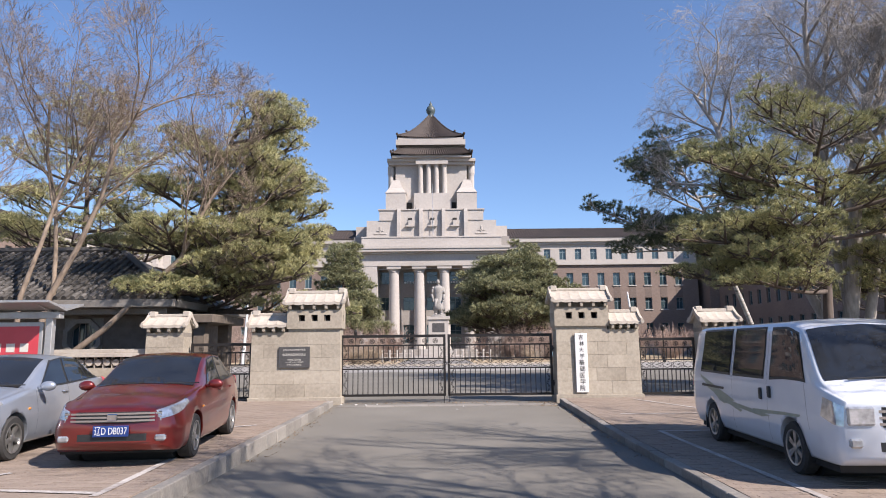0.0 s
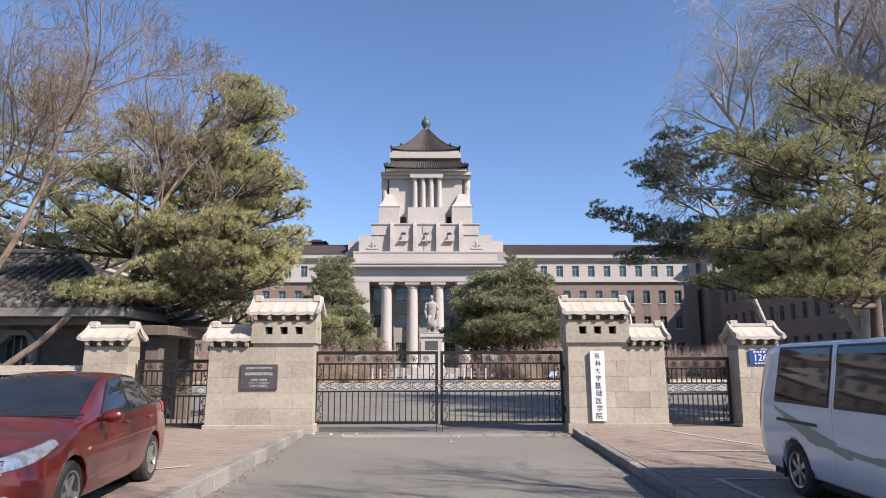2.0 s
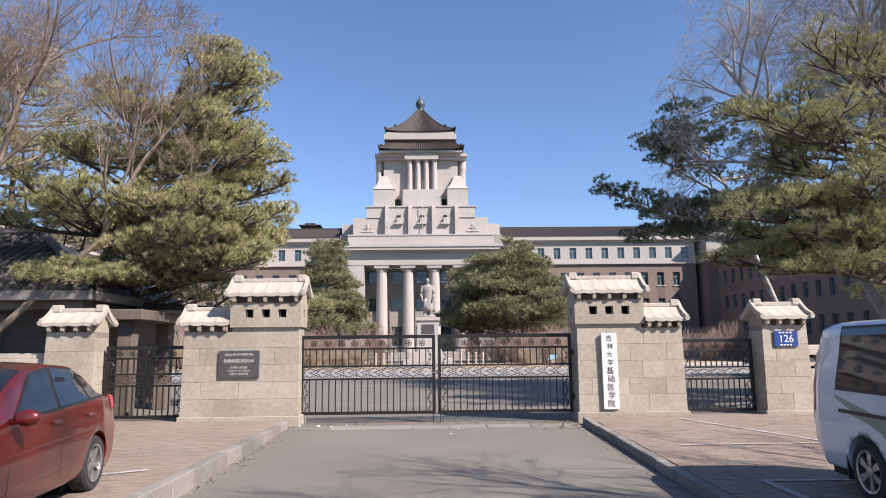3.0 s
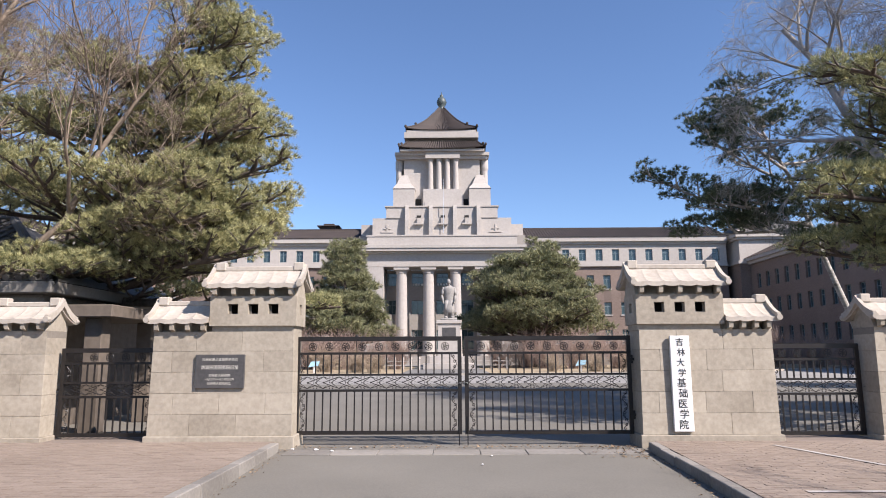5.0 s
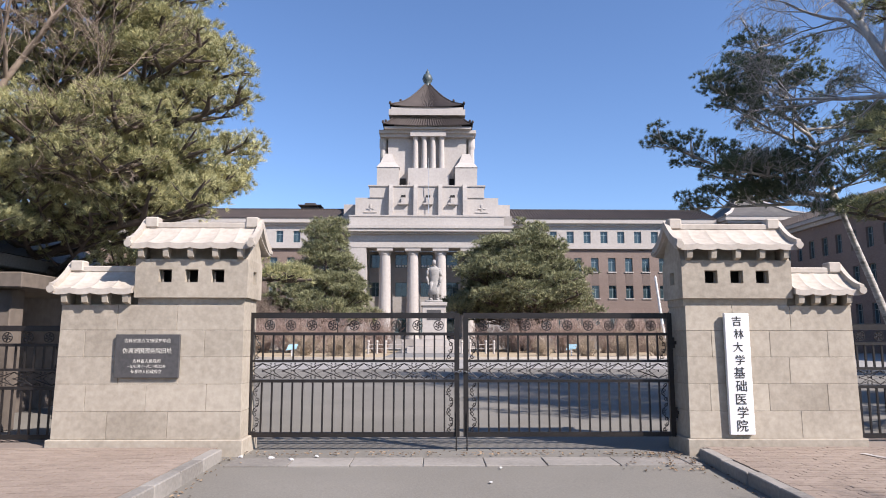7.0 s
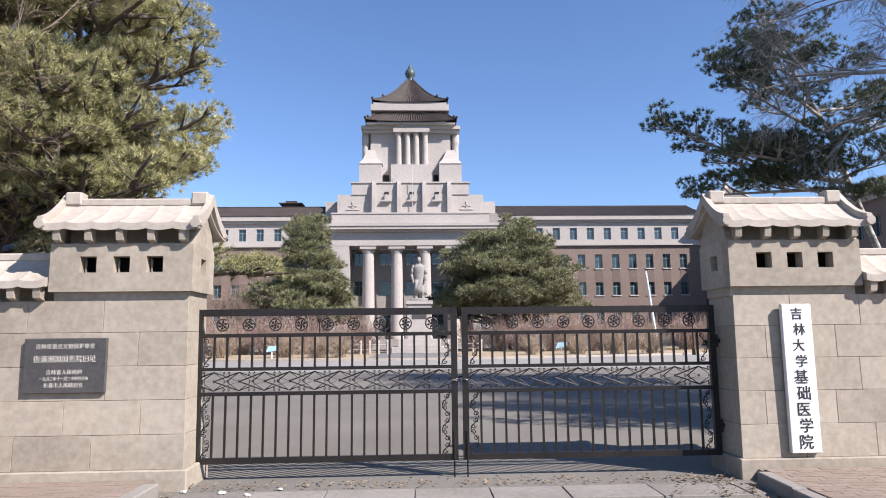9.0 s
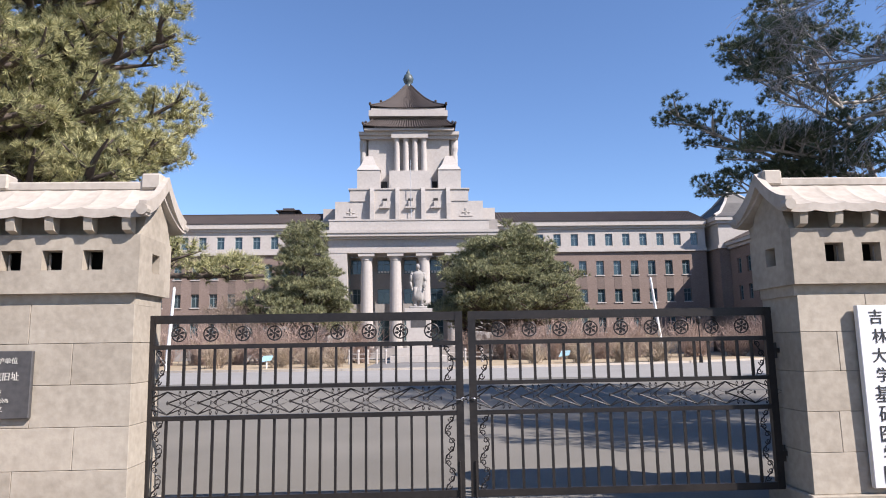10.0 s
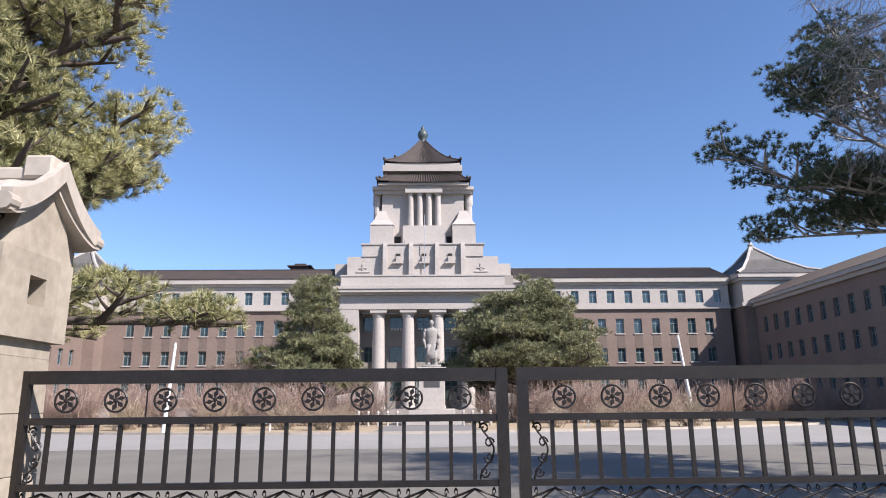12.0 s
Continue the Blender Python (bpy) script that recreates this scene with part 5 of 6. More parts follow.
# statue on its plinth
SX, SY = -0.20, 78.0
pl_ = thing("plinth", (SX, SY, GZ + 0.14), "tall pale stone plinth with a dark tablet", "plinth")
part("base", boxes((-2.6, 2.6, -2.4, 2.4, 0, 0.6), (-2.0, 2.0, -1.9, 1.9, 0.6, 1.3), bevel=0.03), RENDER, pl_)
part("shaft", boxes((-1.15, 1.15, -1.1, 1.1, 1.3, 4.6), (-1.3, 1.3, -1.25, 1.25, 4.6, 4.95), bevel=0.03), RENDER, pl_)
part("tablet", boxes((-0.7, 0.7, -1.125, -1.105, 3.2, 4.2)), SLATE, pl_)
bm = bmesh.new()
z0 = GZ + 5.09


def blob(b, x, y, z, rx, ry, rz, rot=0):
    bmesh.ops.create_uvsphere(b, u_segments=14, v_segments=9, radius=1, matrix=Matrix.LocRotScale((x, y, z), Euler((0, rot, 0)), (rx, ry, rz)))


box(bm, -0.85, 0.85, -0.7, 0.7, 0, 0.25, bevel=0.06)
blob(bm, -0.3, -0.15, 0.32, 0.2, 0.4, 0.14), blob(bm, 0.36, -0.2, 0.32, 0.2, 0.4, 0.14)
rod(bm, (-0.28, 0, 0.25), (-0.2, 0, 2.1), 0.19, 0.26, 12), rod(bm, (0.34, -0.08, 0.25), (0.22, 0, 2.1), 0.19, 0.26, 12)
coat = bmesh.new()
lathe(coat, [(0.62, 0.75), (0.56, 1.3), (0.47, 2.0), (0.46, 2.4), (0.56, 2.9), (0.63, 3.25), (0.55, 3.48), (0.28, 3.62), (0.15, 3.75)], 18)
coat.transform(Matrix.LocRotScale((0.03, 0.1, 0), None, (1, 0.68, 1)))
cm = bpy.data.meshes.new("coat")
coat.to_mesh(cm)
coat.free()
bm.from_mesh(cm)
for s_ in (-1, 1):
    rod(bm, (s_ * 0.56, 0.06, 3.35), (s_ * 0.72, 0.02, 2.6), 0.17, 0.14, 10), rod(bm, (s_ * 0.72, 0.02, 2.6), (s_ * 0.58, -0.28, 1.95), 0.14, 0.10, 10)
    blob(bm, s_ * 0.56, 0.06, 3.33, 0.19, 0.19, 0.19), blob(bm, s_ * 0.56, -0.3, 1.85, 0.1, 0.1, 0.15)
blob(bm, 0.0, -0.02, 4.05, 0.21, 0.25, 0.29), rod(bm, (0, 0.03, 3.6), (0, 0, 3.95), 0.13, 0.12, 10)
STATUE = paint("statue_stone", (0.21, 0.20, 0.185), (0.33, 0.31, 0.285), 0.85, 6, 1.5, 0.2)
solo("statue", bm, STATUE, "pale stone statue of a standing figure on a plinth", "statue", place=(SX, SY, z0), smooth=True)

# white railing by the plinth
for x0, x1 in ((-6.3, -3.1), (2.4, 5.4)):
    r = thing("low_railing", ((x0 + x1) / 2, 74.0, GZ + 0.14), "low white railing before the plinth", "railing", "plinth railings")
    w = (x1 - x0) / 2
    for k in range(5):
        bm = bmesh.new()
        lathe(bm, [(0.1, 0), (0.09, 1.0), (0.14, 1.05), (0.1, 1.25)], 8, (-w + 2 * w * k / 4, 0, 0))
        part("post", bm, RENDER, r)
    for z in (0.45, 0.85):
        bm = bmesh.new()
        rod(bm, (-w, 0, z), (w, 0, z), 0.035, n=6)
        part("rail", bm, RENDER, r)

# leaning white poles and blue boards
for x, y, h, lean in ((-18.6, 64.5, 6.0, 0.35), (20.4, 70.5, 6.9, -0.75)):
    p = thing("lamp_pole", (x, y, GZ), "white painted leaning pole with a small lamp head", "lamp post", "white poles")
    bm = bmesh.new()
    rod(bm, (0, 0, 0), (lean, 0, h), 0.16, 0.10, 10)
    part("pole", bm, WHITE, p)
    bm = bmesh.new()
    rod(bm, (lean, 0, h), (lean, 0, h + 0.25), 0.12, 0.05, 8)
    part("lamp_head", bm, WHITE, p)
PALEBLUE = paint("pale_blue_board", (0.30, 0.52, 0.66), (0.42, 0.64, 0.76), 0.4, 4, 1, 0)
for x, y in ((-11.8, 66.5), (11.3, 67.5)):
    p = thing("notice_board", (x, y, GZ + 0.1), "small pale blue notice board on a post", "sign", "notice boards")
    part("post", boxes((-0.05, 0.05, -0.04, 0.04, 0, 0.75)), WHITE, p)
    bm = bmesh.new()
    prism(bm, [(-0.5, 0.5), (0.35, 0.62), (0.5, 1.0), (-0.25, 0.98)], "y", -0.09, -0.045)
    part("board", bm, PALEBLUE, p)
for x, y in ((21.6, 66.0), (-20.5, 66.0), (-9.2, 74.0)):
    p = thing("lamp_post", (x, y, GZ), "slim black garden lamp post", "lamp post", "garden lamps")
    bm = bmesh.new()
    lathe(bm, [(0.16, 0), (0.14, 0.5), (0.06, 0.6), (0.05, 3.0)], 8)
    part("post", bm, IRON, p)
    bm = bmesh.new()
    lathe(bm, [(0.08, 3.0), (0.18, 3.1), (0.2, 3.4), (0.06, 3.6)], 8)
    part("lantern", bm, IRON, p)

# ---------------------------------------------------------------- wall, guardhouse and shelter
def lattice_wall(x0, x1, label):
    w = thing("fence_wall", ((x0 + x1) / 2, 21.75, pave_z(21.4)), label, "wall", "fence walls")
    o = w.location.copy()
    before = set(scene.objects)
    part("wall_body", boxes((x0, x1, 21.62, 21.92, 0.02, 1.2)), GRANITE, w)
    part("coping", boxes((x0, x1, 21.52, 22.02, 1.52, 1.64), (x0, x1, 21.58, 21.96, 1.64, 1.76), bevel=0.01), GRANITE_TOP, w)
    k = int((x1 - x0) / 0.26)
    # black strip behind the lattice, standing for shade in its holes
    part("lattice_hole_shade", boxes((x0, x1, 21.80, 21.86, 1.2, 1.52)), DARK, w)
    bm = bmesh.new()
    for j in range(k):
        a = x0 + (x1 - x0) * (j + 0.5) / k
        rod(bm, (a, 21.64, 1.36), (a, 21.80, 1.36), 0.10, n=10)
        box(bm, a - 0.13, a - 0.105, 21.66, 21.80, 1.2, 1.52)
    part("lattice", bm, GRANITE_TOP, w, "row of round stone lattice pieces")
    for ob in set(scene.objects) - before:
        ob.location = -o


lattice_wall(-24.0, -8.96, "pale stone fence wall with a pierced lattice band")
lattice_wall(8.92, 26.0, "pale stone fence wall with a pierced lattice band")

# stone darkened so that its colour holds the shade of eaves and trees
GSTONE = paint("guardhouse_stone_shaded", (0.075, 0.06, 0.047), (0.16, 0.13, 0.103), 0.9, 5, 0.6, 0.3)
gh = thing("guardhouse", (-15, 27, GZ), "dark stone guardhouse with tiled hip roof and octagonal window", "building")
o = gh.location.copy()
before = set(scene.objects)
gx0, gx1, gy0, gy1 = -21.5, -9.6, 23.9, 30.0
bm = bmesh.new()
wall_with_holes(bm, gx0, gx1, GZ - 0.1, 3.1, gy0, gy0 + 0.4, [(-12.75, -11.45, 1.5, 2.8), (-17.7, -16.4, 1.5, 2.8)])
part("front_wall", bm, GSTONE, gh)
part("end_wall", boxes((gx1 - 0.4, gx1, gy0 + 0.4, gy1, GZ - 0.1, 3.1)), GSTONE, gh)
part("end_wall", boxes((gx0, gx0 + 0.4, gy0 + 0.4, gy1, GZ - 0.1, 3.1)), GSTONE, gh)
part("back_wall", boxes((gx0 + 0.4, gx1 - 0.4, gy1 - 0.4, gy1, GZ - 0.1, 3.1)), GSTONE, gh)
for cx in (-12.1, -17.05):
    bm = bmesh.new()
    pts = [(cx + 0.68 * math.cos(radians(22.5 + 45 * k)), 2.15 + 0.68 * math.sin(radians(22.5 + 45 * k))) for k in range(8)]
    inn = [(cx + 0.52 * math.cos(radians(22.5 + 45 * k)), 2.15 + 0.52 * math.sin(radians(22.5 + 45 * k))) for k in range(8)]
    for k in range(8):
        q = [pts[k], pts[(k + 1) % 8], inn[(k + 1) % 8], inn[k]]
        prism(bm, q, "y", gy0 - 0.12, gy0 + 0.2)
    for sx in (-1, 1):
        for sz in (-1, 1):
            prism(bm, [(cx + sx * 0.655, 2.15 + sz * 0.655), (cx + sx * 0.655, 2.15 + sz * 0.24), (cx + sx * 0.24, 2.15 + sz * 0.655)], "y", gy0 + 0.006, gy0 + 0.3)
    part("window_surround", bm, KERB, gh)
    bm = bmesh.new()
    for k in range(5):
        rod(bm, (cx - 0.4 + 0.2 * k, gy0 + 0.1, 1.6), (cx - 0.4 + 0.2 * k, gy0 + 0.1, 2.7), 0.015, n=5)
    part("window_bars", bm, KERB, gh)
    part("pane", boxes((cx - 0.62, cx + 0.62, gy0 + 0.25, gy0 + 0.26, 1.52, 2.78)), PANE, gh)
part("eave_slab", boxes((gx0 - 1.0, gx1 + 0.9, gy0 - 1.0, gy1 + 1.0, 3.1, 3.36), (gx0 - 0.6, gx1 + 0.5, gy0 - 0.6, gy1 + 0.6, 2.9, 3.1), bevel=0.02), KERB, gh, "weathered concrete eaves")
E0 = [Vector(v) for v in ((gx0 - 1, gy0 - 1, 3.37), (gx1 + 0.9, gy0 - 1, 3.37), (gx1 + 0.9, gy1 + 1, 3.37), (gx0 - 1, gy1 + 1, 3.37))]
R0, R1 = Vector((gx0 + 3, 27, 5.5)), Vector((gx1 - 2.8, 27, 5.5))
bm = bmesh.new()
for quad in ((E0[0], E0[1], R1, R0), (E0[2], E0[3], R0, R1)):
    bm.faces.new([bm.verts.new(v) for v in quad])
for tri in ((E0[1], E0[2], R1), (E0[3], E0[0], R0)):
    bm.faces.new([bm.verts.new(v) for v in tri])
part("roof_deck", bm, TILE_GREY, gh)
bm = bmesh.new()
for k in range(48):
    x = E0[0].x + (E0[1].x - E0[0].x) * (k + 0.5) / 48
    top = 27.0
    if x < R0.x:
        top = E0[0].y + (27 - E0[0].y) * (x - E0[0].x) / (R0.x - E0[0].x)
    if x > R1.x:
        top = E0[0].y + (27 - E0[0].y) * (E0[1].x - x) / (E0[1].x - R1.x)
    f = (top - E0[0].y) / (27 - E0[0].y)
    m = max(1, int(f * 9))
    for j in range(m):
        a = Vector((x, E0[0].y + (top - E0[0].y) * j / m, 3.40 + 2.13 * f * j / m + 0.02))
        c = Vector((x, E0[0].y + (top - E0[0].y) * (j + 1.0) / m, 3.40 + 2.13 * f * (j + 1.0) / m))
        rod(bm, a, c, 0.085, 0.07, 6)
part("roof_tiles", bm, TILE_GREY, gh, "rows of grey round tiles")["kind"] = "stuff"
bm = bmesh.new()
wire(bm, [R0 + Vector((0, 0, 0.08)), R1 + Vector((0, 0, 0.08))], 0.16, 6), wire(bm, [E0[1], R1 + Vector((0, 0, 0.05))], 0.13, 6), wire(bm, [E0[0], R0 + Vector((0, 0, 0.05))], 0.13, 6)
part("roof_ridge", bm, TILE_GREY, gh)
# porch at the end
part("porch_column", boxes((-8.35, -7.95, 23.7, 24.1, GZ, 2.6), bevel=0.02), GSTONE, gh)
part("porch_column", boxes((-8.35, -7.95, 26.2, 26.6, GZ, 2.6), bevel=0.02), GSTONE, gh)
part("porch_beam", boxes((-9.6, -7.6, 23.4, 26.9, 2.6, 2.88), bevel=0.02), GSTONE, gh)
for ob in set(scene.objects) - before:
    ob.location = -o

RED = paint("red_poster", (0.42, 0.035, 0.05), (0.52, 0.06, 0.075), 0.35, 3, 0.5, 0)
ALU = paint("grey_aluminium", (0.30, 0.30, 0.30), (0.42, 0.42, 0.41), 0.45, 8, 1, 0.05, metal=0.5)
sh = thing("notice_shelter", (-11.98, 17.2, pave_left(17.2)), "grey metal notice shelter with a red poster panel", "shelter")
for x in (-2.6, 0.0, 2.65):
    part("post", boxes((x - 0.08, x + 0.08, -0.08, 0.08, 0, 2.45), bevel=0.01), ALU, sh)
part("beam", boxes((-3.0, 2.9, -0.10, 0.10, 2.28, 2.44), bevel=0.01), ALU, sh)
bm = bmesh.new()
prism(bm, [(-0.75, 2.62), (0.0, 2.46), (0.75, 2.62), (0.75, 2.67), (0.0, 2.52), (-0.75, 2.67)], "x", -3.2, 3.0)
part("canopy", bm, ALU, sh)
for x in (-2.6, 0.0, 2.65):
    bm = bmesh.new()
    prism(bm, [(-0.7, 2.60), (0.0, 2.40), (0.7, 2.60), (0.0, 2.45)], "x", x - 0.03, x + 0.03)
    part("bracket", bm, ALU, sh)
for x0, x1 in ((-2.5, -0.1), (0.1, 2.5)):
    fr = part("panel_frame", boxes((x0, x1, -0.05, 0.05, 0.6, 2.2), bevel=0.01), ALU, sh)
    part("poster", boxes((x0 + 0.08, x1 - 0.08, -0.062, -0.053, 0.68, 2.1)), RED, fr, "red poster")
    part("poster_lines", boxes(*[(x0 + 0.3 + 0.32 * k, x0 + 0.5 + 0.32 * k, -0.068, -0.0635, 1.5, 1.7) for k in range(6)]), ENGRAVE, fr)["kind"] = "stuff"

# ---------------------------------------------------------------- vehicles
def keyed(keys, y):
    """Smooth value along a short list of (place, value)."""
    ks = list(keys)
    if y <= ks[0][0]:
        return ks[0][1]
    for (a, va), (b, vb) in zip(ks, ks[1:]):
        if y <= b:
            f = (y - a) / (b - a)
            f = f * f * (3 - 2 * f) * 0.5 + f * 0.5
            return va + (vb - va) * f
    return ks[-1][1]


class Shell:
    """The skin of a vehicle: rings of eight points a side, from sill to roof, along its length."""
    def __init__(self, **curves):
        self.c = curves

    def ring(self, y):
        g = {k: keyed(v, y) for k, v in self.c.items()}
        zb, w, zs, ws, wr, ze, zr = (g[k] for k in ("sill", "wide", "belt", "belt_w", "roof_w", "edge", "top"))
        zm = zb + (zs - zb) * 0.55
        return [(w * 0.93, zb), (w * 0.985, zb + (zs - zb) * 0.18), (w, zm), (ws, zs), (ws * 0.42 + wr * 0.58 + 0.012, zs + (ze - zs) * 0.52), (wr, ze), (wr * 0.55, ze + (zr - ze) * 0.72), (0.0, zr)]

    def at(self, y, v):
        """v from 0 (sill) to 7 (middle of the roof)."""
        r = self.ring(y)
        i = min(int(v), 6)
        f = v - i
        p0, p1, p2, p3 = r[max(i - 1, 0)], r[i], r[i + 1], r[min(i + 2, 7)]
        k = 0.5
        out = []
        for a, b, c, d in zip(p0, p1, p2, p3):
            lin = b + (c - b) * f
            cr = 0.5 * (2 * b + (c - a) * f + (2 * a - 5 * b + 4 * c - d) * f * f + (3 * b - a - 3 * c + d) * f ** 3)
            out.append(lin * (1 - k) + cr * k)
        return Vector((max(out[0], 0.0), y, out[1]))

    def normal(self, y, v):
        e = 0.01
        a = self.at(y + e, v) - self.at(y - e, v)
        b = self.at(y, min(v + e, 7)) - self.at(y, max(v - e, 0))
        nrm = a.cross(b)
        if nrm.length < 1e-9:
            return Vector((0, 0, 1))
        nrm.normalize()
        mid = Vector((0, y, 0.7))
        return nrm if nrm.dot(self.at(y, v) - mid) > 0 else -nrm

    def body(self, y0, y1, n=64, m=28):
        bm = bmesh.new()
        vs = [7 * k / m for k in range(m + 1)]
        rows = []
        for j in range(n + 1):
            f = j / n
            y = y0 + (y1 - y0) * (f - 0.10 * math.sin(math.tau * f) / math.tau * 1.6)
            right = [self.at(y, v) for v in vs]
            left = [Vector((-p.x, p.y, p.z)) for p in right[:-1]][::-1]
            rows.append([bm.verts.new(p) for p in right + left])
        for a, b in zip(rows, rows[1:]):
            for k in range(len(a)):
                bm.faces.new((a[k], a[(k + 1) % len(a)], b[(k + 1) % len(a)], b[k]))
        bm.faces.new(rows[0]), bm.faces.new(rows[-1][::-1])
        bmesh.ops.recalc_face_normals(bm, faces=bm.faces)
        return bm

    def patch(self, corners, side=1, off=0.006, nu=10, nv=8, both=False):
        """A thin skin over part of the shell; corners are (y, v) going round."""
        bm = bmesh.new()
        (a, b, c, d) = corners
        for s in ((1, -1) if both else (side,)):
            rows = []
            for j in range(nv + 1):
                g = j / nv
                row = []
                for i in range(nu + 1):
                    f = i / nu
                    y = (a[0] * (1 - f) + b[0] * f) * (1 - g) + (d[0] * (1 - f) + c[0] * f) * g
                    v = (a[1] * (1 - f) + b[1] * f) * (1 - g) + (d[1] * (1 - f) + c[1] * f) * g
                    p = self.at(y, v) + self.normal(y, v) * off
                    row.append(bm.verts.new((p.x * s, p.y, p.z)))
                rows.append(row)
            for p, q in zip(rows, rows[1:]):
                for k in range(nu):
                    bm.faces.new((p[k], p[k + 1], q[k + 1], q[k]))
        bmesh.ops.remove_doubles(bm, verts=bm.verts, dist=0.0008)
        bmesh.ops.recalc_face_normals(bm, faces=bm.faces)
        return bm


def carpaint(name, low, high, metal):
    m = paint(name, low, high, 0.32, 3, 0.8, 0.0, metal=metal, coat=1.0)
    return m


CAR_GLASS = paint("car_glass", (0.012, 0.014, 0.017), (0.02, 0.023, 0.028), 0.04, 2, 0.5, 0, spec=0.6)
TYRE = paint("tyre", (0.016, 0.016, 0.016), (0.04, 0.038, 0.036), 0.85, 20, 3, 0.2)
ALLOY = paint("alloy", (0.42, 0.41, 0.39), (0.58, 0.57, 0.55), 0.35, 8, 2, 0.02, metal=0.85)
CHROME = paint("chrome", (0.65, 0.65, 0.65), (0.78, 0.78, 0.78), 0.12, 8, 2, 0, metal=1.0)
LAMP = paint("lamp_lens", (0.20, 0.21, 0.22), (0.70, 0.71, 0.73), 0.10, 16, 9, 0, metal=0.5, coat=1.0)
TRIM = paint("black_trim", (0.014, 0.014, 0.014), (0.03, 0.03, 0.03), 0.5, 10, 2, 0.05)
AMBER = paint("amber_lens", (0.55, 0.20, 0.03), (0.7, 0.30, 0.05), 0.2, 8, 2, 0, coat=1.0)


def wheel_parts(parent, x, y, r, w, side, spokes):
    """A wheel whose face looks to the side given."""
    e = new("wheel")
    e.parent = parent
    e.matrix_local = pose(x, y, r, 0, 90 * side, 0)
    bm = bmesh.new()
    lathe(bm, [(r * 0.66, -w / 2), (r * 0.93, -w / 2), (r, -w / 2 + 0.03), (r, w / 2 - 0.03), (r * 0.93, w / 2), (r * 0.66, w / 2 - 0.005)], 32, caps=False)
    part("tyre", bm, TYRE, e, "black rubber tyre")
    bm = bmesh.new()
    lathe(bm, [(r * 0.64, w / 2 - 0.09), (r * 0.62, w / 2 - 0.004), (r * 0.685, w / 2 + 0.004), (r * 0.66, w / 2 - 0.11)], 32, caps=False)
    for k in range(spokes):
        a = math.tau * k / spokes
        m = Matrix.Rotation(a, 4, "Z")
        for q in (-0.12, 0.12) if spokes < 7 else (0.0,):
            pts = [m @ Vector((c * r, (d + q * c) * r, w / 2 - 0.02)) for c, d in ((0.1, -0.05), (0.64, -0.055), (0.64, 0.055), (0.1, 0.05))]
            lo = [p - m @ Vector((0, 0, 0.035)) for p in pts]
            va, vb = [bm.verts.new(p) for p in pts], [bm.verts.new(p) for p in lo]
            bm.faces.new(va), bm.faces.new(vb[::-1])
            for z in range(4):
                bm.faces.new((va[z], vb[z], vb[(z + 1) % 4], va[(z + 1) % 4]))
    lathe(bm, [(r * 0.17, w / 2 - 0.05), (r * 0.17, w / 2 - 0.012), (r * 0.06, w / 2 - 0.005)], 12)
    part("rim", bm, ALLOY, e, "silver alloy rim")
    bm = bmesh.new()
    lathe(bm, [(r * 0.63, -w / 2 + 0.01), (r * 0.63, w / 2 - 0.10)], 24)
    part("brake", bm, DARK, e)
    return e


def vehicle(name, label, place, turn, size, shell, y0, y1, colour, wheels, r, windows, windscreen, lamps, spokes=5):
    car = thing(name, place, label, "car", "parked vehicles", turn=turn)
    hw = max(v for _, v in shell.c["wide"])
    me_bm = shell.body(y0, y1)
    body = part("body", me_bm, colour, car, smooth=True)
    # wheel arches are cut out of the body
    cut = bmesh.new()
    for wy in wheels:
        rod(cut, (-2, wy, r + 0.01), (2, wy, r + 0.01), r * 1.13, n=40)
    cme = bpy.data.meshes.new("cut")
    cut.to_mesh(cme)
    cut.free()
    cob = new("cut", cme)
    cob.matrix_world = car.matrix_world
    md = body.modifiers.new("arches", "BOOLEAN")
    md.operation, md.object, md.solver = "DIFFERENCE", cob, "EXACT"
    bpy.context.view_layer.update()
    me = bpy.data.meshes.new_from_object(body.evaluated_get(bpy.context.evaluated_depsgraph_get()))
    body.modifiers.clear()
    body.data = me
    bpy.data.objects.remove(cob)
    me.materials.clear()
    me.materials.append(colour)
    for wy in wheels:
        for s in (-1, 1):
            wheel_parts(car, s * (hw - 0.115), wy, r, 0.2, s, spokes)
        b = bmesh.new()
        rod(b, (-(hw - 0.26), wy, r + 0.01), (hw - 0.26, wy, r + 0.01), r * 1.12, n=24)
        part("wheel_well", b, DARK, car)
    part("underbody", boxes((-hw * 0.85, hw * 0.85, y0 + 0.25, y1 - 0.25, 0.17, 0.34)), DARK, car)
    for s in (-1, 1):
        for c in windows:
            part("side_window", shell.patch(c, s, 0.009), CAR_GLASS, car, "dark tinted glass")
            my, mv = sum(q[0] for q in c) / 4, sum(q[1] for q in c) / 4
            rim = [(y + math.copysign(0.035, y - my), v + math.copysign(0.10, v - mv)) for y, v in c]
            part("window_seal", shell.patch(rim, s, 0.004), TRIM, car, "black rubber window seal")
    part("windscreen", shell.patch(windscreen, both=True, nu=12, nv=10), CAR_GLASS, car, "dark glass windscreen")
    for s in (-1, 1):
        part("headlight", shell.patch(lamps, s, 0.008), LAMP, car, "clear headlight lens")
    return car


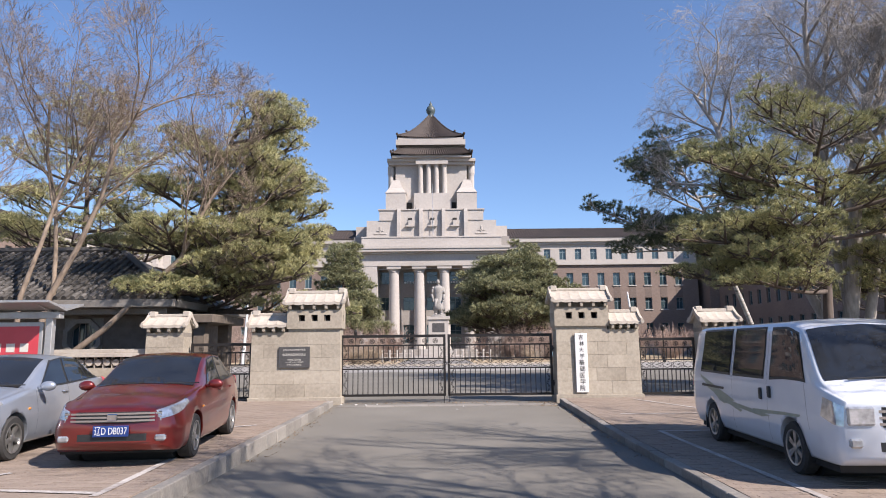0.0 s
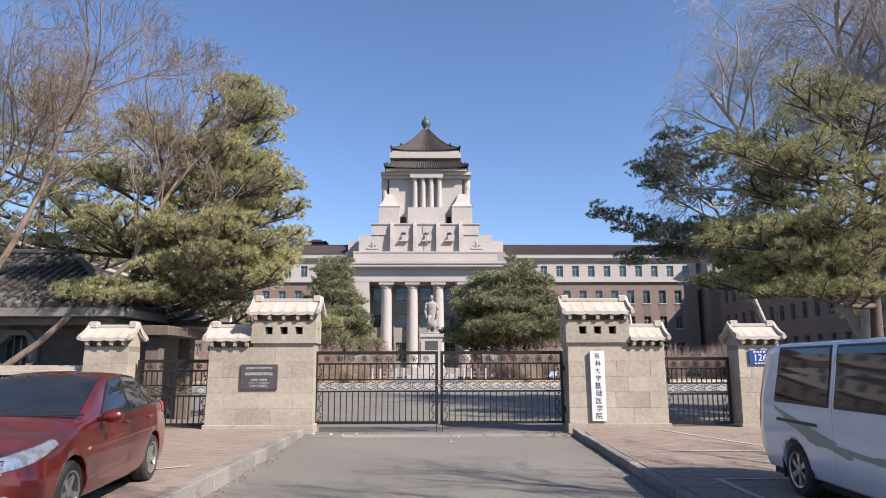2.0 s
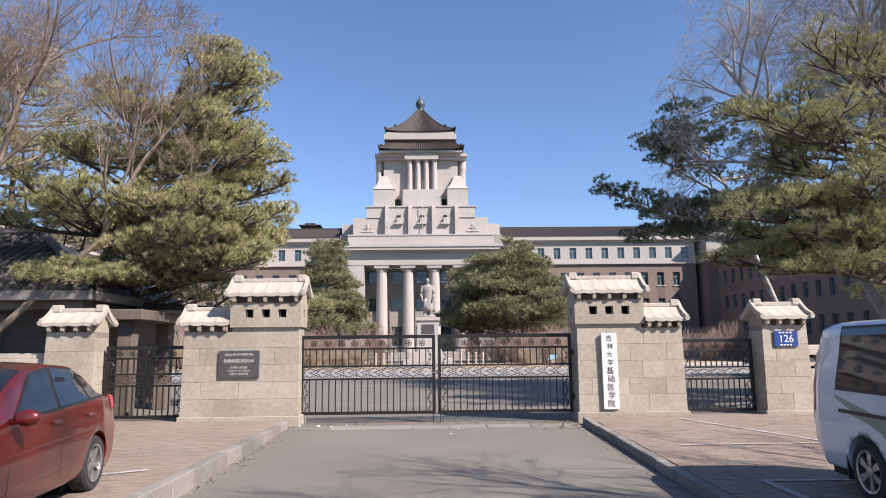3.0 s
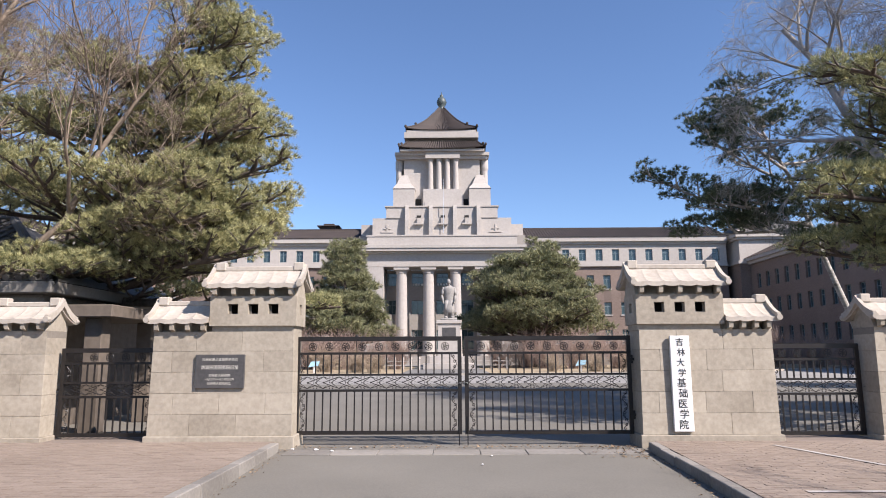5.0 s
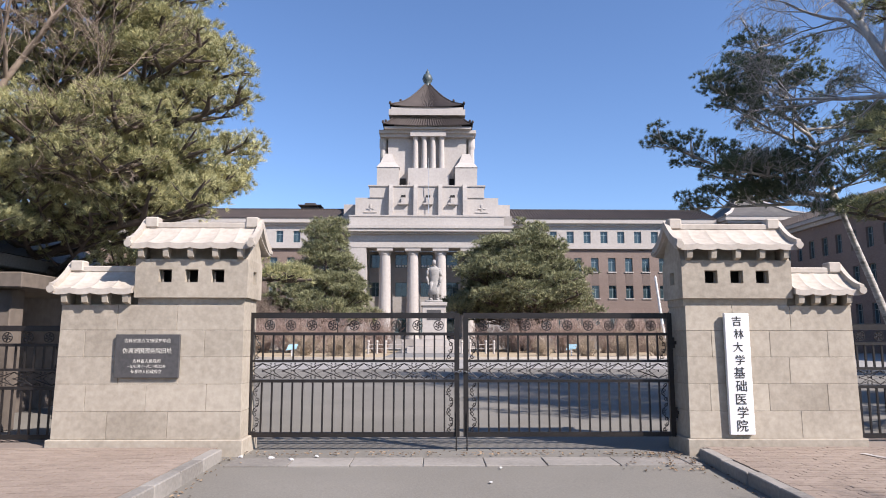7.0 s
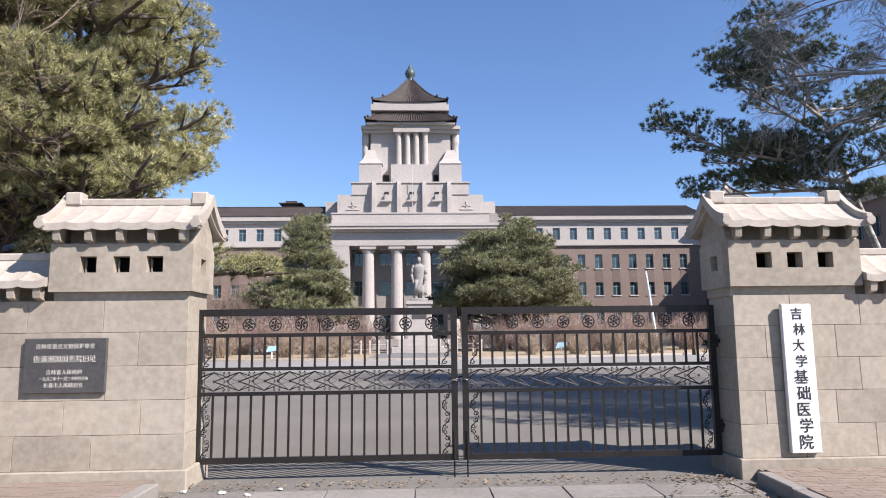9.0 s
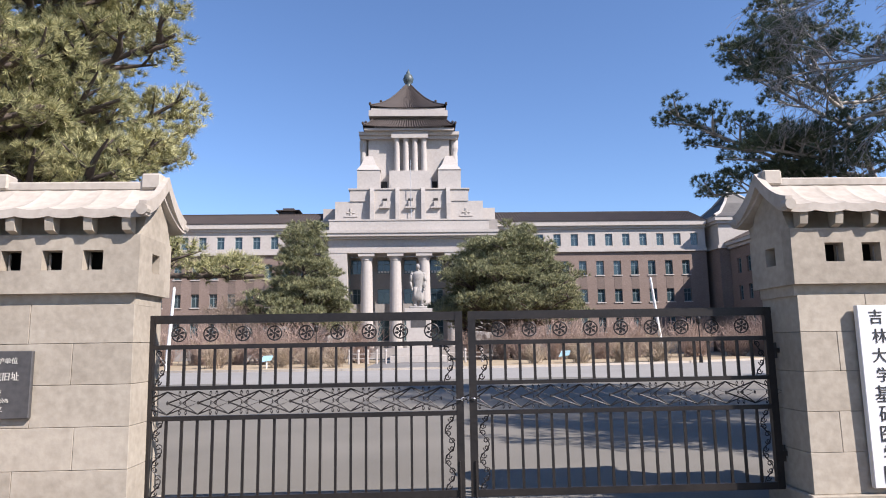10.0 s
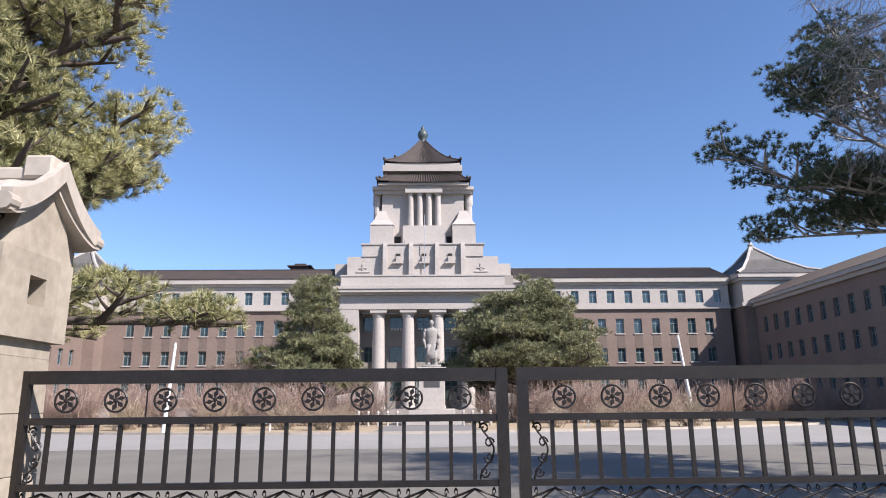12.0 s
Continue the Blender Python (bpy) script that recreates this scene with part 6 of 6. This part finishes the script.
def strip(bm, pts, h, d):
    """A bent bar of rectangular section."""
    for (ax, ay, az), (bx, by, bz) in zip(pts, pts[1:]):
        v = [bm.verts.new(p) for p in ((ax, ay, az), (bx, by, bz), (bx, by, bz + h), (ax, ay, az + h), (ax, ay + d, az), (bx, by + d, bz), (bx, by + d, bz + h), (ax, ay + d, az + h))]
        for f in ((0, 1, 2, 3), (7, 6, 5, 4), (0, 4, 5, 1), (3, 2, 6, 7), (0, 3, 7, 4), (1, 5, 6, 2)):
            bm.faces.new([v[k] for k in f])
    bmesh.ops.remove_doubles(bm, verts=bm.verts, dist=0.0005)
    return bm


def nose(sh, y_front, z, w, n=8):
    """Points across the nose at height z, following its rounding."""
    return [(w * (2 * k / n - 1), y_front + 0.05 * abs(2 * k / n - 1) ** 3, z) for k in range(n + 1)]


def sedan(name, label, place, turn, colour, k, plate):
    sh = Shell(sill=[(-2.2, 0.30), (-2.0, 0.20), (1.9, 0.20), (2.2, 0.34)],
               wide=[(-2.2, 0.60), (-2.1, 0.74), (-1.9, 0.83), (-1.4, 0.855), (1.4, 0.855), (1.9, 0.82), (2.12, 0.74), (2.2, 0.62)],
               belt=[(-2.2, 0.72), (-2.1, 0.76), (-1.6, 0.83), (-1.0, 0.92), (0.0, 0.96), (1.2, 1.0), (2.1, 1.0), (2.2, 0.9)],
               belt_w=[(-2.2, 0.52), (-2.1, 0.66), (-1.8, 0.76), (-1.2, 0.80), (1.5, 0.80), (2.05, 0.72), (2.2, 0.58)],
               roof_w=[(-2.2, 0.45), (-1.8, 0.60), (-1.0, 0.70), (-0.1, 0.625), (1.0, 0.61), (1.7, 0.60), (2.2, 0.5)],
               edge=[(-2.2, 0.735), (-2.1, 0.775), (-1.6, 0.87), (-1.02, 0.975), (-0.08, 1.375), (0.4, 1.425), (0.9, 1.40), (1.3, 1.29), (1.75, 1.08), (2.15, 1.02), (2.2, 0.92)],
               top=[(-2.2, 0.75), (-2.1, 0.80), (-1.6, 0.91), (-1.05, 1.02), (-0.1, 1.43), (0.4, 1.475), (0.9, 1.45), (1.3, 1.33), (1.75, 1.11), (2.15, 1.04), (2.2, 0.93)])
    car = vehicle(name, label, place, turn, k, sh, -2.2, 2.2, colour, (-1.32, 1.28), 0.305,
                  [[(-0.62, 3.12), (0.30, 3.12), (0.30, 4.82), (-0.02, 4.82)], [(0.37, 3.12), (1.10, 3.14), (0.98, 4.78), (0.37, 4.82)], [(1.15, 3.16), (1.50, 3.3), (1.18, 4.6), (1.03, 4.76)]],
                  [(-1.00, 5.05), (-0.10, 5.15), (-0.10, 7.0), (-1.04, 7.0)],
                  [(-2.185, 2.45), (-1.58, 2.82), (-1.66, 3.3), (-2.185, 3.15)])
    bm = bmesh.new()
    for z in (0.60, 0.645, 0.69):
        strip(bm, nose(sh, -2.235, z, 0.60), 0.024, 0.05)
    part("grille", bm, CHROME, car, "chrome slatted grille")
    part("grille_back", strip(bmesh.new(), nose(sh, -2.222, 0.585, 0.60), 0.14, 0.04), TRIM, car)
    part("badge", boxes((-0.06, 0.06, -2.262, -2.237, 0.61, 0.70), bevel=0.01), CHROME, car, "plain chrome badge")
    part("bumper_slot", strip(bmesh.new(), nose(sh, -2.226, 0.345, 0.54), 0.10, 0.03), TRIM, car)
    part("lip", strip(bmesh.new(), nose(sh, -2.235, 0.335, 0.56), 0.02, 0.05), colour, car)
    if plate:
        pl = part("number_plate", boxes((-0.22, 0.22, -2.262, -2.248, 0.415, 0.555), bevel=0.004), BLUE, car, "blue number plate with white figures")
        bpy.context.view_layer.update()
        t = writing("plate_figures", plate, 0.125, (0, 0, 0), WHITE, None, "", 0.40)
        t.parent = pl
        t.matrix_local = pose(0, -2.264, 0.485, 90, 0, 0)
    for s in (-1, 1):
        f = boxes((s * 0.60 - 0.07, s * 0.60 + 0.07, -2.222, -2.15, 0.35, 0.43), bevel=0.02)
        part("fog_light", f, LAMP, car)
        bm = bmesh.new()
        bmesh.ops.create_uvsphere(bm, u_segments=14, v_segments=9, radius=1, matrix=Matrix.LocRotScale((s * 0.95, -0.66, 0.99), None, (0.115, 0.06, 0.075)))
        rod(bm, (s * 0.78, -0.62, 0.95), (s * 0.9, -0.65, 0.97), 0.03, n=8)
        part("wing_mirror", bm, colour, car, smooth=True)
        for y in (0.20, 1.05):
            part("door_handle", boxes((s * 0.838 - 0.02, s * 0.838 + 0.025, y - 0.09, y + 0.09, 0.855, 0.885), bevel=0.01), colour, car)
        part("rear_light", sh.patch([(1.86, 2.6), (2.12, 2.6), (2.12, 3.5), (1.92, 3.4)], s, 0.006), RED, car, "red rear light")
        for c in ([(-0.72, 0.6), (-0.715, 0.6), (-0.70, 3.05), (-0.705, 3.05)], [(0.335, 0.6), (0.34, 0.6), (0.34, 3.05), (0.335, 3.05)], [(1.16, 1.5), (1.165, 1.5), (1.24, 3.1), (1.235, 3.1)]):
            part("door_gap", sh.patch(c, s, 0.0015, 1, 10), TRIM, car)
        part("indicator", boxes((s * 0.848 - 0.008, s * 0.848 + 0.012, -0.98, -0.93, 0.67, 0.70), bevel=0.004), AMBER, car)
    bm = bmesh.new()
    for x in (-0.32, 0.28):
        rod(bm, (x, -1.03, 1.022), (x + 0.5, -1.0, 1.028), 0.010, n=5)
    part("wiper", bm, TRIM, car)
    return car


RED_CAR = carpaint("red_car_paint", (0.14, 0.013, 0.011), (0.19, 0.021, 0.015), 0.4)
SILVER_CAR = carpaint("silver_car_paint", (0.28, 0.31, 0.36), (0.36, 0.39, 0.44), 0.5)
VAN_WHITE = carpaint("white_van_paint", (0.56, 0.58, 0.62), (0.63, 0.65, 0.69), 0.0)
cz = pave_left(10)
sedan("red_sedan", "red four-door sedan parked on the brick pavement", (-4.60, 12.38, cz), 6.2, RED_CAR, 1, "辽D DB037")
silver = sedan("silver_sedan", "silver grey sedan parked beside the red car", (-7.10, 12.25, cz), 5.5, SILVER_CAR, 1, "")

vs = Shell(sill=[(-2.64, 0.36), (-2.51, 0.27), (2.40, 0.27), (2.67, 0.42)],
           wide=[(-2.64, 0.76), (-2.55, 0.82), (-2.30, 0.85), (2.40, 0.85), (2.59, 0.82), (2.67, 0.76)],
           belt=[(-2.64, 0.97), (-2.51, 1.03), (-2.07, 1.11), (-1.31, 1.15), (2.51, 1.17), (2.67, 1.15)],
           belt_w=[(-2.64, 0.72), (-2.51, 0.80), (-2.18, 0.83), (-1.31, 0.838), (2.40, 0.835), (2.67, 0.76)],
           roof_w=[(-2.64, 0.66), (-2.18, 0.76), (-1.53, 0.71), (0.00, 0.70), (2.18, 0.70), (2.67, 0.66)],
           edge=[(-2.64, 0.99), (-2.51, 1.06), (-2.28, 1.15), (-1.78, 1.80), (-1.35, 1.90), (2.07, 1.91), (2.45, 1.86), (2.67, 1.6)],
           top=[(-2.64, 1.01), (-2.51, 1.10), (-2.30, 1.19), (-1.78, 1.88), (-1.35, 1.965), (2.07, 1.97), (2.45, 1.92), (2.67, 1.65)])
van = vehicle("white_van", "white minibus with tinted windows parked on the pavement", (5.33, 11.48, pave_z(11)), -4.0, 1, vs, -2.64, 2.67, VAN_WHITE, (-1.50, 1.50), 0.325,
              [[(-1.92, 3.25), (-0.95, 3.08), (-0.95, 4.76), (-1.68, 4.76)], [(-0.70, 3.08), (0.42, 3.06), (0.42, 4.80), (-0.70, 4.80)], [(0.60, 3.06), (1.98, 3.06), (1.92, 4.80), (0.60, 4.80)]],
              [(-2.24, 5.05), (-1.80, 5.1), (-1.80, 7.0), (-2.27, 7.0)],
              [(-2.63, 2.05), (-2.30, 2.25), (-2.34, 2.86), (-2.63, 2.78)], spokes=6)
GREEN_STRIPE = paint("grey_green_stripe", (0.22, 0.25, 0.19), (0.32, 0.35, 0.27), 0.4, 6, 1, 0)
for s in (-1, 1):
    for c in ([(2.05, 2.85), (2.0, 2.72), (0.9, 1.75), (0.4, 2.0)], [(1.2, 2.05), (1.1, 1.85), (-0.6, 1.6), (-0.9, 1.72)], [(1.9, 2.5), (1.85, 2.42), (0.2, 1.55), (0.1, 1.66)], [(-0.3, 1.85), (-0.3, 1.68), (-1.75, 1.95), (-1.8, 2.05)]):
        part("stripe", vs.patch(c, s, 0.003, 14, 3), GREEN_STRIPE, van, "grey green side stripe")
    part("slide_rail", vs.patch([(0.85, 2.36), (1.95, 2.36), (1.95, 2.46), (0.85, 2.46)], s, 0.008, 8, 2), TRIM, van, "dark sliding door rail")
    for y, z in ((-0.92, 1.0), (-0.62, 0.96)):
        part("door_handle", boxes((s * 0.85 - 0.025, s * 0.85 + 0.022, y - 0.035, y + 0.035, z - 0.10, z + 0.06), bevel=0.012), TRIM, van)
    for c in ([(-0.825, 0.4), (-0.82, 0.4), (-0.82, 4.8), (-0.825, 4.8)], [(0.50, 0.4), (0.505, 0.4), (0.505, 4.8), (0.50, 4.8)], [(-2.0, 1.6), (-1.995, 1.6), (-1.90, 3.1), (-1.905, 3.1)]):
        part("door_gap", vs.patch(c, s, 0.0015, 1, 14), TRIM, van)
    part("front_lamp", boxes((s * 0.58 - 0.15, s * 0.58 + 0.15, -2.672, -2.60, 0.72, 0.93), bevel=0.02), LAMP, van, "clear headlight lens")
    part("fog_light", boxes((s * 0.66 - 0.07, s * 0.66 + 0.07, -2.68, -2.58, 0.48, 0.58), bevel=0.02), LAMP, van)
    part("rear_light", vs.patch([(2.52, 2.2), (2.64, 2.2), (2.64, 3.4), (2.54, 3.4)], s, 0.006), RED, van, "red rear light")
    part("mud_flap", boxes((s * 0.74 - 0.1, s * 0.74 + 0.1, 1.88, 1.90, 0.18, 0.45)), TRIM, van)
bm = bmesh.new()
for z in (0.72, 0.79, 0.86):
    strip(bm, nose(vs, -2.69, z, 0.38), 0.03, 0.05)
part("grille", bm, CHROME, van, "chrome slatted grille")
part("grille_back", strip(bmesh.new(), nose(vs, -2.675, 0.70, 0.40), 0.22, 0.04), TRIM, van)
part("lower_grille", strip(bmesh.new(), nose(vs, -2.675, 0.44, 0.45), 0.1, 0.04), TRIM, van)
bm = bmesh.new()
for x in (-0.5, 0.1):
    rod(bm, (x, -2.29, 1.215), (x + 0.55, -2.265, 1.24), 0.012, n=5)
part("wiper", bm, TRIM, van)

# ---------------------------------------------------------------- kerbs, lines and pavers
kerb_l = thing("kerb", (LEFT - 0.08, 7, 0), "worn stone kerb beside the drive", "kerb", "drive kerbs", "structure")
kerb_r = thing("kerb", (3.1, 7, 0), "worn stone kerb beside the drive", "kerb", "drive kerbs", "structure")
kb = bmesh.new()
box(kb, -0.08, 0.08, -0.37, 0.37, -0.34, 0.0, bevel=0.012)
KSTONE = bpy.data.meshes.new("kerb_stone")
kb.to_mesh(KSTONE)
kb.free()
KSTONE.materials.append(KERB)
rk = random.Random(3)
for k in range(33):
    y = -3.0 + 0.75 * k + 0.37
    for par, x, level in ((kerb_l, LEFT - 0.08, pave_left), (kerb_r, right_kerb(y) + 0.08, pave_z)):
        slope = math.degrees(math.atan((level(y + 0.37) - level(y - 0.37)) / 0.74))
        if y > 21.2:
            continue
        ob = new("kerb_stone", KSTONE)
        ob.parent = par
        ob.matrix_local = pose(x - par.location.x + rk.uniform(-0.006, 0.006), y - 7, level(y) + 0.004 + rk.uniform(-0.006, 0.006), slope + rk.uniform(-0.4, 0.4), rk.uniform(-1, 1), rk.uniform(-0.5, 0.5) - (1.4 if par is kerb_r else 0))


def line_on(name, x0, y0, x1, y1, w, label):
    d = Vector((x1 - x0, y1 - y0, 0))
    nrm = Vector((-d.y, d.x, 0)).normalized() * w / 2
    b = bmesh.new()
    n = max(1, int(d.length / 1.0))
    pts = [Vector((x0, y0, 0)) + d * k / n for k in range(n + 1)]
    rows = [[b.verts.new((p.x + s * nrm.x, p.y + s * nrm.y, (pave_z if p.x > 0 else pave_left)(p.y) + 0.0115)) for s in (-1, 1)] for p in pts]
    for p, q in zip(rows, rows[1:]):
        b.faces.new((p[0], p[1], q[1], q[0]))
    bmesh.ops.recalc_face_normals(b, faces=b.faces)
    return solo(name, b, LINE, label, "road marking", "parking lines", "structure")


for a in ((3.95, 7.0, 4.05, 14.2), (4.05, 17.0, 6.6, 17.0), (5.4, 20.6, 6.65, 17.0), (4.0, 14.2, 6.6, 14.2), (-3.75, 8.6, -3.90, 11.5), (-5.3, 9.0, -3.8, 8.75), (-6.0, 9.3, -5.5, 10.0), (-4.4, 14.6, -3.8, 15.0)):
    line_on("parking_line", *a, 0.10, "worn white parking line on brick pavers")


def pavers(parent, x0, x1, y0, y1, keep, label):
    """Brick pavers in running bond; the nearest stretch as pieces, the rest joined."""
    w, l, g = 0.105, 0.21, 0.006
    pb = bmesh.new()
    box(pb, -l / 2 + g / 2, l / 2 - g / 2, -w / 2 + g / 2, w / 2 - g / 2, -0.03, 0.0)
    me = bpy.data.meshes.new("paver")
    pb.to_mesh(me)
    pb.free()
    me.materials.append(PAVER_ONE)
    rp = random.Random(int(x1 * 7))
    vv, ff, cnt = [], [], 0
    ny = int((y1 - y0) / w)
    for j in range(ny):
        y = y0 + w * (j + 0.5)
        xa = x0(y)
        nx = int((x1 - xa) / l) if x1 > 0 else int((xa - x1) / l)
        for i in range(nx):
            s = 1 if x1 > 0 else -1
            half = j % 2 == 1 and i == 0
            x = xa + s * (l / 4 if half else l * (i + (0.0 if j % 2 else 0.5)))
            z = (pave_z if x1 > 0 else pave_left)(y) + 0.002 + rp.uniform(-0.003, 0.003)
            if cnt < 290 and keep(x, y):
                ob = new("paver", me)
                ob.parent = parent
                ob.location = (x, y, z)
                if half:
                    ob.scale = (0.5, 1, 1)
                cnt += 1
            else:
                hx, hy = l / (4 if half else 2) - g / 2, w / 2 - g / 2
                b = len(vv)
                vv += [(x - hx, y - hy, z), (x + hx, y - hy, z), (x + hx, y + hy, z), (x - hx, y + hy, z),
                       (x - hx, y - hy, z - 0.03), (x + hx, y - hy, z - 0.03), (x + hx, y + hy, z - 0.03), (x - hx, y + hy, z - 0.03)]
                ff += [(b, b + 1, b + 2, b + 3), (b, b + 4, b + 5, b + 1), (b + 1, b + 5, b + 6, b + 2), (b + 2, b + 6, b + 7, b + 3), (b + 3, b + 7, b + 4, b)]
    m = bpy.data.meshes.new("pavers")
    m.from_pydata(vv, [], ff)
    m.materials.append(PAVER)
    ob = new("pavers", m)
    ob.parent = parent
    tagged(ob, label, kind="stuff")


pavers(pav_r, lambda y: right_kerb(y) + 0.17, 9.4, 7.4, 21.2, lambda x, y: 18.6 < y < 20.4 and x < 5.4, "laid red brick pavers")
pavers(pav_l, lambda y: LEFT - 0.17, -9.4, 7.4, 21.2, lambda x, y: 18.6 < y < 20.4 and x > -5.4, "laid red brick pavers")

# ---------------------------------------------------------------- dry leaves blown against the gate and kerb
LEAF = paint("dry_leaf", (0.10, 0.066, 0.040), (0.30, 0.21, 0.125), 0.85, 20, 3, 0.1, rand=0.6, island=True)
rl = random.Random(12)
bm = bmesh.new()


def dry_leaf(b, x, y, z):
    """One curled leaf of four bent faces."""
    r, a = rl.uniform(0.014, 0.034), rl.uniform(0, math.tau)
    m = Matrix.Translation((x, y, z)) @ Euler((rl.uniform(-0.4, 0.4), rl.uniform(-0.4, 0.4), a)).to_matrix().to_4x4()
    mid_ = [m @ Vector((r * k, 0, 0.004 + 0.006 * k * k)) for k in (-1, 0, 1)]
    v = [b.verts.new(p) for p in mid_]
    side = [b.verts.new(m @ Vector((0, s_ * r * 0.55, 0.014))) for s_ in (-1, 1)]
    for e in side:
        b.faces.new((v[0], v[1], e)), b.faces.new((v[1], v[2], e))


for k in range(620):
    pick = rl.random()
    if pick < 0.40:
        x, y = rl.uniform(-3.0, 3.3), 21.2 + abs(rl.gauss(0, 0.18))
    elif pick < 0.62:
        x, y = 3.2 - abs(rl.gauss(0, 0.45)), rl.uniform(20.2, 21.4)
    elif pick < 0.82:
        y = rl.uniform(12.0, 21.0)
        x = right_kerb(y) - 0.02 - abs(rl.gauss(0, 0.12))
    else:
        y = rl.uniform(12.0, 21.0)
        x = LEFT + 0.03 + abs(rl.gauss(0, 0.12))
    dry_leaf(bm, x, min(y, 21.6), drive_z(y) + (0.024 if y > 20.5 else 0.006))
solo("leaf_litter", bm, LEAF, "scattered dry brown leaves before the gate", "leaves", kind="stuff")
